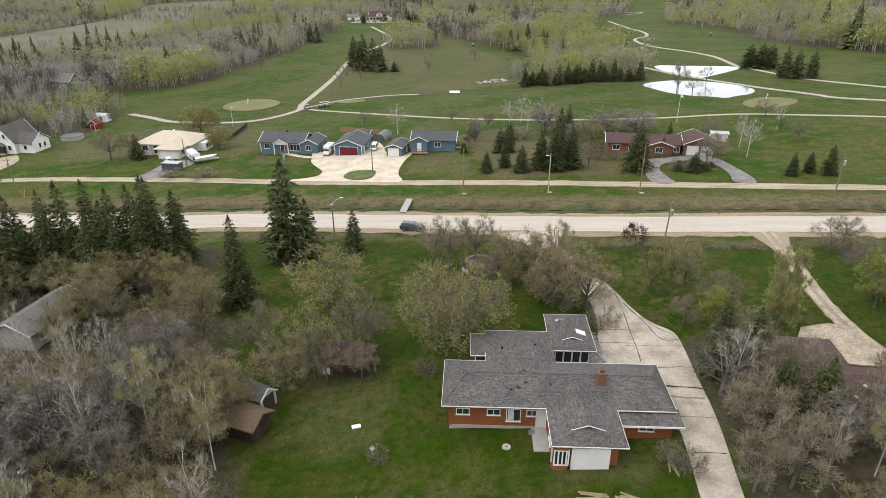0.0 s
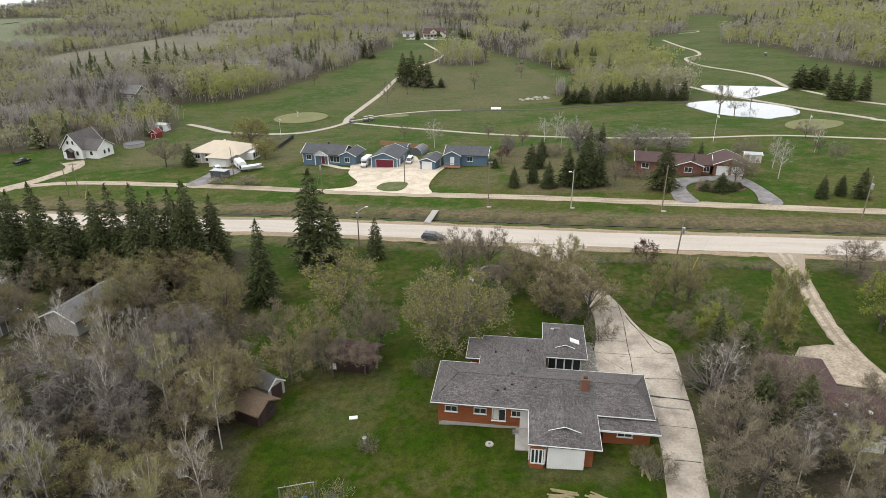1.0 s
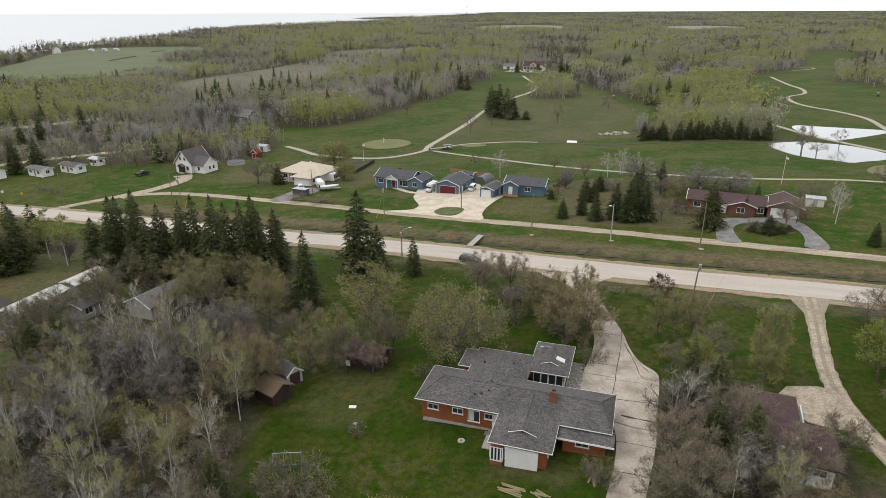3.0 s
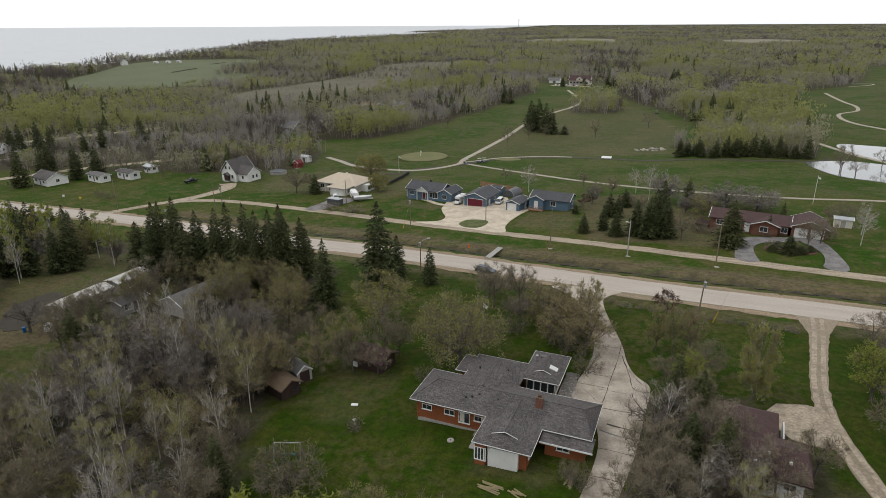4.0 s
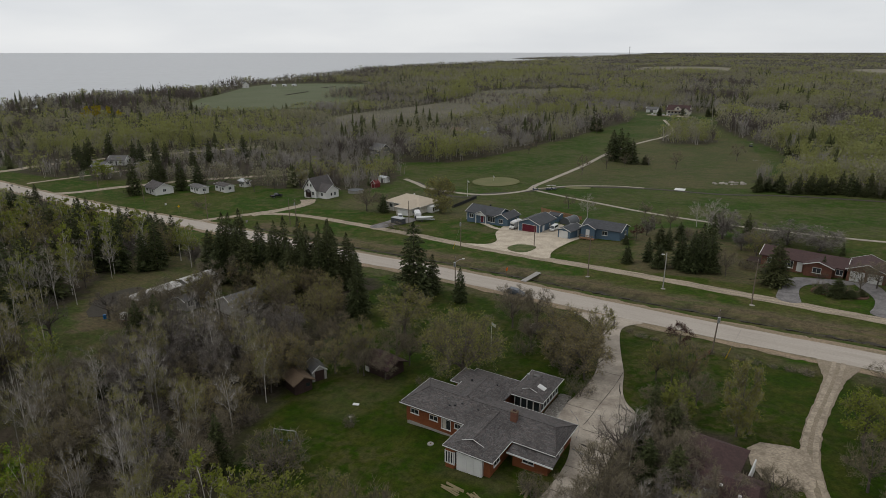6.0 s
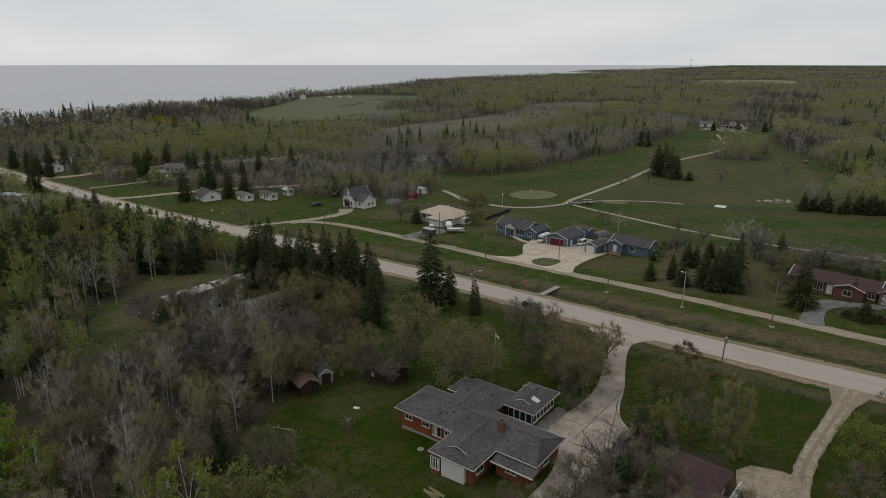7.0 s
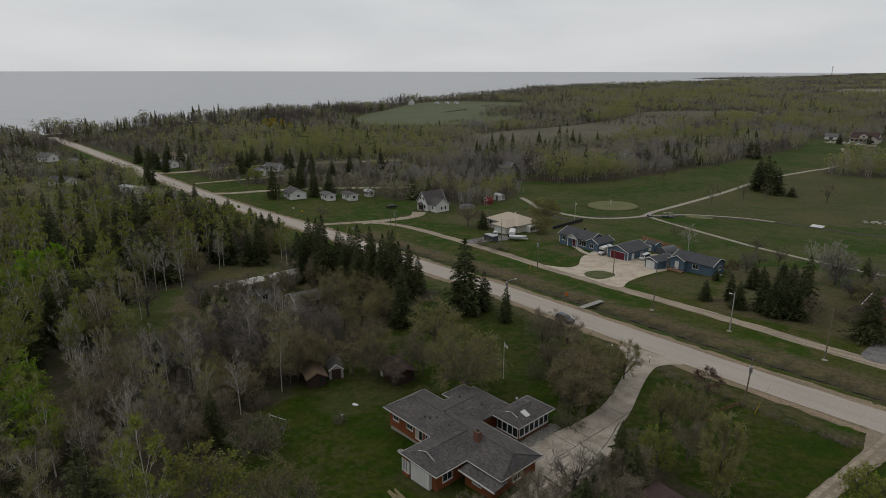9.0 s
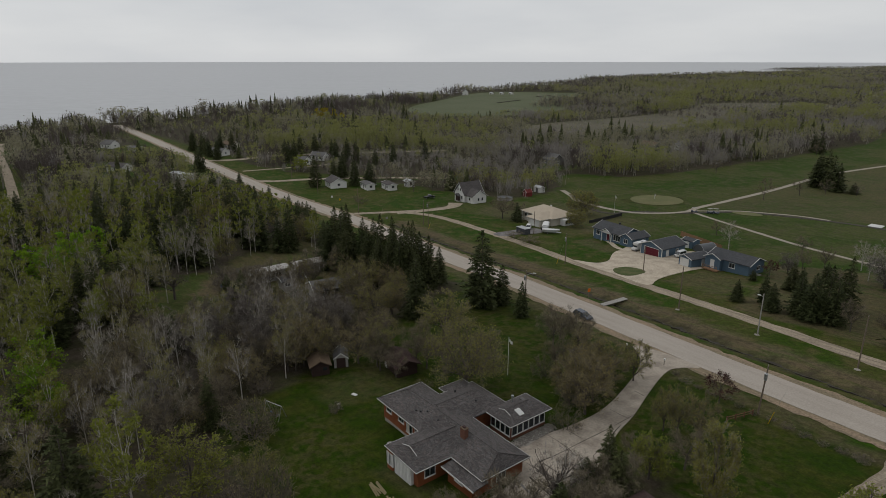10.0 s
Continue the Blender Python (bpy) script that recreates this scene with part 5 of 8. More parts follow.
def brown_house():
    h = thing("brown_roof_house", 38.6, 48.6, -14, "white-walled house with a red-brown hipped roof among trees", "house", z=ground(38.6, 48.6) + 0.2)
    part("wall_main", one_box(-4.0, 4.0, -5.2, 0.6, -1.2, 2.6), M_WHITE, h)
    part("roof_main", hip_roof(-4.6, 4.6, -5.8, 1.2, 2.6, 4.0, "x", 2.0, 0.6), M_SHINGLE_RED, h)
    fascia(h, -4.6, 4.6, -5.8, 1.2, 2.6, M_DARKWOOD)
    part("wall_wing", one_box(-4.0, 1.0, 0.6, 5.4, -1.2, 2.6), M_WHITE, h)
    part("roof_wing", hip_roof(-4.6, 1.6, -2.0, 6.0, 2.61, 3.95, "y", 0.3, 2.6), M_SHINGLE_RED, h)
    fascia(h, -4.6, 1.6, 1.25, 6.0, 2.6, M_DARKWOOD)
    part("base_band", one_box(-4.05, 4.05, -5.25, 0.65, -1.2, -0.1), M_FOUND, h)
    window(h, "S", 0.2, -5.2, 0.9, 1.5, 1.1, 1)
    window(h, "S", 2.8, -5.2, 1.2, 1.0, 0.7, 1)
    window(h, "E", -2.5, 4.0, 1.0, 1.3, 1.0, 1)
    window(h, "W", -2.5, -4.0, 1.0, 1.3, 1.0, 1)
    door(h, "S", -1.4, -5.2, 0.9, 2.0, M_GREYROOF)
    for x, y, z in ((-0.5, -4.6, 3.05), (2.6, -3.9, 3.35), (0.7, -3.4, 3.5), (-2.6, -3.6, 3.5)):
        part("roof_vent", one_box(x - 0.15, x + 0.15, y - 0.15, y + 0.15, z - 0.2, z + 0.15), M_WHITE, h)
    part("screen_wall", one_box(2.2, 2.35, 1.2, 6.4, -0.3, 1.5), M_WHITE, h, "low white screen wall")


brown_house()


def sheds():
    s = simple_house("brown_shed", -19.2, 53.6, 62, 2.8, 3.3, 1.9, 2.7, M_DARKWOOD, M_SHINGLE_BROWN, "dark brown garden shed with weathered tan shingle roof", axis="y", over=0.4, trim=M_SHINGLE_BROWN)
    tagged(s, category="shed")
    window(s, "S", 0.7, -1.65, 0.9, 0.6, 0.6, 0, M_DARKWOOD)
    door(s, "S", -0.5, -1.65, 0.8, 1.7, M_DARKWOOD)
    g = simple_house("grey_barn_shed", -18.8, 57.6, 55, 2.3, 3.0, 1.7, 2.6, M_GREYWOOD, M_GREYROOF, "small grey barn-roofed shed with white trim", axis="y", over=0.12)
    tagged(g, category="shed")
    door(g, "S", 0, -1.5, 1.3, 1.7, M_DARKWOOD)
    d = simple_house("dark_shed", -9.4, 62.6, -18, 5.0, 3.4, 2.0, 2.8, M_DARKWOOD, M_SHINGLE_RED, "dark brown shed with dark shingle roof under trees", axis="x", over=0.6, trim=M_DARKWOOD)
    tagged(d, category="shed")
    door(d, "S", 0.8, -1.7, 0.9, 1.8, M_DARKWOOD)
    part("white_board", one_box(-2.5, -1.7, -1.8, -1.72, 0.0, 0.8), M_WHITE, d)


sheds()


M_PALEROOF = material("weathered_pale_metal_roof", (0.42, 0.41, 0.39), 0.7, scale=0.6, fine=5, vary=0.15, second=(0.22, 0.19, 0.16), amount=0.8)


def cottages():
    for n, (x, y, yaw, L, W, e, r, wm, rm, lab) in enumerate((
            (-175.5, 173.5, -20, 10, 7.5, 2.5, 4.4, M_WHITE, M_SHINGLE, "white cottage with grey roof beside the highway"),
            (-160, 180, -20, 8.4, 4, 2.4, 2.9, M_WHITE, M_GREYROOF, "white mobile home with dark skirting"),
            (-152, 186, -18, 8.4, 4, 2.5, 2.9, M_WHITE, M_SHINGLE, "white mobile home with picture windows"),
            (-150.5, 197, -18, 4, 3.4, 2.4, 3.0, M_WHITE, M_METAL, "small white shed by the trees"),
            (-50, 79, 72, 9.5, 5.5, 2.4, 3.7, M_GREYWOOD, M_GREYROOF, "pale grey-roofed cottage half hidden by bare trees"),
            (-69.5, 89, 78, 13, 3.3, 2.6, 3.0, M_GREYWOOD, M_PALEROOF, "long white mobile home with pale metal roof"),
            (-71.5, 75, 80, 10, 3.3, 2.6, 3.0, M_GREYWOOD, M_PALEROOF, "white mobile home with weathered pale roof"),
            (-62, 76, 75, 5, 3.6, 2.2, 2.7, M_GREYWOOD, M_GREYROOF, "low tan shed beside the mobile homes"),
            (-244, 202, 10, 7, 6, 2.6, 4.5, M_WHITE, M_GREYROOF, "white cottage in the woods"),
            (-252, 219, 20, 9, 6, 2.6, 4.5, M_WHITE, M_GREYROOF, "white cottage in the woods"),
            (-315, 187, 15, 12, 7, 2.6, 4.3, M_WHITE, M_GREYROOF, "white house with a grey roof at the street corner"),
            (-342, 209, 15, 11, 7, 2.6, 4.3, M_CREAM, M_SHINGLE_BROWN, "tan cottage in the woods"),
            (-249, 134, 12, 13, 4, 2.6, 3.1, M_WHITE, M_METAL, "long white mobile home beside the highway"),
            (-334, 99, 10, 15, 7, 2.6, 4.0, M_CREAM, M_TARP, "blue-grey roofed house in the woods"),
            (-297, 121, 25, 11, 7, 2.6, 4.3, M_WHITE, M_SHINGLE, "white cottage with a dark roof in the woods"),
            (-340, 131, 12, 16, 6, 2.2, 3.0, M_DARKWOOD, M_SHINGLE, "long dark lean-to in the woods"),
            (-401, 152, 20, 10, 7, 2.8, 5.2, M_WHITE, M_GREYROOF, "white house near the lake shore"),
            (-372, 158, 12, 11, 5, 2.4, 3.2, M_GREYWOOD, M_GREYROOF, "grey cottage near the lake shore"),
            (-139.9, 300, -20, 9, 8, 3.0, 6.0, M_GREYROOF, M_GREYROOF, "grey house among aspens beside the golf course"),
            (-112, 412, -15, 10, 8, 2.8, 4.8, M_WHITE, M_GREYROOF, "pale house in the woods"),
            (-131, 402, -15, 12, 8, 2.8, 4.6, M_GREYROOF, M_SHINGLE_BROWN, "brown-roofed house in the woods"),
            (-668, 815, -40, 13, 9, 5.0, 9.0, M_WHITE, M_GREYROOF, "white farmhouse at the field edge"))):
        h = simple_house("cottage", x, y, yaw, L, W, e, r, wm, rm, lab, base=0.2)
        for k in (-0.3, 0.25):
            window(h, "S", L * k, -W / 2, 0.9, 1.3, 1.0, 1)
        door(h, "S", 0, -W / 2, 0.9, 2.0, M_GREYROOF)
        window(h, "E", 0, L / 2, 1.0, 1.2, 1.0, 1)
    for dx in (0, 10, 19):
        s = simple_house("farm_building", -648 + dx * 1.3, 862 + dx * 1.2, -15, 6.5, 5, 2.4, 3.6, M_WHITE, M_METAL, "white farm building at the field edge", base=0.1)
        door(s, "S", 0, -2.5, 2.6, 2.1, M_GREYROOF)
    c = simple_house("clubhouse", 5, 619, -10, 20, 11, 4.0, 8.0, M_CREAM, M_SHINGLE_RED, "large cream clubhouse with a red-brown roof", base=0.2)
    part("verandah", one_box(-9, 3, -8.5, -5.5, -0.5, 0.3), M_GREYWOOD, c)
    part("verandah_roof", one_box(-9.3, 3.3, -8.8, -5.4, 2.7, 2.85), M_SHINGLE_BROWN, c)
    for i in range(5):
        part("verandah_post", one_box(-9 + i * 3 - 0.1, -9 + i * 3 + 0.1, -8.5, -8.3, 0.3, 2.7), M_WHITE, c)
    for i in range(6):
        window(c, "S", -8 + i * 3.2, -5.5, 1.0, 1.6, 1.6, 1)
    part("front_wing", gable_body(4, 11, -9.5, -5.4, -1.0, 3.6, 6.2, "y"), M_CREAM, c)
    part("front_wing_roof", gable_roof(3.4, 11.6, -10.1, 0, 3.5, 6.6, "y"), M_SHINGLE_RED, c)
    window(c, "S", 7.5, -9.5, 0.8, 2.6, 1.8, 2)
    part("dormer", gable_body(-3, 3, -6.2, 0, 3.8, 5.4, 7.5, "y"), M_CREAM, c)
    part("dormer_roof", gable_roof(-3.5, 3.5, -6.6, 0, 5.2, 7.7, "y"), M_SHINGLE_RED, c)
    window(c, "S", 0, -6.2, 4.4, 1.6, 1.3, 1)
    s = simple_house("clubhouse_store", -20, 632, -10, 10, 8, 3, 5, M_WHITE, M_GREYROOF, "white store building beside the clubhouse")
    door(s, "S", 0, -4, 3, 2.3, M_GREYROOF)


cottages()


# ---- trees ----
def tube_into(V, F, p0, p1, r0, r1, n=5):
    """Adds a tapered tube to lists of vertices and faces."""
    d = p1 - p0
    L = np.linalg.norm(d)
    if L < 1e-6:
        return
    d = d / L
    a = np.cross(d, (0.31, 0.87, 0.38))
    a /= np.linalg.norm(a)
    b = np.cross(d, a)
    k = len(V)
    for p, r in ((p0, r0), (p1, r1)):
        for i in range(n):
            t = 2 * math.pi * i / n
            V.append(tuple(p + r * (math.cos(t) * a + math.sin(t) * b)))
    for i in range(n):
        F.append((k + i, k + (i + 1) % n, k + n + (i + 1) % n, k + n + i))


def broadleaf(seed, height, spread, fork=0.25, limbs=9, subs=6, twigs=1500, leaves=0, leaf=0.16, stems=1, twig_len=0.8, up=0.5, trunk_r=0.2, twig_w=0.028, narrow=0.0, leader=0.5, limb_r=0.42):
    """A deciduous tree: limbs that rise in arcs from the trunk to a domed crown, branches off them, a haze of twigs, and buds or leaves."""
    rng = np.random.default_rng(seed)
    V, F, ends = [], [], []
    mid = np.array([0, 0, height * (fork + 0.45 * (1 - fork))])
    half = np.array([spread / 2, spread / 2, height * 0.55 * (1 - fork)])

    def bezier(a, c, b, n):
        t = np.linspace(0, 1, n + 1)[:, None]
        return (1 - t) ** 2 * a + 2 * t * (1 - t) * c + t * t * b

    def pull_in(p):
        q = (p - mid) / half
        r = np.linalg.norm(q)
        lim = 0.9 + 0.16 * rng.random()
        return mid + (p - mid) * (lim / r) if r > lim else p

    def tri(p, q, w):
        d = q - p
        e = np.cross(d, rng.normal(0, 1, 3))
        e *= w / (np.linalg.norm(e) + 1e-9)
        k = len(V)
        V.extend((tuple(p - e), tuple(p + e), tuple(q)))
        F.append((k, k + 1, k + 2))
    top = height * (fork + leader * (1 - fork))
    for s in range(stems):
        a0 = 6.283 * s / stems + rng.random()
        foot = np.array([0.2 * math.cos(a0), 0.2 * math.sin(a0), -0.3]) * (1 if stems > 1 else 0.0) + (0, 0, -0.3 if stems == 1 else 0)
        lean = rng.normal(0, 0.03, 2) * height + (np.array([math.cos(a0), math.sin(a0)]) * spread * 0.2 if stems > 1 else 0)
        head = np.array([lean[0], lean[1], top])
        tr = bezier(foot, np.array([foot[0] + rng.normal(0, 0.1), foot[1] + rng.normal(0, 0.1), top * 0.5]), head, 6)
        r0 = trunk_r / math.sqrt(stems)
        taper = 0.155 if leader > 0.8 else 0.11
        for k in range(6):
            tube_into(V, F, tr[k], tr[k + 1], r0 * (1 - taper * k), r0 * (1 - taper * (k + 1)), 6)
        n1 = max(3, limbs // stems)
        for i in range(n1):
            a = a0 + 6.283 * i / n1 * (1 if stems == 1 else 0.5) + rng.normal(0, 0.25)
            el = math.asin(min(0.97, max(-0.25, -0.15 + 1.1 * (i * 0.618 % 1) + narrow * 0.3)))
            if leader > 0.8:
                el = math.asin(-0.8 + 1.72 * (i * 0.618 % 1))
            end = mid + half * np.array([math.cos(a) * math.cos(el), math.sin(a) * math.cos(el), math.sin(el)]) * rng.uniform(0.75, 0.98)
            z0 = height * fork + (top - height * fork) * rng.uniform(0.0, 0.9) * (0.35 + 0.65 * (math.sin(el) + 0.2))
            k = min(5.99, max(0.5, z0 / top * 6))
            st = tr[int(k)] + (tr[int(k) + 1] - tr[int(k)]) * (k % 1)
            out = end - st
            ctl = st + np.array([out[0] * 0.55, out[1] * 0.55, out[2] * 0.35 + 0.10 * height * up])
            pts = bezier(st, ctl, end, 5)
            r = r0 * limb_r
            for q in range(5):
                tube_into(V, F, pts[q], pts[q + 1], r * (1 - 0.18 * q), r * (1 - 0.18 * (q + 1)) + 0.008, 3)
            for _ in range(subs):
                t = rng.uniform(0.3, 1.0)
                b = pts[int(t * 4.99)] + (pts[int(t * 4.99) + 1] - pts[int(t * 4.99)]) * (t * 4.99 % 1)
                d = (b - mid) / half
                d = d / (np.linalg.norm(d) + 0.2) * 0.7 + rng.normal(0, 0.55, 3) + (0, 0, up * 0.8)
                d /= np.linalg.norm(d)
                e = pull_in(b + d * spread * rng.uniform(0.13, 0.26))
                m = (b + e) / 2 + rng.normal(0, 0.03, 3) * spread
                tube_into(V, F, b, m, 0.035 * trunk_r / 0.2, 0.022 * trunk_r / 0.2, 3)
                tri(m, e, 0.022 * trunk_r / 0.2)
                for _ in range(5):
                    f = b + (e - b) * rng.uniform(0.2, 1.0)
                    d2 = d * 0.6 + rng.normal(0, 0.5, 3) + (0, 0, up * 0.7)
                    d2 /= np.linalg.norm(d2)
                    g = pull_in(f + d2 * spread * rng.uniform(0.05, 0.13))
                    tri(f, g, 0.016)
                    ends.append((g, d2))
                    ends.append(((f + g) / 2, d2))
                ends.append((e, d))
    P = np.array([q[0] for q in ends])
    D = np.array([q[1] for q in ends])
    k = rng.integers(0, len(P), twigs)
    p = P[k] + rng.normal(0, 0.022, (twigs, 3)) * spread
    d = D[k] * 0.7 + rng.normal(0, 0.5, (twigs, 3)) + (0, 0, 0.5 * up)
    d /= np.linalg.norm(d, axis=1)[:, None]
    q = p + d * (twig_len * (0.4 + 0.8 * rng.random((twigs, 1))))
    side = np.cross(d, rng.normal(0, 1, (twigs, 3)))
    side *= twig_w / (np.linalg.norm(side, axis=1)[:, None] + 1e-9)
    crown = (np.stack([p - side, p + side, q], 1).reshape(-1, 3), np.arange(3 * twigs).reshape(-1, 3))
    lv = None
    if leaves:
        k = rng.integers(0, twigs, leaves)
        c = p[k] + (q[k] - p[k]) * rng.random((leaves, 1)) + rng.normal(0, 0.08, (leaves, 3))
        a = rng.normal(0, 1, (leaves, 3))
        a /= np.linalg.norm(a, axis=1)[:, None]
        b = np.cross(a, rng.normal(0, 1, (leaves, 3)))
        b /= np.linalg.norm(b, axis=1)[:, None] + 1e-9
        s = leaf * (0.5 + rng.random((leaves, 1)))
        lv = (np.stack([c - a * s, c + b * s * 0.8, c + a * s * 0.9], 1).reshape(-1, 3), np.arange(3 * leaves).reshape(-1, 3))
    return (np.array(V), F), crown, lv


def spruce(seed, height, width, levels=40, fine=1.0, ragged=0.22, bare=0.03, droop=0.18):
    """A conifer: close whorls of boughs, each a flat spray of needle tufts, on a straight trunk."""
    rng = np.random.default_rng(seed)
    V, F = [], []
    tube_into(V, F, np.array([0, 0, -0.4]), np.array([0, 0, height * 0.97]), 0.014 * height, 0.02, 7)
    W = []
    lean = rng.normal(0, 0.12, (levels, 2))
    for i in range(levels):
        t = i / (levels - 1)
        z = height * (bare + (0.97 - bare) * t)
        R = width / 2 * min(1.0, 0.72 + 3.2 * t) * (1 - t) ** 0.66 * rng.uniform(0.82, 1.12) + 0.14
        n = int(6 * (1 - t) + 5)
        a0 = rng.random() * 6.28
        for k in range(n):
            a = a0 + 6.283 * k / n + rng.normal(0, 0.22)
            L = R * max(0.45, 1 + rng.normal(0, ragged))
            dx, dy = math.cos(a), math.sin(a)
            base = np.array([0, 0, z + rng.normal(0, 0.1)])
            tip = np.array([dx * L + lean[i, 0] * L * 0.3, dy * L + lean[i, 1] * L * 0.3, z - droop * L * (1.2 - t) + rng.normal(0, 0.12)])
            ax = tip - base
            nrm = np.array([-dy, dx, 0])
            m = int((9 if L > 0.8 else 5) * fine)
            for j in range(m):
                f = (0.30 + 0.70 * (j + rng.random()) / m)
                c = base + ax * f + nrm * rng.normal(0, 0.16) * L * (1.15 - f) + (0, 0, 0.10 * L * math.sin(f * 3) + rng.normal(0, 0.05))
                s = (0.17 * L * (1.2 - 0.6 * f) + 0.14) * rng.uniform(0.7, 1.3) / fine ** 0.62
                o = (np.array([dx, dy, 0]) * 0.9 + nrm * rng.normal(0, 0.7) + (0, 0, rng.normal(-0.05, 0.35))) * s
                q = np.cross(o, rng.normal(0, 1, 3) + (0, 0, 1.4))
                q *= 0.42 * s / (np.linalg.norm(q) + 1e-9)
                W.append((c - o * 0.5 - q, c - o * 0.5 + q, c + o))
    for k in range(7):
        a = 0.9 * k
        W.append(((0, 0, height * 1.0), (0.05, 0, height * 0.93), (0.24 * math.cos(a), 0.24 * math.sin(a), height * 0.94)))
    W.append(((-0.06, 0, height * 0.95), (0.06, 0, height * 0.95), (0, 0, height * 1.02)))
    W = np.array([[tuple(c) for c in t] for t in W])
    return (np.array(V), F), (W.reshape(-1, 3), np.arange(len(W) * 3).reshape(-1, 3))


def fast_mesh(name, vf, mat):
    me = bpy.data.meshes.new(name)
    v, f = vf
    me.from_pydata(np.asarray(v).tolist(), [], f if isinstance(f, list) else f.tolist())
    me.materials.append(mat)
    return me


TREES = {}


def tree_kind(kind, name, label, group, trunk_mat, variants):
    """variants: tuples of (height, width, [(part name, geometry, material)])."""
    out = []
    for h, w, parts in variants:
        out.append((h, w, [(n, fast_mesh(n, g, m)) for n, g, m in parts]))
    TREES[kind] = (name, label, group, out)


def plant(kind, x, y, h, w=None, turn=None, rng=random.Random(11), label="", sink=0.0, pick=None):
    """One tree of a kind, h metres high and w wide, on the ground."""
    if kind + "_far" in TREES and kind != "round" and (y > 190 or x < -105 or (kind == "spruce" and (y > 145 or x < -78))):
        kind += "_far"
    name, lab, group, variants = TREES[kind]
    H, W, parts = variants[pick if pick is not None else rng.randrange(len(variants))]
    root = new(name)
    sw = (w / W) if w else h / H
    root.matrix_basis = pose(x, y, ground(x, y) - sink, 0, 0, rng.uniform(0, 360) if turn is None else turn) @ Matrix.Diagonal((sw, sw, h / H, 1))
    tagged(root, label or lab, "tree" if "bush" not in name and "shrub" not in name else "bush", group)
    for n, me in parts:
        ob = new(n, me)
        ob.parent = root
        if n == "leafage":
            tagged(ob, kind="stuff")
    return root


def setup_trees():
    def broad(kind, name, label, group, sizes, trunk_mat, twig_mat, leaf_mat=None, **kw):
        vs = []
        for i, (h, w) in enumerate(sizes):
            t, c, l = broadleaf(hash_seed(kind, i), h, w, **kw)
            ps = [("trunk", t, trunk_mat), ("crown", c, twig_mat)]
            if l is not None:
                ps.append(("leafage", l, leaf_mat))
            vs.append((h, w, ps))
        tree_kind(kind, name, label, group, trunk_mat, vs)
        thin = []
        for i, (h, w) in enumerate(sizes):
            less = {**kw, "subs": 3, "limbs": min(9, kw.get("limbs", 9)), "twigs": max(180, kw.get("twigs", 1500) // 5), "leaves": kw.get("leaves", 0) // 5, "leaf": kw.get("leaf", 0.16) * 2.1, "twig_w": kw.get("twig_w", 0.028) * 2.0}
            t, c, l = broadleaf(hash_seed(kind, i), h, w, **less)
            ps = [("trunk", t, trunk_mat), ("crown", c, twig_mat)]
            if l is not None:
                ps.append(("leafage", l, leaf_mat))
            thin.append((h, w, ps))
        tree_kind(kind + "_far", name, label, group, trunk_mat, thin)

    def hash_seed(kind, i):
        return sum(ord(c) * (j + 3) for j, c in enumerate(kind)) * 7 + i
    broad("bare", "bare_tree", "bare grey-brown deciduous tree before leaf-out", "bare trees", ((9, 8), (8, 7), (10, 8)), M_BARK, M_TWIG, M_BUDDUST, twigs=2300, leaves=500, leaf=0.09, fork=0.2, limbs=11)
    broad("big", "yard_tree", "wide-crowned budding yard tree", "yard trees", ((10, 12.5),), M_BARK, M_TWIG, M_BUD, twigs=6500, leaves=8000, leaf=0.11, limbs=18, subs=9, fork=0.12, twig_len=0.8, trunk_r=0.32)
    broad("bud", "budding_tree", "deciduous tree flushed with yellow-green buds", "budding trees", ((9, 7), (8, 7), (10, 7.5)), M_BARK, M_TWIG, M_BUD, twigs=2000, leaves=3700, leaf=0.105, limbs=12, fork=0.15)
    broad("ochre", "ochre_tree", "deciduous tree with ochre-tan catkins", "ochre trees", ((9, 7), (8, 7)), M_BARK, M_TWIG, M_OCHRE, twigs=2100, leaves=3200, leaf=0.095, limbs=12, fork=0.15)
    broad("green", "leafing_tree", "young tree in bright yellow-green leaf", "leafing trees", ((9, 6.5), (10, 7)), M_BARK, M_TWIG, M_GREEN, twigs=1300, leaves=5200, leaf=0.135, limbs=12, fork=0.12)
    broad("maroon", "maroon_tree", "small ornamental tree with maroon leaves", "ornamental trees", ((4.6, 4),), M_BARK, M_TWIG, M_MAROON, twigs=700, leaves=1500, leaf=0.10, trunk_r=0.1, twig_len=0.4)
    broad("poplar", "poplar", "slender poplar with pale yellow-green buds", "poplars", ((11, 5),), M_BARK, M_TWIG_PALE, M_BUD, twigs=3000, leaves=12000, leaf=0.11, up=1.3, limbs=18, fork=0.03, trunk_r=0.15, narrow=0.2, leader=0.82, limb_r=0.25)
    broad("birch", "birch", "slender pale-barked birch without leaves", "birches", ((12, 4.5), (11, 4), (13, 5)), M_BIRCH, M_TWIG_PALE, twigs=1500, up=1.4, fork=0.28, trunk_r=0.095, twig_w=0.012, twig_len=0.6, limbs=13, subs=5, leader=0.9, limb_r=0.15)
    broad("birch_bud", "birch", "pale-barked birch with first green buds", "birches", ((12, 5), (13, 5)), M_BIRCH, M_TWIG_PALE, M_BUD, twigs=900, leaves=2200, leaf=0.10, up=1.2, fork=0.3, trunk_r=0.1, limbs=12, subs=5, leader=0.88, limb_r=0.15)
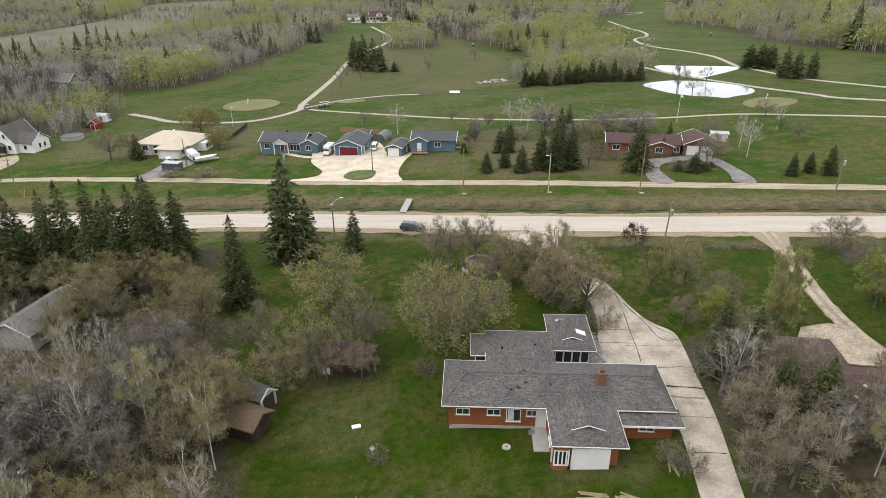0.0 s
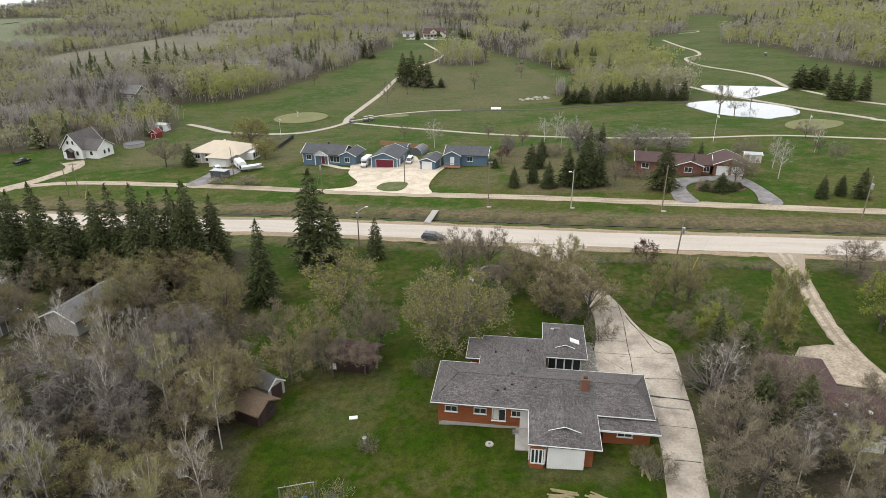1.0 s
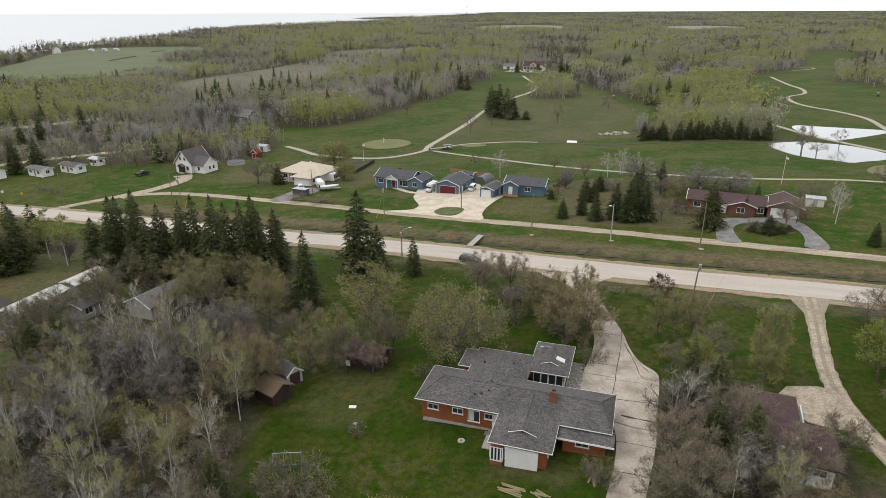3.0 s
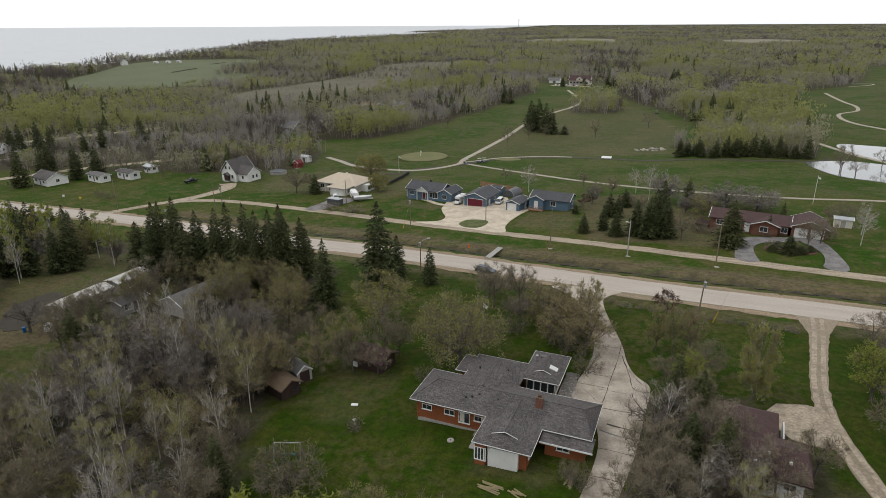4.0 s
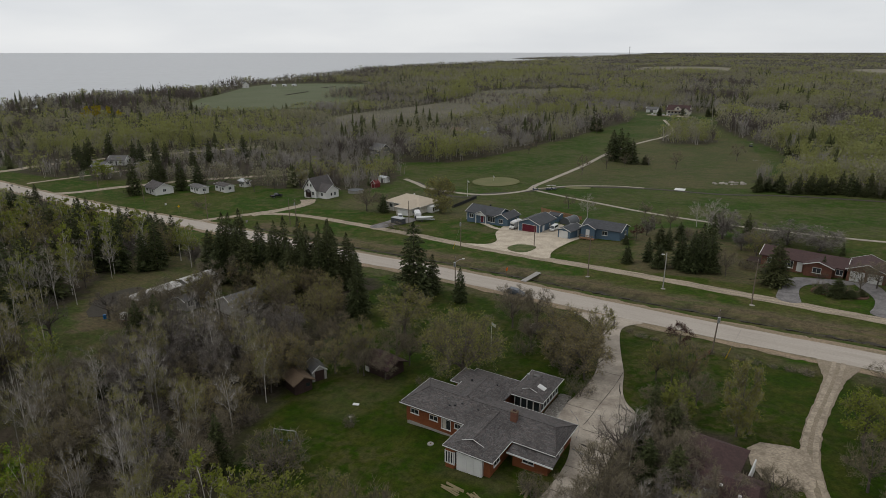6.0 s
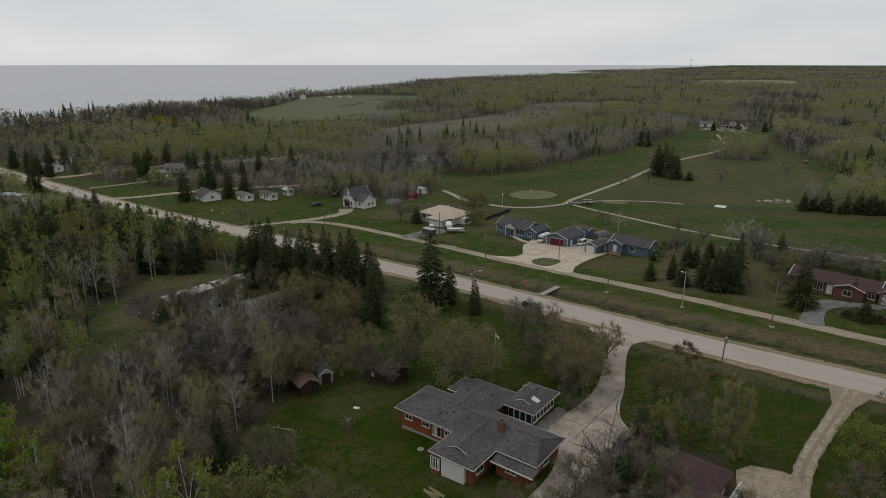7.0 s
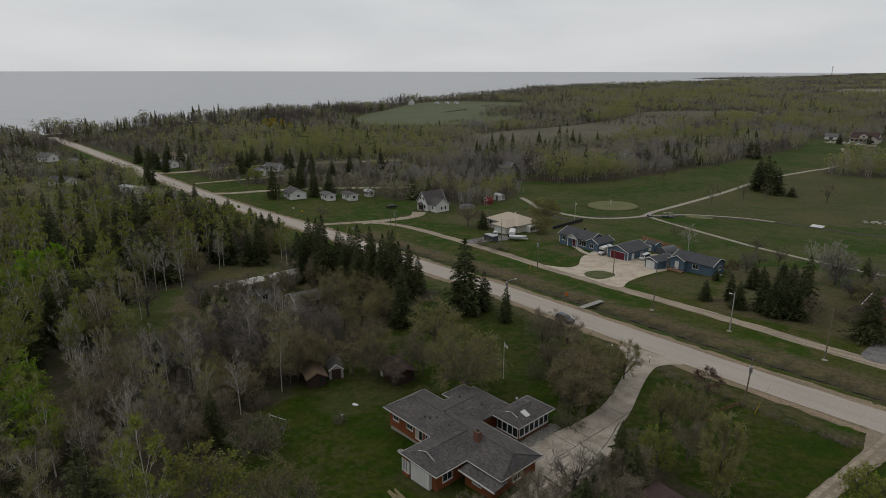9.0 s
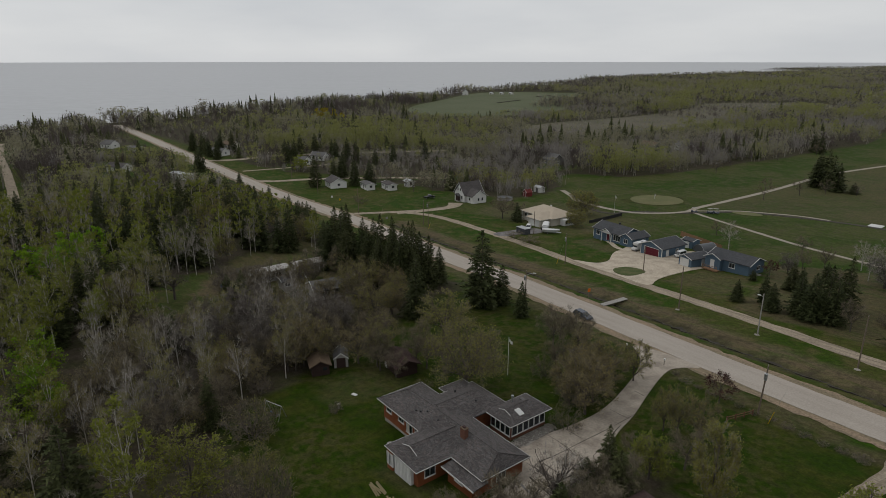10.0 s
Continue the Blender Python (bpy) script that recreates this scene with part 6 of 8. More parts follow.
    broad("aspen", "aspen", "tall aspen with pale trunk and spring-green crown", "aspens", ((15, 5.5), (14, 5)), M_BIRCH, M_TWIG_PALE, M_GREEN, twigs=700, leaves=2600, leaf=0.17, up=1.0, fork=0.3, trunk_r=0.15, limbs=13, subs=5, leader=0.85, limb_r=0.22)
    broad("lime", "lime_green_tree", "young tree in vivid lime-green leaf", "leafing trees", ((12, 6), (11, 6)), M_BARK, M_TWIG, M_LIME, twigs=900, leaves=3600, leaf=0.2, limbs=13, fork=0.15, up=1.0)
    broad("willow", "willow", "round willow in full yellow leaf", "willows", ((10, 15),), M_BARK, M_TWIG, M_YELLOW, twigs=700, leaves=1500, leaf=0.5, fork=0.1)
    broad("round", "round_tree", "round bushy tree in dull yellow-green bud", "round trees", ((9, 10),), M_BARK, M_TWIG, M_BUD, twigs=3500, leaves=9500, leaf=0.13, fork=0.04, limbs=18, subs=8, twig_len=0.7)
    broad("oak", "bare_oak", "large bare tree with dark limbs", "bare trees", ((9, 9),), M_BARK, M_BARK, twigs=1300, twig_len=0.7, trunk_r=0.36, twig_w=0.016, limbs=14, subs=8, fork=0.2)
    broad("bush", "grey_shrub", "low grey leafless shrub with thin stems", "shrubs", ((3, 4), (2.4, 3.5)), M_BARK, M_TWIG, M_BUD, twigs=1000, leaves=300, leaf=0.05, stems=5, trunk_r=0.1, fork=0.05, twig_len=0.4, limbs=10, twig_w=0.015)
    vs, thin = [], []
    for i, (h, w) in enumerate(((16, 7), (14, 5.5), (12, 4.6), (8, 4))):
        t, c = spruce(50 + i, h, w, levels=50 if h > 9 else 28, fine=2.0)
        vs.append((h, w, [("trunk", t, M_BARK), ("foliage", c, M_NEEDLE)]))
        t, c = spruce(50 + i, h, w, levels=34 if h > 9 else 22)
        thin.append((h, w, [("trunk", t, M_BARK), ("foliage", c, M_NEEDLE)]))
    tree_kind("spruce", "spruce_tree", "dark green pointed spruce with drooping boughs", "spruces", M_BARK, vs)
    tree_kind("spruce_far", "spruce_tree", "dark green pointed spruce with drooping boughs", "spruces", M_BARK, thin)
    vs = []
    for i, (h, w) in enumerate(((13, 6), (11, 5))):
        t, c, _ = broadleaf(700 + i, h, w, limbs=20, subs=7, twigs=3000, twig_len=0.8, fork=0.1, up=0.0, trunk_r=0.2, narrow=-0.5)
        vs.append((h, w, [("trunk", t, M_BARK), ("crown", c, M_TAM)]))
    tree_kind("tam", "grey_tree", "dense grey leafless tree in the thicket", "bare trees", M_BARK, vs)


setup_trees()

# spruces by the highway
for x, y, h, w in ((-19.7, 94.8, 16.5, 8.6), (-17.1, 98.4, 8.8, 4.4), (-24.8, 80.8, 13.4, 5.2), (-9.4, 94.9, 7.5, 3.4), (-70.3, 97.7, 15.5, 6.2), (-64.2, 94.5, 17.5, 6.2), (-55.7, 96.1, 14.8, 5.4),
                   (-52.8, 95.8, 15.9, 5.4), (-49.3, 96.5, 15.7, 5.4), (-44.4, 92.4, 15.3, 6.2), (-41.8, 93.2, 15.3, 6.0), (-38.6, 91.9, 16.6, 6.2), (-36.5, 96.0, 13.0, 5.2), (-37.8, 100.8, 9.1, 4.0), (-59.3, 90.4, 12.5, 7.0), (-47, 90, 12, 6.0), (-67.5, 91, 13, 6), (-61, 97, 14, 6), (-73.5, 94, 12, 6), (-41, 97.5, 13, 5.5), (-43.2, 89.6, 10.5, 5), (-46.2, 93.6, 13.2, 5), (-39.8, 90.2, 14, 5), (-50.8, 93.2, 11.5, 5), (-54.2, 92.8, 13, 5.5), (-57.6, 93.8, 11, 5), (-62.4, 91.2, 15.4, 5.6), (-65.8, 97.2, 10.5, 5), (-69.2, 94.4, 16.4, 5.5), (-40.2, 94.8, 16, 5)):
    plant("spruce", x, y, h, w * 0.98)
# spruces along the service road and among the houses
for x, y, h, w in ((18.7, 132.2, 4.9, 2.9), (26, 130.1, 6.1, 3.6), (23.2, 134.7, 6.2, 3.1), (29.3, 158, 5.1, 3.4), (30.5, 131.2, 8.5, 4.6), (33.2, 129.0, 9.8, 5.2), (36.8, 129.8, 9.2, 4.8), (34.8, 133.5, 10.5, 5.0), (36.8, 138.9, 11.5, 4.4), (45.5, 160, 8, 3.6), (24.9, 147.9, 6.2, 4.0), (49.4, 124.0, 10.4, 6.2),
                   (59.1, 133.1, 4.7, 1.6), (63.3, 139.4, 6.2, 2.2), (76, 111.9, 4.7, 2.6), (80.1, 112.7, 4.3, 2.4), (82.6, 110.4, 6.1, 3.2), (-68.4, 171.4, 6.8, 4.0), (16.2, 150, 2.8, 2.2), (27, 147, 6, 3)):
    plant("spruce", x, y, h, w)
# clumps on the golf course
for x, y, h, w in ((-13.9, 333, 14.9, 7.5), (-9.1, 326, 16.6, 7.7), (-4.5, 314.6, 15.3, 8.2), (-1, 309.8, 12.9, 7), (5.5, 308.2, 4.8, 4.6), (-11, 318, 14, 7), (143, 241, 9.2, 7.5), (146.5, 238.5, 9.6, 7.5), (150, 238, 9, 7), (140.5, 214.6, 10.8, 5.5), (143, 211.5, 10.3, 5.5), (147, 209, 10, 5.5), (30.3, 602, 9, 5), (34.7, 604, 9, 5), (38.5, 606, 9, 5), (-10.4, 593, 9, 5), (9, 603, 8, 5), (89, 614, 15, 8), (93, 617, 15, 8), (-41, 452, 12, 6), (-46, 456, 13, 6)):
    plant("spruce", x, y, h, w)
for i in range(26):
    s = i / 25
    r = random.Random(900 + i)
    plant("spruce", 51 + 42 * s + r.uniform(-1.5, 1.5), 238 - 6 * s + r.uniform(-1, 5), r.uniform(3.2, 8.6), r.uniform(2.8, 4.4))
# trees round the bungalow
plant("big", 2.9, 64.6, 10.3, 12.9)
for k, x, y, h, w in (("bare", 4.6, 85.2, 8.1, 6.8), ("ochre", 13.5, 81.2, 7.6, 6.8), ("ochre", 20.4, 69.5, 7.8, 7.5), ("maroon", 32.8, 84.4, 4.6, 4.2), ("bud", 30.2, 72.4, 6.4, 3.8), ("bud", 32.4, 71.4, 7.6, 4.2), ("ochre", 34.8, 72.5, 6.7, 4.2), ("bare", 35.8, 65.9, 5.3, 5.4),
                      ("poplar", 40.6, 60.8, 11.2, 4.6), ("bare", 60, 78.7, 4.2, 6.1), ("bare", 63, 80, 4.5, 5), ("green", 54.2, 62.6, 8, 6.2), ("bud", -12.6, 76, 9.4, 10.5), ("bud", -14.1, 62.5, 8.6, 6.3), ("bare", -22.5, 51.2, 6, 5), ("bare", -21.4, 57, 7, 6), ("ochre", -23, 55, 7, 6), ("bare", -6.5, 65.5, 6, 5), ("bare", -8.6, 65.2, 8, 6), ("bare", -11.8, 60.2, 6.5, 5), ("ochre", -16.5, 59.5, 7, 6), ("ochre", -21.8, 54.5, 7.5, 6.5), ("bare", -24.5, 50.5, 7, 6)):
    plant(k, x, y, h, w)
for k, x, y, h, w in (("bare", -19.9, 65.7, 7.5, 6.2), ("bud", -27.7, 72.2, 9.2, 6.8), ("bud", -44.3, 80.6, 7.7, 8.8), ("ochre", -22.8, 53, 9.5, 6.5), ("spruce", -56.4, 57.5, 9, 4.6), ("spruce", -53.2, 59, 10, 4.6), ("spruce", -50.8, 56.2, 8, 4), ("tam", -37.1, 52.7, 13.4, 6.6), ("tam", -32.2, 55.5, 11.6, 5.6), ("tam", -47, 55.8, 11.4, 6.2), ("bush", -9.6, 36.0, 5.2, 8.0), ("bush", -10.6, 36.6, 4.6, 6.4),
                      ("green", -1.9, 24.5, 9.6, 8.4), ("bush", 6.8, 27.6, 8.4, 7.0), ("bush", 8.0, 28.4, 7.0, 5.5), ("bud", 0.8, 30.6, 6.0, 5.4), ("oak", 28.2, 50.5, 7.2, 7.4), ("spruce", 31, 56.2, 8.8, 3.2), ("spruce", 29.7, 54.0, 5.2, 3.7), ("bare", 30.7, 64, 3.5, 4.1), ("bush", 20.6, 64.4, 3.4, 4.6)):
    plant(k, x, y, h, w)
for k, x, y, h, w in (("bare", 10, 78, 6, 5), ("bush", 8.2, 84, 2.5, 5), ("ochre", 16.5, 76, 6.5, 5), ("bare", 8.8, 86, 8, 6), ("ochre", 19.5, 73, 8, 6), ("bush", 17.5, 70.5, 3.5, 5), ("bush", 15, 84.5, 3, 5), ("bush", -1, 59.5, 2.2, 3), ("bush", -6.4, 47.2, 1.6, 2.2), ("bush", 20.2, 41.5, 2.8, 3.4), ("bush", 19.2, 43, 2.0, 2.4)):
    plant(k, x, y, h, w)
# trees in the gardens across the road and on the course
for k, x, y, h, w in (("bare", -53.8, 150.5, 2.2, 6), ("bare", -46, 148, 2.0, 7), ("round", -57.8, 196, 9, 12), ("round", -48.2, 176.5, 6.0, 7.4), ("bare", -75.6, 172.4, 8.1, 8.5), ("bare", -71, 176, 6, 6), ("birch", 1.2, 176.8, 8.6, 6.5), ("bare", 20.8, 295, 8.5, 8), ("bare", 47.7, 330, 9, 8),
                      ("bare", -18.2, 269.5, 9, 7), ("bare", -10.4, 290, 8, 6), ("bare", -3, 299.4, 7, 6), ("bare", 7.6, 303, 6, 5), ("bare", -8.2, 193.3, 5, 5), ("bare", 17.6, 185, 5, 4.5), ("maroon", 18.4, 154.5, 4.4, 3.6), ("tam", 20.5, 161, 7, 4), ("bare", 40.1, 127.4, 6.5, 4.5), ("bud", 47.1, 146, 6, 6), ("tam", 44, 151.7, 6.5, 4.5), ("tam", 39.8, 162, 10, 8), ("bare", 3.0, 89.8, 6.5, 7), ("birch", 36, 166, 9, 5), ("tam", 61.5, 155, 7.5, 10), ("tam", 55, 160, 7.5, 9), ("tam", 50.5, 156, 7, 8), ("tam", 46.5, 167, 6, 3.5), ("bush", 33, 158, 3.5, 5), ("bush", 30, 162, 3, 5)):
    plant(k, x, y, h, w)
for k, x, y, h, w in (("bare", -80.3, 307.5, 7.5, 8.4), ("birch", 78, 134.3, 7.7, 5.1), ("birch", 75, 126, 9, 5), ("birch", 94.4, 146, 8, 3.5), ("bare", 94.5, 144.6, 3.5, 3), ("bare", 92.8, 135, 5, 5), ("bare", 95.2, 201.4, 10, 6), ("bare", 98.4, 197.8, 6.5, 6), ("spruce", 59.8, 119.6, 4.2, 3.6), ("bush", 57.5, 122.5, 2.2, 3.4), ("bush", 63, 121.5, 1.8, 3.0), ("bush", 61.5, 123.5, 1.6, 3.0), ("spruce", 57.2, 121.2, 1.5, 2.4), ("spruce", 62.2, 119.8, 1.7, 2.6), ("spruce", 64.2, 121.2, 1.4, 2.2), ("spruce", 58.9, 124.3, 1.3, 2.2), ("bare", 64.2, 123, 6.5, 5.5), ("birch", 33, 175, 8.0, 6.0), ("birch", 37, 178.5, 9, 5), ("birch", 40.5, 166, 9.5, 7), ("bare", 97.5, 207, 9, 7), ("bare", 67.8, 127, 5.7, 6), ("bare", 26, 171, 6, 4),
                      ("bare", 22, 168, 5, 4), ("bare", 47, 150, 6, 6), ("bush", 80, 150, 4, 6)):
    plant(k, x, y, h, w)
for k, x, y, h, w in (("bare", -78.9, 309, 8, 9), ("bare", -63, 358, 7, 7), ("bare", -51.7, 403, 8, 8), ("bare", -41, 442, 8, 8), ("bare", 110, 300, 8, 7), ("bare", -60, 330, 7, 8), ("bare", 100, 160, 5, 6), ("bare", 112, 215, 6, 6), ("bare", 75, 145, 4, 4)):
    plant(k, x, y, h, w)


def scatter(poly, spacing, mix, seed, keep=None, hmin=0.8, hmax=1.2):
    """Trees of a mix of kinds over a polygon, a little irregular; mix: rows of kind, share, height."""
    rng = random.Random(seed)
    xs, ys = [p[0] for p in poly], [p[1] for p in poly]
    y = min(ys)
    while y < max(ys):
        x = min(xs)
        while x < max(xs):
            px, py = x + rng.uniform(-0.5, 0.5) * spacing, y + rng.uniform(-0.5, 0.5) * spacing
            r = rng.random() * sum(m[1] for m in mix)
            if bool(inside(poly, px, py)) and not bool(inside(GLADE, px, py)) and (keep is None or keep(px, py)):
                for k, share, h in mix:
                    r -= share
                    if r <= 0:
                        gap = -float(road_offset(px, py)) - 5
                        plant(k, px, py, min(h * rng.uniform(hmin, hmax), 3.5 + 0.42 * gap if px < -60 else 99), rng=rng)
                        break
            x += spacing
        y += spacing


# along the inside of the drive's bend and beside the house
scatter([(8, 76), (10, 86), (15, 87), (18, 80), (18.5, 71), (16.5, 67.5), (14, 72)], 5.2, (("ochre", 4, 5.5), ("bud", 2, 5.5), ("bush", 1.5, 3)), 41)
for k, x, y, h, w in (("ochre", 17.2, 72.5, 7.2, 7.5), ("ochre", 18.2, 78.5, 7, 7), ("bud", 20.6, 83, 6.5, 5), ("birch", 29.2, 50.6, 9, 5), ("bare", 26.9, 43.3, 7, 6), ("bare", 24.6, 38.5, 6, 5), ("spruce", 33.4, 54.4, 7.5, 4), ("spruce", 31.3, 46.5, 7, 3.6), ("spruce", 34.2, 44.6, 8, 4), ("green", 33.5, 61.5, 6, 4.5), ("bare", 43.6, 47, 5.5, 5), ("bare", 38.8, 42.6, 7, 6), ("tam", 35, 42, 8, 5), ("bare", 33.4, 48.5, 7.5, 6), ("bare", -13.2, 60.8, 6, 5), ("bare", -8.0, 60.2, 4.5, 4),
                      ("bare", -64.5, 71.8, 7.5, 7), ("bare", -63.5, 83, 8, 7), ("bud", -61.5, 78, 7, 6), ("bare", -61, 66, 8, 7), ("bare", -66.5, 66, 7, 6), ("ochre", -59, 88, 7, 6), ("oak", -73.3, 65, 7, 7), ("bare", -60.3, 58.7, 9, 7), ("bud", -44, 86, 7.5, 7), ("ochre", -38, 86, 7, 6), ("bud", -52, 88, 7, 6), ("bud", -34, 84, 7, 6), ("ochre", -30, 79, 7, 6), ("bud", -68, 97, 7, 5), ("bare", -63, 92, 7, 6)):
    plant(k, x, y, h, w)
# gardens of the cottages along the highway
for x, y, h, w in ((-181.6, 166.3, 15, 6.5), (-171, 181, 14, 6), (-205, 201, 13, 5.5), (-271, 229, 14, 6), (-280, 224, 13, 6), (-203, 221, 11, 5), (-213, 243, 12, 5), (-206, 262, 13, 5.5), (-166, 186, 12, 6), (-187, 181, 12, 5), (-192, 190, 13, 6), (-256, 198, 14, 6), (-260, 203, 13, 5), (-229, 222, 15, 6), (-226, 226, 13, 5), (-330, 196, 13, 6), (-322, 200, 14, 6), (-120, 123, 6, 3), (-129, 126, 6.5, 3), (-136, 127, 6, 3), (-147, 130, 6.5, 3), (-168, 134, 7, 3.2), (-205, 141, 8, 3.5), (-262, 150, 14, 6), (-270, 152, 13, 5), (-305, 181, 12, 5), (-311, 179, 11, 5), (-319, 181, 13, 5.5), (-327, 182, 12, 5), (-334, 186, 13, 5.5), (-345, 184, 13, 6), (-352, 188, 14, 6), (-296, 176, 9, 4.5), (-262, 208, 13, 5), (-236, 219, 14, 5.5), (-249, 226, 12, 5)):
    plant("spruce", x, y, h, w)
for k, x, y, h, w in (("bare", -164, 188, 8, 9), ("bare", -157, 192, 8, 9), ("bare", -139, 189, 8, 8), ("bare", -134, 196, 8, 8), ("bare", -169, 202, 8, 8), ("green", -223, 186, 8, 9), ("green", -229, 190, 8, 9), ("green", -215, 202, 7, 8), ("bud", -128, 206, 8, 7), ("bud", -122, 208, 8, 7), ("bare", -145, 202, 8, 8), ("bush", 47.5, 133.2, 2.4, 5), ("bush", 50.2, 132.2, 2.0, 4), ("bush", 44.6, 135, 2.2, 4), ("bush", 58.5, 131.6, 1.6, 3), ("bush", -136, 157, 2.5, 6), ("bush", -142, 160, 2.2, 5),
                      ("bare", -128, 216, 8, 8), ("bud", -118, 214, 8, 8), ("bare", -112, 212, 7, 7), ("bud", -104, 226, 8, 8), ("bare", -100, 236, 8, 8)):
    plant(k, x, y, h, w)
# thicket west of the lawn
scatter([(-20, 44), (-22, 61), (-30, 68), (-46, 68), (-54, 58), (-52, 32), (-34, 20), (-14, 20), (-15, 34)], 3.45, (("bare", 2.4, 7), ("tam", 2.4, 9), ("birch", 3.6, 10.5), ("ochre", 2.6, 6), ("birch_bud", 2.0, 9.5), ("bush", 1.4, 3.5), ("bud", 1.8, 6), ("spruce", 0.5, 7)), 21)
# trees between the cottages
scatter([(-24, 66), (-30, 92), (-50, 88), (-46, 70)], 6.0, (("bare", 3, 6.5), ("bud", 2, 7), ("ochre", 2, 6), ("bush", 2, 3)), 22)
scatter([(-54, 60), (-55, 96), (-64, 97), (-68, 62)], 6.5, (("bare", 3, 6.5), ("bud", 2, 6), ("tam", 1, 8), ("ochre", 1, 5), ("bush", 2, 3)), 31)
# bush between the drive and the brown house
scatter([(25.5, 30), (28.5, 52), (31.5, 60), (35.5, 59), (35, 44), (40, 40), (40, 28)], 3.2, (("bare", 4, 6.0), ("birch", 1.0, 8.5), ("birch_bud", 0.8, 8.5), ("ochre", 1.6, 5), ("tam", 1, 6), ("bush", 2.5, 3), ("spruce", 0.5, 6)), 23)
# east of the gravel track
scatter([(53, 40), (53, 60), (60, 74), (95, 66), (95, 30)], 6.0, (("bare", 3, 6), ("green", 1, 7), ("bush", 2, 3), ("spruce", 0.6, 7), ("bud", 1, 7)), 24)
# wood west of the clearing, up to the highway
scatter([(-62, 92), (-75, 102), (-100, 111), (-170, 124), (-190, 110), (-150, 60), (-100, 45), (-62, 25), (-56, 40), (-60, 60), (-78, 60), (-98, 80), (-90, 98)], 5.5, (("spruce", 6.0, 12), ("aspen", 5.0, 12.5), ("bare", 1.5, 8), ("birch", 2.0, 11), ("bud", 3.6, 9), ("tam", 1.0, 9)), 25)
scatter([(-56, 40), (-62, 25), (-34, 19), (-12, 18), (6, 20), (10, 8), (-60, 0), (-130, 10), (-200, 30), (-190, 110), (-150, 60), (-100, 45)], 5.9, (("spruce", 1.8, 12), ("aspen", 4.5, 13.5), ("bare", 1.2, 9), ("birch", 3, 12), ("bud", 2.5, 9), ("birch_bud", 1.8, 12)), 26)
for k, x, y, h, w in (("lime", -33, 17.5, 11, 6.5), ("lime", -46, 21, 11, 7), ("lime", -112, 44, 13, 8), ("lime", -117, 52, 12, 7), ("lime", -28, 14.5, 9, 6), ("lime", -104, 42, 13, 8), ("lime", -98, 46, 12, 7), ("lime", -101, 37, 12, 8), ("lime", -108, 34, 12, 8), ("birch_bud", -76, 49, 13, 6), ("birch_bud", -74, 52, 12, 5), ("aspen", -92, 50, 13, 6), ("birch", -99, 63, 14, 4), ("birch", -96, 64, 14, 4), ("birch", -93, 65, 13, 4),
                      ("birch", -90, 66, 14, 4), ("birch", -88, 69, 13, 4), ("oak", -75.3, 54.1, 9, 8)):
    plant(k, x, y, h, w)


# ---- woods in the distance ----
def merge(templates, pts, hs, ws, seed):
    """Many small trees joined in one mesh: picks a template (verts, triangles) for each point."""
    rng = np.random.default_rng(seed)
    verts, tris, base = [], [], 0
    pick = rng.integers(0, len(templates), len(pts))
    for i, (t, f) in enumerate(templates):
        sel = pick == i
        n = int(sel.sum())
        if not n:
            continue
        a = rng.random(n) * 6.283
        c, s = np.cos(a)[:, None], np.sin(a)[:, None]
        w, h = ws[sel][:, None], hs[sel][:, None]
        x = (t[None, :, 0] * c - t[None, :, 1] * s) * w + pts[sel][:, 0:1]
        y = (t[None, :, 0] * s + t[None, :, 1] * c) * w + pts[sel][:, 1:2]
        z = t[None, :, 2] * h + pts[sel][:, 2:3]
        verts.append(np.stack([x, y, z], -1).reshape(-1, 3))
        tris.append((f[None] + (np.arange(n) * len(t))[:, None, None]).reshape(-1, 3) + base)
        base += n * len(t)
    return np.vstack(verts), np.vstack(tris)


def stack(meshes):
    out_v, out_f, base = [], [], 0
    for v, f in meshes:
        out_v.append(v)
        out_f.append(f + base)
        base += len(v)
    return np.vstack(out_v), np.vstack(out_f)


def loose(v):
    """Separate triangles as (verts, triangles)."""
    v = np.asarray(v, float).reshape(-1, 3)
    return v, np.arange(len(v)).reshape(-1, 3)


def woods_object(name, vf, mat, label):
    v, f = vf
    me = bpy.data.meshes.new(name)
    me.vertices.add(len(v))
    me.vertices.foreach_set("co", v.astype(np.float32).reshape(-1))
    me.loops.add(len(f) * 3)
    me.loops.foreach_set("vertex_index", f.astype(np.int32).reshape(-1))
    me.polygons.add(len(f))
    me.polygons.foreach_set("loop_start", np.arange(0, len(f) * 3, 3, dtype=np.int32))
    me.polygons.foreach_set("use_smooth", np.ones(len(f), bool))
    me.update(calc_edges=True)
    me.materials.append(mat)
    tagged(new(name, me), label, "woods", kind="stuff")


def t_stem(seed, thick=0.016):
    """Three thin pale stems."""
    rng = np.random.default_rng(seed)
    t = []
    for _ in range(3):
        x, y = rng.uniform(-0.3, 0.3, 2)
        a = rng.random() * 3.14
        dx, dy = thick * math.cos(a), thick * math.sin(a)
        t.append([(x - dx, y - dy, 0), (x + dx, y + dy, 0), (x * 1.3, y * 1.3, rng.uniform(0.65, 0.97))])
    return np.array(t).reshape(-1, 3)


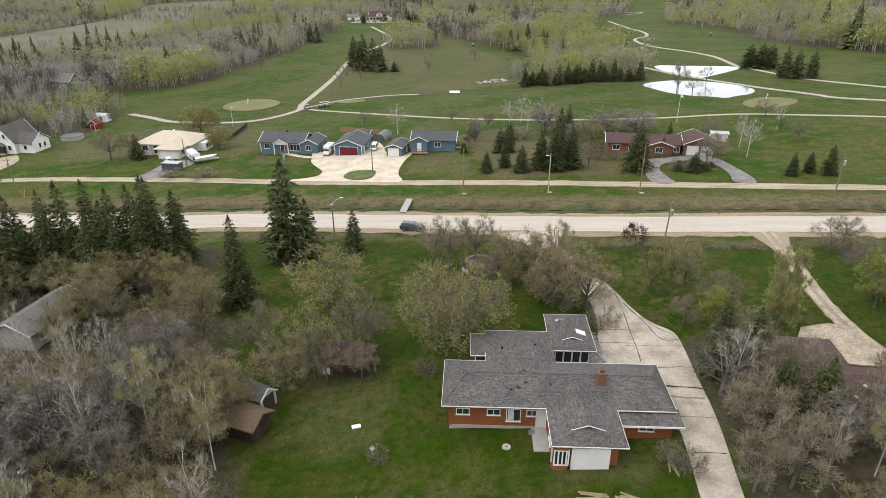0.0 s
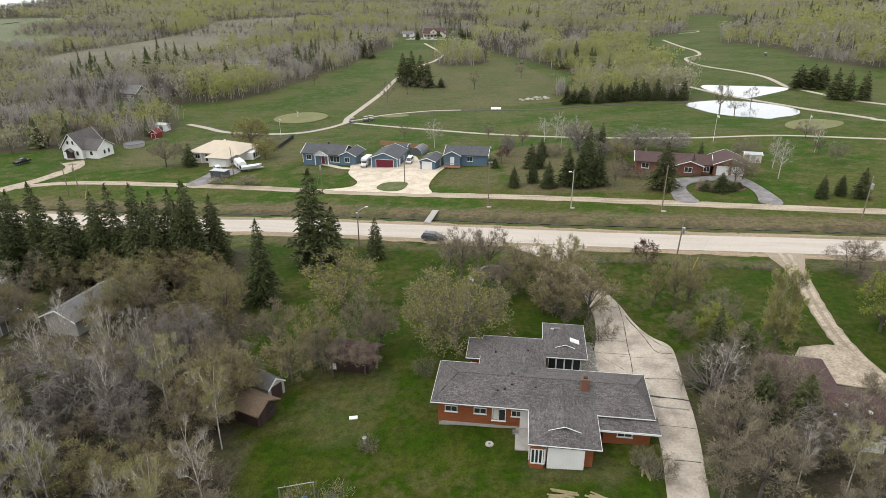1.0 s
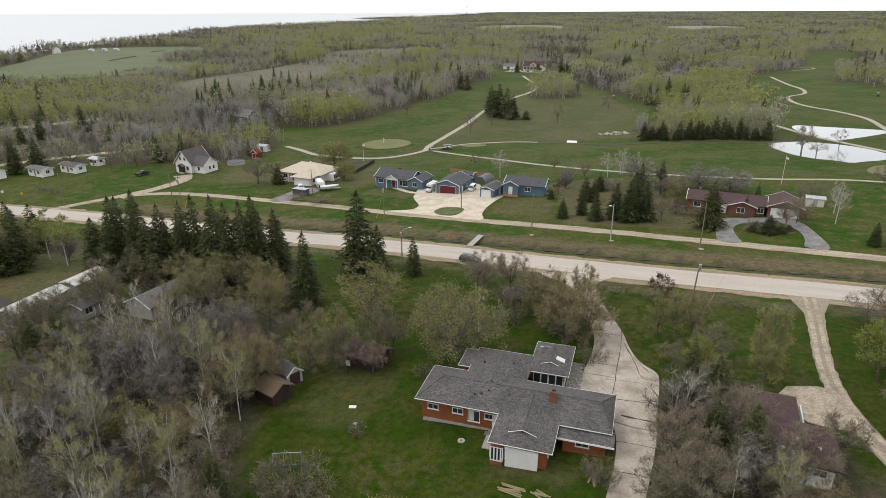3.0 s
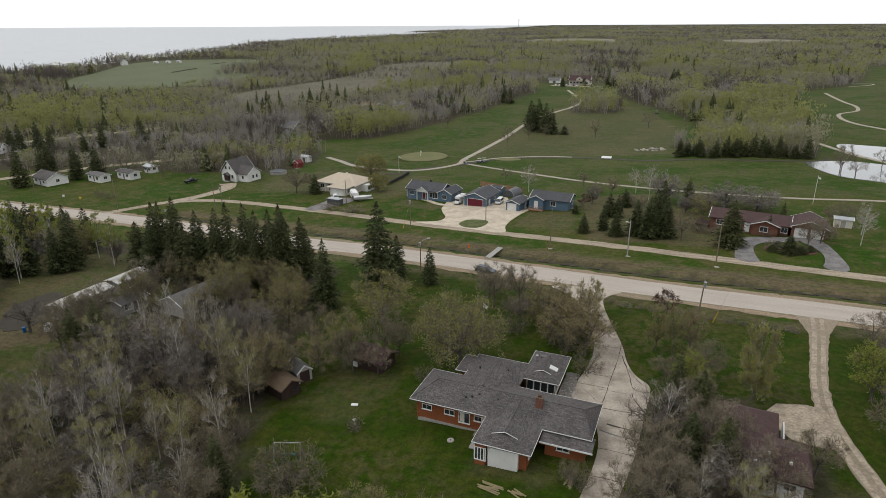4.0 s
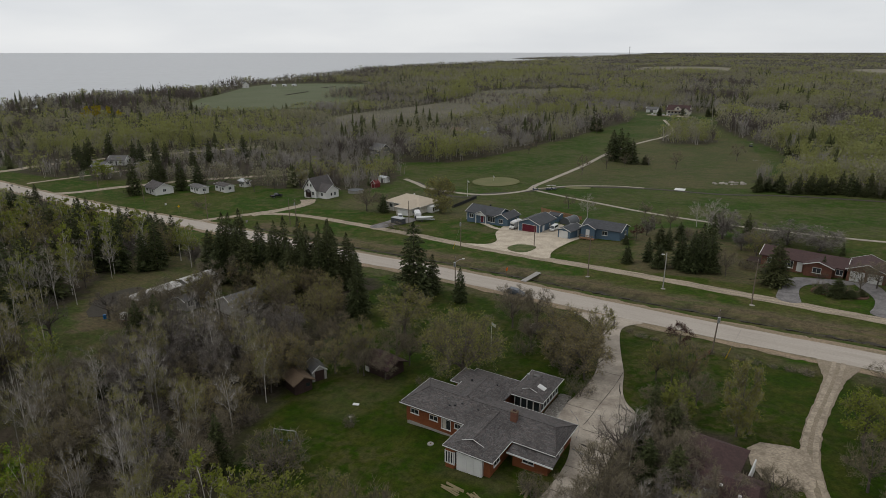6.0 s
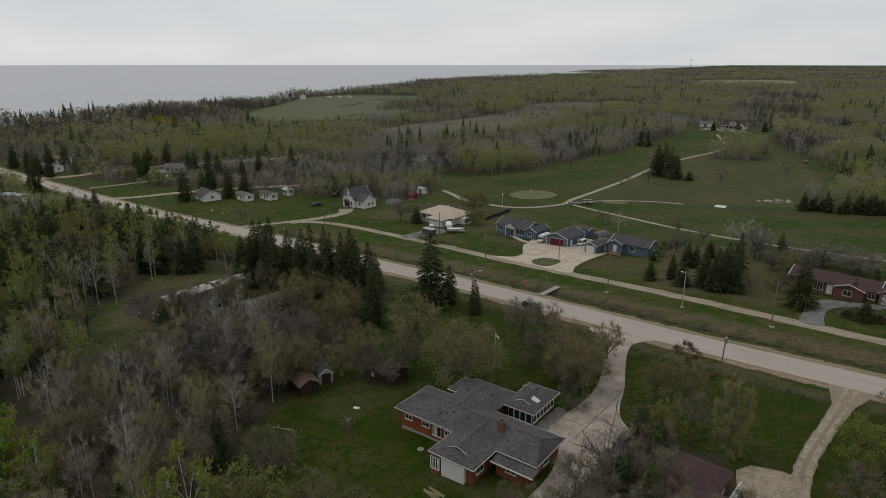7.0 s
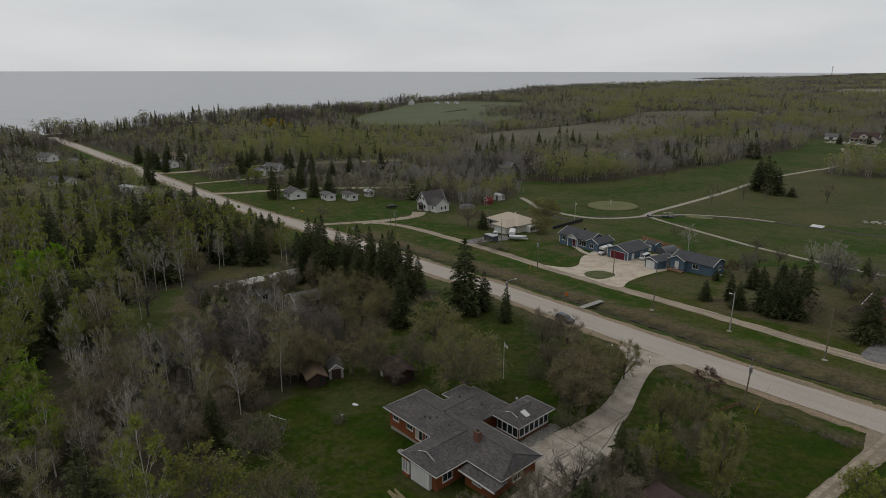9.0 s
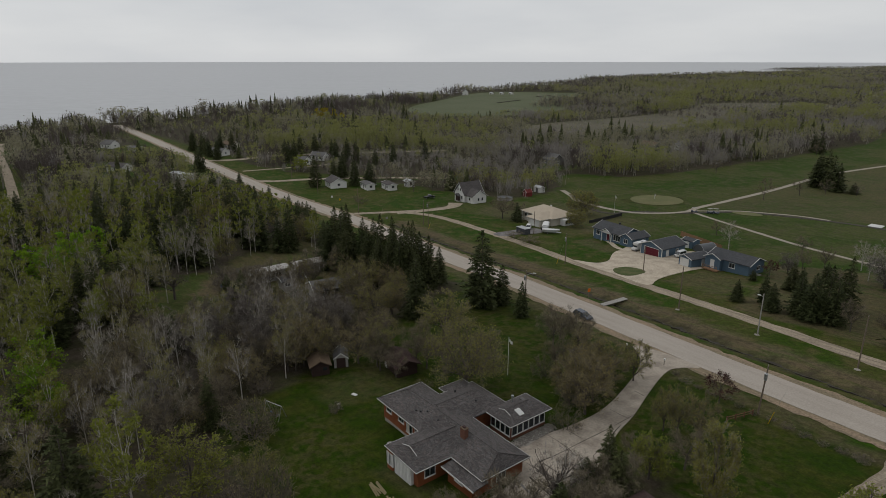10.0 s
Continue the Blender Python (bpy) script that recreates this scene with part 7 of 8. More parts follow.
def t_spray(seed, leaves, twigs, size, low=0.25):
    """A light, see-through crown one metre high and wide: loose leaf clumps and rising twigs."""
    rng = np.random.default_rng(seed)
    t = []
    lumps = rng.normal(0, 1, (5, 3)) * (0.22, 0.22, 0.20) + (0, 0, 0.62)
    for i in range(leaves):
        c = lumps[i % 5] + rng.normal(0, 1, 3) * (0.13, 0.13, 0.12)
        c[2] = min(0.98, max(low, c[2]))
        out = (c - lumps[i % 5]) * (1.6, 1.6, 1.8) + c * (0.5, 0.5, 0) + (0, 0, 0.12) + rng.normal(0, 0.06, 3)
        out /= np.linalg.norm(out) + 1e-9
        a = np.cross(out, rng.normal(0, 1, 3))
        a /= np.linalg.norm(a) + 1e-9
        b = np.cross(out, a)
        k = size * rng.uniform(0.6, 1.4)
        t.append([c - a * k - b * k * 0.6, c + a * k - b * k * 0.5, c + b * k * 1.1])
    for _ in range(twigs):
        a = rng.random() * 6.283
        r = rng.uniform(0.0, 0.2)
        z = rng.uniform(0.15, 0.6)
        p = np.array([r * math.cos(a), r * math.sin(a), z])
        q = p + np.array([math.cos(a) * rng.uniform(0.05, 0.28), math.sin(a) * rng.uniform(0.05, 0.28), rng.uniform(0.22, 0.45)])
        q[2] = min(1.0, q[2])
        e = np.array([-math.sin(a + 0.6), math.cos(a + 0.6), 0]) * size * 0.32
        t.append([p - e, p + e, q])
    return loose(t)


def t_fir(seed, levels=9, n=7):
    rng = np.random.default_rng(seed)
    t = [[(-0.02, 0, 0), (0.02, 0, 0), (0.0, 0, 0.9)]]
    for i in range(levels):
        z = 0.08 + 0.86 * i / (levels - 1)
        R = 0.5 * (1 - z) + 0.04
        for k in range(n):
            a = 6.283 * (k + rng.random()) / n
            L = R * (1 + rng.normal(0, 0.2))
            tip = np.array([L * math.cos(a), L * math.sin(a), z - 0.06])
            s = np.array([-math.sin(a), math.cos(a), 0]) * R * 0.5
            t.append([(0, 0, z + 0.10), tip - s, tip + s])
    return np.array(t).reshape(-1, 3)


def woods():
    rng = np.random.default_rng(77)
    stems = []
    kinds = {"bare": [], "leafy": [], "bud": [], "fir": [], "dark": []}

    def field(x0, x1, y0, y1, spacing, cond):
        xs, ys = np.meshgrid(np.arange(x0, x1, spacing), np.arange(y0, y1, spacing))
        x = xs.ravel() + rng.uniform(-0.5, 0.5, xs.size) * spacing
        y = ys.ravel() + rng.uniform(-0.5, 0.5, xs.size) * spacing
        ok = (x > shore_x(y) + 6) & ~is_open(x, y) & cond(x, y)
        return x[ok], y[ok]

    def in_view(x, y):
        a = np.degrees(np.arctan2(x - 25, y + 12))
        return (a > -84) & (a < 45)
    def reach(x, y):
        return np.hypot(x, y)
    thicket = lambda x, y: in_view(x, y) & ~((y < 128) & (x > -190))
    bands = [field(-420, 420, 30, 420, 4.9, lambda x, y: thicket(x, y) & (reach(x, y) < 420)),
             field(-950, 760, 40, 950, 6.3, lambda x, y: in_view(x, y) & (reach(x, y) >= 420) & (reach(x, y) < 950)),
             field(-1200, 1700, 200, 2200, 8.6, lambda x, y: in_view(x, y) & (reach(x, y) >= 950) & (reach(x, y) < 2200)),
             field(-1500, 3700, 1200, 4700, 17.0, lambda x, y: in_view(x, y) & (reach(x, y) >= 2200) & (reach(x, y) < 4700))]
    for lod, (x, y) in enumerate(bands):
        n = len(x)

        # stands of one kind that drift into one another, bare woods and conifers towards the shore
        def drift(sx, sy, off):
            return np.array([noise.noise((a / sx, b / sy, off)) + 0.5 * noise.noise((a / sx * 2.3, b / sy * 2.3, off + 5)) + 0.25 * noise.noise((a / sx * 5, b / sy * 5, off + 9)) for a, b in zip(x, y)])
        size = (1.0, 1.2, 1.7, 2.6)[lod]
        f1, f2, f3 = drift(110 * size, 70 * size, 1.7), drift(95 * size, 60 * size, 31.2), drift(45 * size, 45 * size, 77.7)
        f4, f5 = drift(120 * size, 55 * size, 140.3), drift(90 * size, 42 * size, 201.9)
        r = rng.random(n)
        shore = np.clip(1 - (x - shore_x(y)) / 60, 0, 1)
        lake_side = np.clip(1.35 - (x - shore_x(y)) / np.where(y < 230, 430, 260), 0, 1)
        copse = inside(GROVE, x, y) | inside(ASPENS, x, y)
        marsh = inside(MARSH, x, y)
        stand = inside(FIELD_STAND, x, y)
        firp = (1, 1, 0.8, 0.25)[lod] * np.where(copse | marsh | stand, 0.0, np.clip(0.012 + 1.1 * np.clip(f3 - 0.36, 0, 1) + 0.14 * shore + 0.05 * lake_side, 0, 0.7))
        leafp = np.where(copse, 0.7, np.clip(0.15 + 8.0 * f1, 0.03, 0.88) * (1 - 0.85 * lake_side))
        budp = np.where(copse, 0.9, np.clip(0.40 + 8.0 * f2, 0.06, 0.90) * (1 - 0.6 * lake_side))
        darkp = np.clip(0.10 + 1.0 * lake_side + 4.0 * np.clip(f4 - 0.1, 0, 1), 0, 0.9)
        leafp, budp = np.where(marsh | stand, 0.06, leafp), np.where(marsh | stand, 0.25, budp)
        darkp = np.where(stand, 0.8, darkp)
        # grey kinds gain with distance, greying the far woods as haze would
        leafp, budp = leafp * (1, 0.95, 0.7, 0.5)[lod], budp * (1, 1, 0.9, 0.8)[lod]
        r2 = rng.random(n)
        k = np.where(r < firp, 0, np.where(r < firp + leafp * (1 - firp), 1, np.where(r < firp + (leafp + budp * (1 - leafp)) * (1 - firp), 2, np.where(r2 < darkp, 4, 3))))
        h = np.clip(rng.normal(8.6, 1.5, n), 5.0, 12.5) * np.where(k == 0, 1.28 - 0.18 * lake_side, 1.0)
        # thin places and small glades; low scrub on the marsh
        h = h * np.clip(1 + 1.1 * f4, 0.5, 1.4) * np.where(copse, 0.85, 1.0)
        h = np.where(road_offset(x, y) < 0, np.minimum(h, 3.5 + 0.45 * np.abs(np.minimum(road_offset(x, y), 0) + 5)), h)
        h = np.where(marsh, h * (0.25 + 0.4 * r2), h)
        w = h * rng.uniform(0.6, 0.95, n) * (1.0, 1.05, 1.15, 1.9)[lod] * np.where(k == 0, (0.62, 0.56, 0.48, 0.3)[lod], 1.0)
        far = np.clip((reach(x, y) - 1500) / 3300, 0, 1)
        h = h * (1 - 0.7 * far * far)
        P = np.stack([x, y, land(x, y) - 0.3], -1)
        glade = (f5 > 0.40 - 0.05 * (lod > 1)) & ~copse & (lake_side < 0.5) & (x > -190 + 0 * y) | (f5 > 0.62)
        keep = (~marsh | (r2 < 0.8)) & (~glade | (r2 < 0.06))
        leaf_n, twig_n, leaf_s = ((116, 20, 0.039), (56, 9, 0.053), (22, 5, 0.083), (9, 2, 0.13))[lod]
        for i, name in enumerate(("fir", "leafy", "bud", "bare", "dark")):
            s = (k == i) & keep
            if not s.any():
                continue
            if name == "fir":
                tm = [loose(t_fir(5 + j, (13, 9, 6, 4)[lod], (9, 6, 5, 4)[lod])) for j in range(3)]
            elif name in ("bare", "dark"):
                tm = [t_spray(30 + j, leaf_n // 6, (56, 30, 13, 6)[lod], leaf_s, 0.2) for j in range(6)]
            else:
                tm = [t_spray((15 if name == "bud" else 55) + j, leaf_n, twig_n // 2, leaf_s) for j in range(6)]
            kinds[name].append(merge(tm, P[s], h[s], w[s], 40 + i + lod * 10))
        if lod < 2:
            s = (k != 0) & (k != 4) & keep & (rng.random(n) < (0.55 if lod == 0 else 0.45))
            stems.append(merge([loose(t_stem(80 + j, (0.014, 0.02)[lod])) for j in range(3)], P[s], h[s], w[s], 90 + lod))
    woods_object("pale_stems", stack(stems), M_STEM_FAR, "pale slender trunks of aspens and birches in the woods")
    for name, mat, lab in (("fir", M_NEEDLE, "distant dark spruces scattered through the woods"), ("leafy", M_GREEN_FAR, "distant aspens in yellow-green first leaf"), ("bud", M_BUD_FAR, "distant hardwoods with olive-brown buds"), ("bare", M_TWIG_FAR, "distant leafless grey-brown hardwoods"), ("dark", M_DARK_FAR, "distant dark brown leafless woods by the lake")):
        woods_object(name + "_woods", stack(kinds[name]), mat, lab)


# green, bud and twig colours hold some haze: paler and bluer than near trees
M_GREEN_FAR = foliage("hazed_aspen_woods", (0.235, 0.243, 0.085), (0.225, 0.226, 0.105), scale=0.05, spread=0.14, through=0.4)
M_BUD_FAR = foliage("hazed_budding_woods", (0.238, 0.228, 0.142), (0.25, 0.235, 0.17), scale=0.05, spread=0.14, through=0.4)
M_STEM_FAR = foliage("grey_aspen_stems", (0.30, 0.28, 0.25), (0.24, 0.22, 0.195), spread=0.3, through=0.0)
M_DARK_FAR = foliage("dark_bare_woods", (0.088, 0.073, 0.066), (0.112, 0.095, 0.084), scale=0.05, spread=0.16, through=0.2)
M_TWIG_FAR = foliage("bare_woods", (0.24, 0.222, 0.20), (0.285, 0.265, 0.24), scale=0.05, spread=0.14, through=0.3)
woods()


# ---- poles, signs and flags ----
def utility_pole(x, y, h, lamp=None, arm=1.7, transformer=False, cross=False, mat=None, lean=0.0, label="weathered wooden utility pole"):
    p = thing("utility_pole", x, y, 0, label, "utility pole", "utility poles")
    part("shaft", rod(bmesh.new(), (0, 0, -0.8), (lean, 0, h), 0.13, 0.085, 10), mat or M_POLE, p)
    part("insulator", rod(bmesh.new(), (lean, 0, h), (lean, 0, h + 0.22), 0.05, 0.035, 8), M_GREYWOOD, p)
    if cross:
        part("crossarm", one_box(lean - 0.9, lean + 0.9, -0.14, -0.04, h - 0.45, h - 0.33), M_POLE, p)
    if transformer:
        bm = rod(bmesh.new(), (lean, -0.36, h - 1.9), (lean, -0.36, h - 1.0), 0.22, 0.22, 14)
        rod(bm, (lean, -0.36, h - 1.0), (lean, -0.36, h - 0.93), 0.24, 0.15, 14)
        part("transformer", bm, M_METAL, p, "grey transformer can")
    if lamp is not None:
        a = radians(lamp)
        tip = (lean + arm * math.cos(a), arm * math.sin(a), h - 0.25)
        bm = rod(bmesh.new(), (lean, 0, h - 0.2 - 0.45 * arm), (lean + 0.5 * arm * math.cos(a), 0.5 * arm * math.sin(a), h - 0.25 - 0.12 * arm), 0.035)
        rod(bm, (lean + 0.5 * arm * math.cos(a), 0.5 * arm * math.sin(a), h - 0.25 - 0.12 * arm), tip, 0.035)
        part("lamp_arm", bm, M_METAL, p)
        head = one_box(-0.3, 0.3, -0.12, 0.12, -0.07, 0.07, 0.04, Matrix.Translation(tip) @ pose(0, 0, 0, 0, 0, lamp))
        part("lamp_head", head, M_WHITE, p)
    return p


utility_pole(37.7, 85.2, 7.2, transformer=True, label="leaning wooden utility pole with a grey transformer", lean=0.35)
utility_pole(-12.9, 100.9, 7.6, lamp=20, transformer=True, label="wooden utility pole with transformer and lamp arm")
utility_pole(11.8, 119.6, 8.9)
utility_pole(28.1, 115.7, 7.6, lamp=190, arm=0.7, mat=M_GREYWOOD, label="pale grey street lamp pole")
utility_pole(44.5, 110.5, 8.8)
utility_pole(75.6, 99.1, 7.6, transformer=True, label="wooden utility pole with a grey transformer")
utility_pole(-6.2, 140.5, 6.7, label="dark brown pole on the grass island")
utility_pole(-89.3, 146.2, 8.6)
utility_pole(-86.2, 145.4, 8.8, transformer=True, cross=True, label="wooden utility pole with crossarm and transformer")
utility_pole(-52.6, 159.4, 7.3)
utility_pole(-24.8, 134.4, 8.2, transformer=True, label="wooden utility pole with a grey transformer")
utility_pole(-165, 156, 9.3)
utility_pole(-122, 144, 9.6)
utility_pole(-210, 172, 9.3)
utility_pole(-250, 182, 9.3)
for x, y in ((11.8, 119.2), (44.5, 110.1), (28.1, 115.3)):
    b = thing("guy_anchor", x + 0.1, y - 0.4, 0, "pale stone collar at the foot of a pole", "anchor")
    bm = bmesh.new()
    bmesh.ops.create_icosphere(bm, subdivisions=1, radius=0.45)
    bmesh.ops.scale(bm, vec=(1.3, 1, 0.5), verts=bm.verts[:])
    part("stone", bm, M_STONE, b)
for x, y, a in ((-26.5, 133, 25), (-84.0, 143.3, 30), (39.6, 83.2, -20), (-104, 139, 15)):
    b = thing("guy_guard", x, y, a, "leaning yellow guy-wire guard", "guy guard")
    part("sleeve", rod(bmesh.new(), (0, 0, -0.2), (0.6, 0, 2.0), 0.05), M_YELLOWP, b)
    part("wire", rod(bmesh.new(), (0.6, 0, 2.0), (1.6, 0, 5.4), 0.012, n=5), M_METAL, b)


def sign(x, y, yaw, mat, label, kind="diamond", h=2.2):
    s = thing("road_sign", x, y, yaw, label, "sign")
    part("post", one_box(-0.04, 0.04, 0.02, 0.08, -0.4, h), M_POLE, s)
    m = pose(0, 0, h, 0, 45 if kind == "diamond" else 0, 0)
    part("panel", one_box(-0.38, 0.38, -0.01, 0.02, -0.38, 0.38, m=m), mat, s)


sign(-5.4, 113.6, 75, M_ORANGE, "small orange marker sign on a post", "square", 1.9)
sign(-140, 149, 80, M_YELLOWP, "yellow diamond warning sign on a post")
sign(-350, 186, 80, M_ORANGE, "orange diamond road sign on a post")
sign(-150, 152.5, 70, M_WHITE, "white square sign on a post", "square", 1.6)
sign(-103, 141.5, 70, M_GREYWOOD, "grey square sign on a post", "square", 1.6)


def flagpole(x, y, h, label, w=0.9):
    f = thing("flagpole", x, y, 0, label, "flagpole")
    part("pole", rod(bmesh.new(), (0, 0, -0.3), (0, 0, h), 0.055, 0.035, 10), M_WHITE, f)
    part("finial", rod(bmesh.new(), (0, 0, h), (0, 0, h + 0.14), 0.07, 0.03, 8), M_METAL, f)
    n = 8
    V, F = [], []
    for i in range(n + 1):
        t = i / n
        for k in range(2):
            V.append((0.05 + w * t * 0.7, 0.10 * math.sin(t * 7), h - 0.15 - k * 0.5 - 0.35 * t * w))
    for i in range(n):
        F.append((2 * i, 2 * i + 2, 2 * i + 3, 2 * i + 1))
    fl = part("flag", (V, F), M_WHITE, f, "drooping pale flag")
    mod = fl.modifiers.new("thickness", "SOLIDIFY")
    mod.thickness = 0.01


flagpole(4.9, 72.2, 6.4, "white flagpole with a small pale flag on the lawn")
flagpole(76.9, 163.4, 7.4, "tall white flagpole beside the cart path", 1.0)
flagpole(-52, 243, 2.4, "white golf flag on the putting green", 0.6)
flagpole(112, 179, 2.4, "white golf flag on the putting green", 0.6)
flagpole(-50.5, 207, 6.5, "white flagpole behind the cream house", 0.8)


# ---- vehicles ----
def wheel(parent, x, y, r=0.34, w=0.22):
    t = part("wheel", rod(bmesh.new(), (x, y - w / 2, r), (x, y + w / 2, r), r, r, 18), M_BLACK, parent)
    part("rim", rod(bmesh.new(), (x, y - w / 2 - 0.01, r), (x, y + w / 2 + 0.01, r), r * 0.58, r * 0.58, 12), M_METAL, t)


def prism(profile, w, taper=0.0, top=None):
    """A side profile (x, z) drawn out to the width w; points above top draw in by taper."""
    bm = bmesh.new()
    sides = []
    for s in (-1, 1):
        sides.append([bm.verts.new((x, s * (w / 2 - (taper if top is not None and z > top else 0)), z)) for x, z in profile])
    n = len(profile)
    for i in range(n):
        bm.faces.new((sides[0][i], sides[0][(i + 1) % n], sides[1][(i + 1) % n], sides[1][i]))
    bm.faces.new(sides[0][::-1])
    bm.faces.new(sides[1])
    bmesh.ops.recalc_face_normals(bm, faces=bm.faces[:])
    bmesh.ops.bevel(bm, geom=bm.edges[:], offset=0.05, segments=2, affect="EDGES")
    return bm


def car(name, x, y, yaw, paint, label, kind="suv"):
    c = thing(name, x, y, yaw, label, "car" if kind != "pickup" else "truck")
    c.location.z += 0.12
    c.scale = (0.88, 0.88, 0.88)
    L, W = (4.6, 1.8) if kind == "suv" else (5.6, 1.9) if kind == "pickup" else (5.2, 1.95)
    h = L / 2
    if kind == "suv":
        body = [(-h, 0.35), (h, 0.35), (h, 0.8), (h - 0.9, 1.0), (-h + 0.1, 1.02)]
        cab = [(h - 1.1, 0.98), (h - 1.8, 1.58), (-h + 0.5, 1.6), (-h + 0.1, 0.98)]
    elif kind == "pickup":
        body = [(-h, 0.5), (h, 0.5), (h, 0.95), (h - 1.2, 1.1), (-h, 1.1)]
        cab = [(h - 1.3, 1.08), (h - 2.0, 1.8), (-h + 2.3, 1.82), (-h + 2.0, 1.08)]
    else:
        body = [(-h, 0.4), (h, 0.4), (h, 0.95), (h - 0.6, 1.15), (-h, 1.15)]
        cab = [(h - 0.6, 1.13), (h - 1.3, 2.15), (-h + 0.1, 2.2), (-h, 1.13)]
    part("body", prism(body, W), paint, c)
    part("cabin", prism(cab, W - 0.04, 0.16, 1.3), paint, c)
    z0, z1 = cab[0][1] + 0.1, cab[1][1] - 0.1
    part("side_glass", prism([(cab[0][0] - 0.25, z0), (cab[1][0] - 0.02, z1), (cab[2][0] + 0.25, z1), (cab[3][0] + 0.25, z0)], W - 0.01, 0.13, 1.3), M_GLASS, c)
    bm = bmesh.new()
    a, b = cab[0], cab[1]
    for s in (0,):
        vs = [bm.verts.new(v) for v in ((a[0] + 0.0, -W / 2 + 0.16, a[1] + 0.06), (a[0] + 0.0, W / 2 - 0.16, a[1] + 0.06), (b[0] + 0.03, W / 2 - 0.28, b[1] - 0.06), (b[0] + 0.03, -W / 2 + 0.28, b[1] - 0.06))]
        bm.faces.new(vs)
        ex = bmesh.ops.extrude_face_region(bm, geom=bm.faces[:])
        bmesh.ops.translate(bm, verts=[v for v in ex["geom"] if isinstance(v, bmesh.types.BMVert)], vec=(0.03, 0, 0.03))
    part("windscreen", bm, M_GLASS, c)
    if kind == "pickup":
        part("bed", one_box(-h + 0.15, -h + 1.9, -W / 2 + 0.18, W / 2 - 0.18, 1.1, 1.13), M_BLACK, c)
    for s in (-1, 1):
        part("headlight", one_box(h - 0.08, h + 0.02, s * (W / 2 - 0.35) - 0.15, s * (W / 2 - 0.35) + 0.15, 0.68, 0.82), M_GLASS, c)
        part("tail_light", one_box(-h - 0.02, -h + 0.06, s * (W / 2 - 0.2) - 0.1, s * (W / 2 - 0.2) + 0.1, 0.75, 0.95), M_REDBARN, c)
    for wx in (-h + 0.9, h - 0.95):
        for s in (-1, 1):
            wheel(c, wx, s * (W / 2 - 0.1))
    return c


car("parked_car", 0.3, 101.9, -16, M_CARGREY, "grey car parked on the highway shoulder")
car("pickup_truck", -122.8, 182.6, 70, M_CARBLACK, "black pickup truck beside the gravel drive", "pickup")
van = car("white_van", -5.6, 160.5, -100, M_CARWHITE, "white delivery van on the gravel lot", "van")
van.scale = (0.74, 0.74, 0.74)
car("parked_car", -58.2, 164.2, -60, M_CARWHITE, "white car in front of the cream house")
car("parked_car", -304, 160, -10, M_CARWHITE, "white car parked beside the highway")
car("parked_car", -243, 223, 30, M_CARWHITE, "white car beside a cottage garden")
for i in range(7):
    car("parked_car", -17 + i * 3.3, 600 - i * 0.5, 80 + 4 * (i % 3), (M_CARWHITE, M_CARWHITE, M_CARGREY)[i % 3], "parked car on the clubhouse lot")


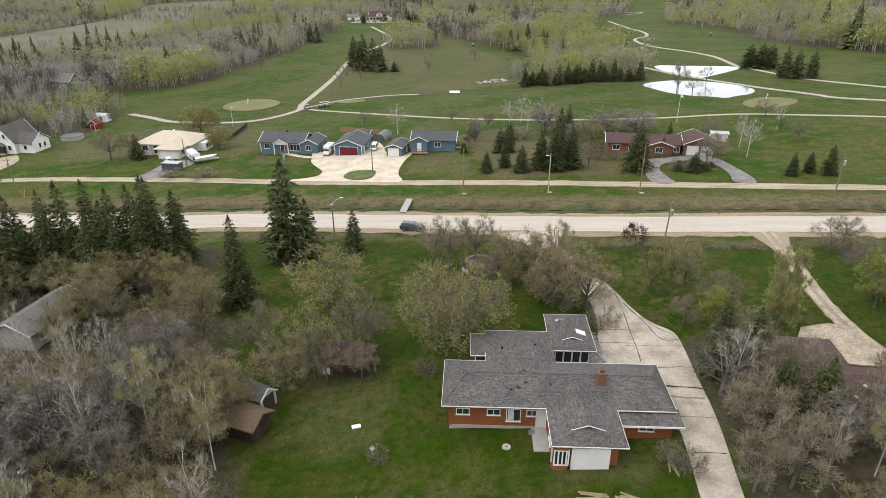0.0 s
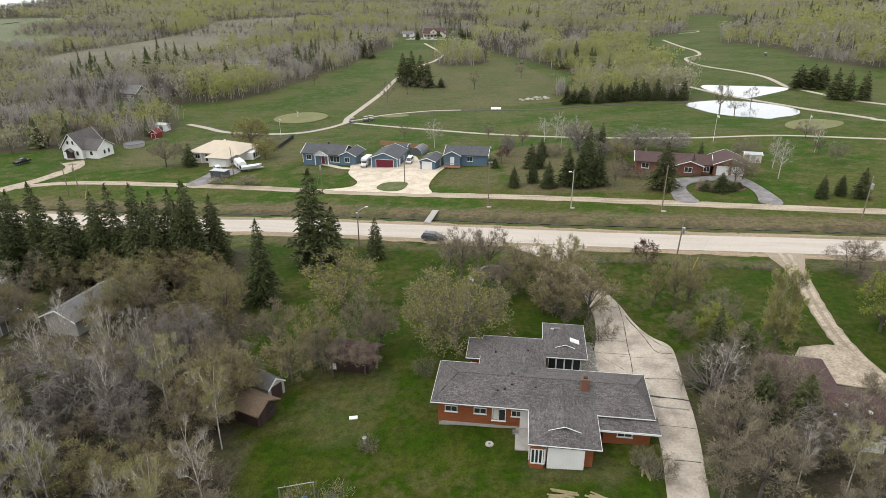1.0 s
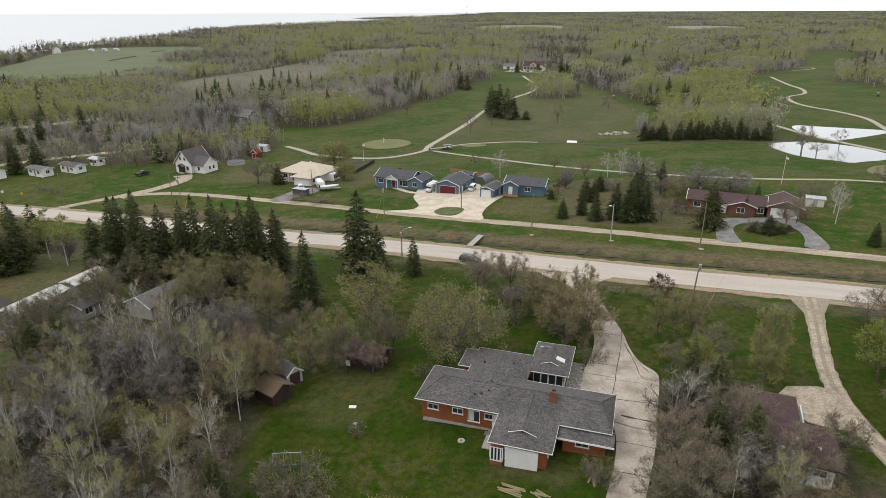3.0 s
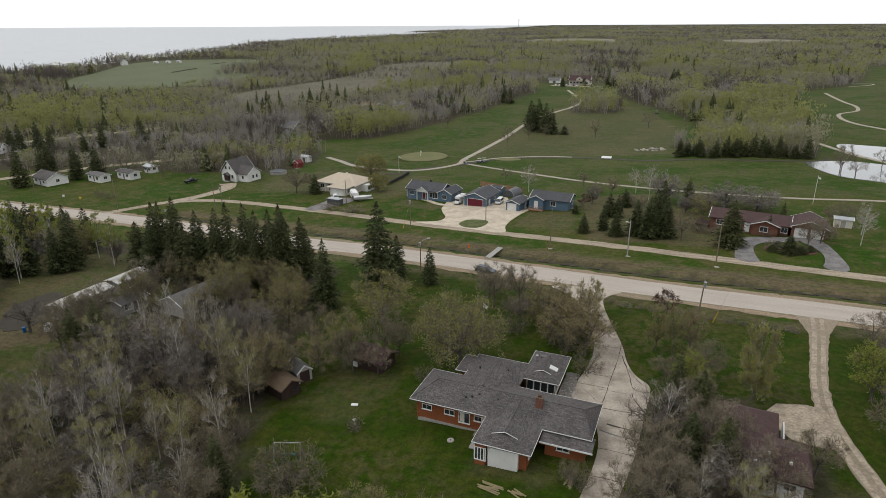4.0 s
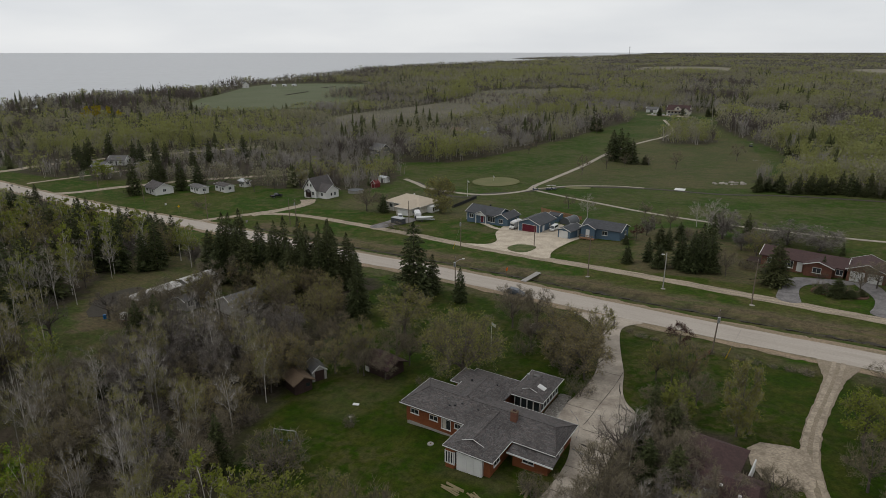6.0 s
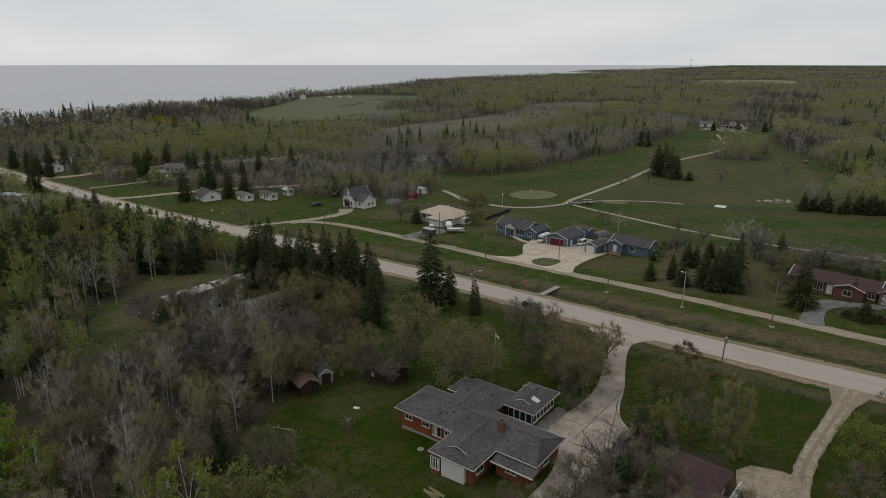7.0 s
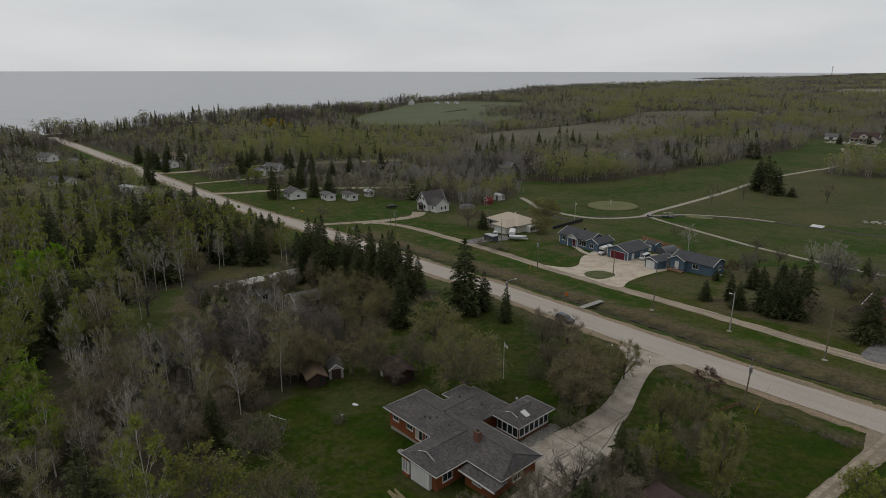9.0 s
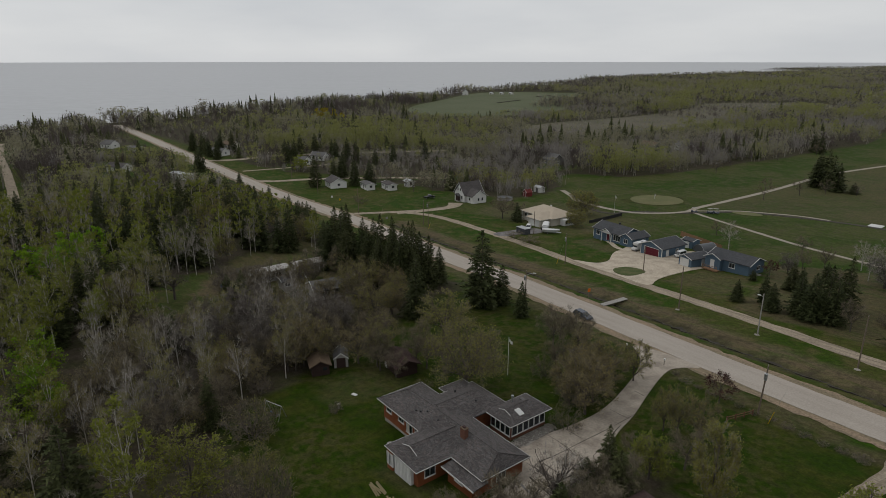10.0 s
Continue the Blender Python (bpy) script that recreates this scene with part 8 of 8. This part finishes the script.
def motorhome():
    c = thing("motorhome", -17.2, 160.4, -105, "white camper motorhome on the gravel lot", "motorhome")
    c.location.z += 0.12
    c.scale = (0.78, 0.78, 0.82)
    part("body", one_box(-3.3, 1.6, -1.15, 1.15, 0.6, 2.9, 0.12), M_CARWHITE, c)
    part("overcab", one_box(1.4, 2.6, -1.1, 1.1, 2.0, 2.85, 0.2), M_CARWHITE, c)
    part("cab", prism([(1.4, 0.5), (3.3, 0.5), (3.3, 1.0), (2.5, 1.2), (2.0, 2.0), (1.4, 2.0)], 1.9), M_CARWHITE, c)
    part("windscreen", one_box(2.15, 2.4, -0.8, 0.8, 1.3, 1.9), M_GLASS, c)
    for x in (-2.2, -0.4):
        for s in (-1, 1):
            part("side_window", one_box(x - 0.45, x + 0.45, s * 1.16 - 0.01, s * 1.16 + 0.01, 1.5, 2.1), M_GLASS, c)
    part("stripe", one_box(-3.2, 1.5, -1.165, 1.165, 1.05, 1.2), M_CREAM, c, "beige side stripe")
    part("roof_unit", one_box(-1.4, -0.6, -0.4, 0.4, 2.9, 3.15, 0.06), M_CARWHITE, c)
    for wx in (-2.0, 2.5):
        for s in (-1, 1):
            wheel(c, wx, s * 0.95, 0.38)
    t = thing("travel_trailer", -52.4, 165.6, -60, "white travel trailer beside the cream house", "trailer")
    t.location.z += 0.1
    t.scale = (0.85, 0.85, 0.85)
    part("body", one_box(-3.4, 3.4, -1.2, 1.2, 0.5, 2.9, 0.3), M_CARWHITE, t)
    for s in (-1, 1):
        wheel(t, -0.4, s * 1.1)
        part("side_window", one_box(1.0, 2.2, s * 1.21 - 0.01, s * 1.21 + 0.01, 1.5, 2.1), M_GLASS, t)
    part("drawbar", rod(bmesh.new(), (3.3, 0, 0.5), (4.5, 0, 0.45), 0.06), M_BLACK, t)
    b = thing("boat_on_trailer", -48.8, 163.2, 30, "covered white boat on a trailer", "boat")
    b.location.z += 0.1
    V, F = [], []
    secs = [(-2.7, 0.95, 0.55), (-1.0, 1.05, 0.5), (0.8, 0.95, 0.55), (2.0, 0.6, 0.75), (2.9, 0.04, 1.1)]
    for x, w, k in secs:
        V += [(x, -w, 1.35), (x, -w * 0.75, k + 0.1), (x, 0, k), (x, w * 0.75, k + 0.1), (x, w, 1.35), (x, 0, 1.6)]
    for i in range(len(secs) - 1):
        for j in range(6):
            F.append((6 * i + j, 6 * i + (j + 1) % 6, 6 * i + 6 + (j + 1) % 6, 6 * i + 6 + j))
    F += [tuple(range(6)), tuple(range(24, 30))]
    bm = bmesh.new()
    me = bpy.data.meshes.new("tmp")
    me.from_pydata(V, [], F)
    bm.from_mesh(me)
    bpy.data.meshes.remove(me)
    bmesh.ops.recalc_face_normals(bm, faces=bm.faces[:])
    part("hull", bm, M_CARWHITE, b)
    part("frame", one_box(-2.4, 3.3, -0.5, 0.5, 0.38, 0.5), M_METAL, b)
    part("outboard", one_box(-3.1, -2.75, -0.18, 0.18, 0.8, 1.7, 0.06), M_BLACK, b)
    for s in (-1, 1):
        wheel(b, -0.9, s * 0.95, 0.28, 0.18)
    k = thing("storage_container", -55.6, 157.8, -15, "dark blue storage container with a pale lid", "container")
    part("box", one_box(-2.2, 2.2, -1.1, 1.1, -0.3, 1.9, 0.04), M_SHINGLE_DARK, k)
    part("lid", one_box(-2.25, 2.25, -1.15, 1.15, 1.9, 2.0), M_METAL, k)
    for x in (-1.6, -0.8, 0.0, 0.8, 1.6):
        part("rib", one_box(x - 0.05, x + 0.05, -1.14, -1.1, -0.2, 1.85), M_SHINGLE_DARK, k)


motorhome()


# ---- small things on the bungalow's lot ----
M_LUMBER = material("pale_sawn_lumber", (0.19, 0.155, 0.085), 0.85, scale=1.5, fine=12, vary=0.15)


def footbridge():
    b = thing("footbridge", 0.05, 114.6, -14, "grey weathered plank footbridge over the ditch", "footbridge", z=ground(-0.3, 111.5) + 0.15)
    for s in (-0.45, 0.45):
        part("beam", one_box(s - 0.06, s + 0.06, -3.6, 3.6, -0.12, 0.0), M_GREYWOOD, b)
    first = None
    for i in range(30):
        if first is None:
            first = part("plank", one_box(-0.65, 0.65, -0.105, 0.105, 0.0, 0.05), M_GREYWOOD, b)
            first.location.y = -3.5
        else:
            o = new("plank", first.data)
            o.parent = b
            o.location = (random.uniform(-0.03, 0.03), -3.5 + i * 0.241, 0)


footbridge()


def lot_things():
    s = thing("loose_board", -8.5, 52.3, 8, "white weathered panel lying on the lawn", "panel")
    part("sheet", one_box(-0.45, 0.45, -0.26, 0.26, 0.0, 0.10, 0.03), M_WHITE, s)
    part("edge", one_box(-0.42, 0.42, -0.30, -0.26, 0.0, 0.07), M_GREYWOOD, s)
    w = thing("well_cover", 5.5, 47.0, 0, "round concrete well cover in the lawn", "well cover")
    part("disc", rod(bmesh.new(), (0, 0, -0.2), (0, 0, 0.10), 0.42, 0.40, 20), M_FOUND, w)
    part("lid", rod(bmesh.new(), (0, 0, 0.10), (0, 0, 0.14), 0.12, 0.11, 12), M_SHINGLE_BROWN, w)
    b = thing("bird_bath", -6.9, 48.2, 0, "small grey stone bird bath on the lawn", "bird bath")
    part("column", rod(bmesh.new(), (0, 0, -0.1), (0, 0, 0.65), 0.14, 0.10, 10), M_FOUND, b)
    part("bowl", rod(bmesh.new(), (0, 0, 0.65), (0, 0, 0.76), 0.14, 0.26, 16), M_FOUND, b)
    # swing set
    g = thing("swing_set", -12.2, 41.0, 12, "metal swing set with two seats on the lawn", "swing set")
    part("top_bar", rod(bmesh.new(), (-1.5, 0, 2.05), (1.5, 0, 2.05), 0.045), M_METAL, g)
    for x in (-1.5, 1.5):
        for y in (-0.8, 0.8):
            part("leg", rod(bmesh.new(), (x, y, -0.1), (x, 0, 2.05), 0.055), M_METAL, g)
    for x in (-0.6, 0.6):
        st = part("swing_seat", one_box(x - 0.22, x + 0.22, -0.09, 0.09, 0.5, 0.54), M_BLUEP, g)
        for d in (-0.2, 0.2):
            part("chain", rod(bmesh.new(), (x + d, 0, 0.54), (x + d, 0, 2.05), 0.015, n=5), M_METAL, st)
    # lumber
    rng = random.Random(4)
    for cx, cy, yaw, n, L in ((11.4, 40.0, -8, 6, 2.4), (14.2, 39.6, -25, 4, 1.6), (19.2, 42.2, 80, 3, 2.0)):
        p = thing("lumber_pile", cx, cy, yaw, "scattered pale boards lying on the grass", "lumber pile", "lumber piles")
        for i in range(n):
            part("board", one_box(-L / 2, L / 2, -0.09, 0.09, 0, 0.04, m=pose(rng.uniform(-0.3, 0.3), i * 0.2 - n * 0.1, 0.03 + 0.02 * (i % 3), 0, 0, rng.uniform(-14, 14))), M_LUMBER, p)
    # dug plot, tank and barrel by the mobile homes
    patch("garden_plot", [(-88, 74), (-80, 64), (-75, 66), (-76, 72), (-82, 82), (-86, 82)], M_CREEK, "dark dug garden plot", lift=0.08, category="garden bed", rounds=1)
    k = thing("water_tank", -70.4, 66, 30, "white plastic water tank on a pallet", "tank")
    part("pallet", one_box(-0.9, 0.9, -0.9, 0.9, 0, 0.14), M_CEDAR, k)
    bm = rod(bmesh.new(), (0, 0, 0.14), (0, 0, 1.25), 0.75, 0.75, 18)
    rod(bm, (0, 0, 1.25), (0, 0, 1.5), 0.75, 0.35, 18)
    part("shell", bm, M_WHITE, k)
    k = thing("plastic_barrel", -74.6, 65, 0, "blue plastic barrel on the grass", "barrel")
    bm = rod(bmesh.new(), (0, 0, 0), (0, 0, 0.9), 0.3, 0.3, 14)
    rod(bm, (0, 0, 0.42), (0, 0, 0.48), 0.33, 0.33, 14)
    part("drum", bm, M_BLUEP, k)
    # oval bed near the highway
    o = thing("garden_ring", 9.6, 86.6, -10, "oval ring of stones round a bare garden bed", "garden bed")
    part("soil", rod(bmesh.new(), (0, 0, -0.3), (0, 0, 0.10), 1.9, 1.8, 24), M_CREEK, o)
    for i in range(26):
        a = 2 * math.pi * i / 26
        bm = bmesh.new()
        bmesh.ops.create_icosphere(bm, subdivisions=1, radius=0.2 + 0.06 * rng.random(), matrix=pose(1.95 * math.cos(a), 1.95 * math.sin(a), 0.1, rng.uniform(0, 90), 0, 0))
        part("stone", bm, M_STONE, o)
    # mailbox and marker posts at the drive
    for x, y in ((21.6, 91.4), (14.2, 93.0)):
        m = thing("mailbox", x, y, 20, "pale mailbox on a wooden post", "mailbox")
        part("post", one_box(-0.05, 0.05, -0.05, 0.05, -0.2, 1.0), M_POLE, m)
        part("box", one_box(-0.12, 0.12, -0.25, 0.25, 1.0, 1.25, 0.04), M_WHITE, m)
    # rails at the hedge
    f = thing("rail_fence", 36.4, 82.0, 65, "low rustic rail fence", "fence")
    for x in (-2.2, -0.7, 0.8, 2.3):
        part("post", rod(bmesh.new(), (x, 0, -0.2), (x, 0, 0.85), 0.09, 0.08), M_BRICK, f)
    for z in (0.35, 0.7):
        part("rail", rod(bmesh.new(), (-2.3, 0, z), (2.4, 0, z), 0.05), M_BRICK, f)
    # driveway joints
    for k, line in enumerate(([(22.3, 51.6), (24.2, 50.8), (26.4, 50.2)], [(22.2, 60.5), (25, 60.0), (28.3, 59.4)], [(26.2, 66), (27.2, 63.4), (28.4, 61.6)], [(20.2, 60.5), (22, 57.5), (22.4, 54)])):
        ribbon("drive_joint", line, (0.20, 0.05, 0.06, 0.05)[k], M_DARKDRIVE, "dark weedy joint between driveway slabs", lift=0.10, step=0.6, ragged=0.05, seed=30 + k, category="joint", thick=0.05)
    # brush along the hedge line
    for i in range(13):
        t = i / 12
        x, y = 24.5 + 26 * t, 89 - 8.2 * t + rng.uniform(-0.6, 0.6)
        plant("bush", x, y, rng.uniform(0.35, 0.8), rng.uniform(1.4, 2.4), rng=rng)
    for i in range(9):
        lg = thing("fallen_log", -55.2 + rng.uniform(-2, 2), 45.5 + rng.uniform(-4, 4), rng.uniform(0, 180), "bleached fallen log in a brush heap", "log", "fallen logs")
        part("stem", rod(bmesh.new(), (-1.8, 0, 0.2 + 0.1 * i % 0.5), (1.8, 0, 0.35), 0.14, 0.07), M_BIRCH, lg)
    # brush rows across the pasture
    for line in (((-497, 691), (-505, 727), (-512, 763)), ((-546, 852), (-547, 874), (-549, 896)), ((-392, 567), (-393, 578), (-396, 590))):
        ribbon("brush_row", line, 2.2, M_CREEK, "dark row of heaped brush across the pasture", lift=0.9, ragged=0.4, step=4, category="brush row", thick=0.9)
    # black fence, bridge board and stones on the golf course
    q = thing("black_fence", -46.6, 194.0, 82, "low black board fence beside the course", "fence")
    for i in range(9):
        part("panel", one_box(-9 + i * 2.0, -7.05 + i * 2.0, -0.03, 0.03, 0.05, 1.2), M_BLACK, q)
    for i in range(10):
        part("post", one_box(-9.06 + i * 2.0, -8.98 + i * 2.0, -0.06, 0.06, -0.2, 1.3), M_BLACK, q)
    d = thing("foot_crossing", 25.4, 238.4, -5, "pale plank crossing over the ditch", "footbridge")
    for i in range(8):
        part("plank", one_box(-1.9 + i * 0.48, -1.46 + i * 0.48, -2.0, 2.0, 0.12, 0.24), M_WHITE, d)
    for i in range(22):
        bm = bmesh.new()
        bmesh.ops.create_icosphere(bm, subdivisions=2, radius=rng.uniform(0.5, 1.0))
        for v in bm.verts:
            v.co *= rng.uniform(0.8, 1.15)
            v.co.z *= 0.6
        st = thing("boulder", rng.uniform(37, 49), rng.uniform(254, 260), 0, "pale field boulder on the golf course", "boulder", "boulders")
        part("rock", bm, M_STONE, st)
    for x, y, a in ((-28.6, 226.2, 20), (-23.6, 228.2, 60), (-21.9, 229.2, 15), (57, 395, 40), (78, 330, 10), (190, 360, 80)):
        c = thing("golf_cart", x, y, a, "grey golf cart with a pale roof", "golf cart", "golf carts")
        part("body", prism([(-1.1, 0.25), (1.1, 0.25), (1.1, 0.7), (0.4, 0.75), (0.2, 0.55), (-0.3, 0.55), (-0.5, 0.9), (-1.1, 0.9)], 1.15), M_CARGREY, c)
        part("canopy", one_box(-0.95, 0.85, -0.6, 0.6, 1.8, 1.88, 0.03), M_GREYWOOD, c)
        for px, py in ((-0.85, -0.5), (-0.85, 0.5), (0.75, -0.5), (0.75, 0.5)):
            part("strut", rod(bmesh.new(), (px, py, 0.7), (px, py, 1.8), 0.03), M_BLACK, c)
        for px in (-0.75, 0.75):
            for py in (-0.5, 0.5):
                wheel(c, px, py, 0.22, 0.18)


lot_things()


# ---- the far distance ----
def radio_mast():
    x, y = -432, 3760
    z = ground(x, y)
    m = thing("radio_mast", x, y, 0, "tall thin radio mast on the horizon", "mast", z=z)
    bm = bmesh.new()
    for a in (0, 120, 240):
        rod(bm, (2.2 * math.cos(radians(a)), 2.2 * math.sin(radians(a)), -2), (0.8 * math.cos(radians(a)), 0.8 * math.sin(radians(a)), 56), 0.45, 0.35, 6)
    for k in range(12):
        rod(bm, (1.8 - 0.1 * k, 0, 4.5 * k), (-1.0 + 0.06 * k, 1.6 - 0.1 * k, 4.5 * k + 4.5), 0.25, n=4)
    part("lattice", bm, M_GREYROOF, m)
    part("platform", rod(bmesh.new(), (0, 0, 50), (0, 0, 55), 2.6, 2.6, 8), M_GREYROOF, m)


radio_mast()
plant("willow", -457, 364, 12, 16, label="round willow in full yellow leaf")
plant("willow", -449, 368, 13, 17, label="round willow in full yellow leaf")
plant("willow", -440, 372, 12, 15, label="round willow in full yellow leaf")
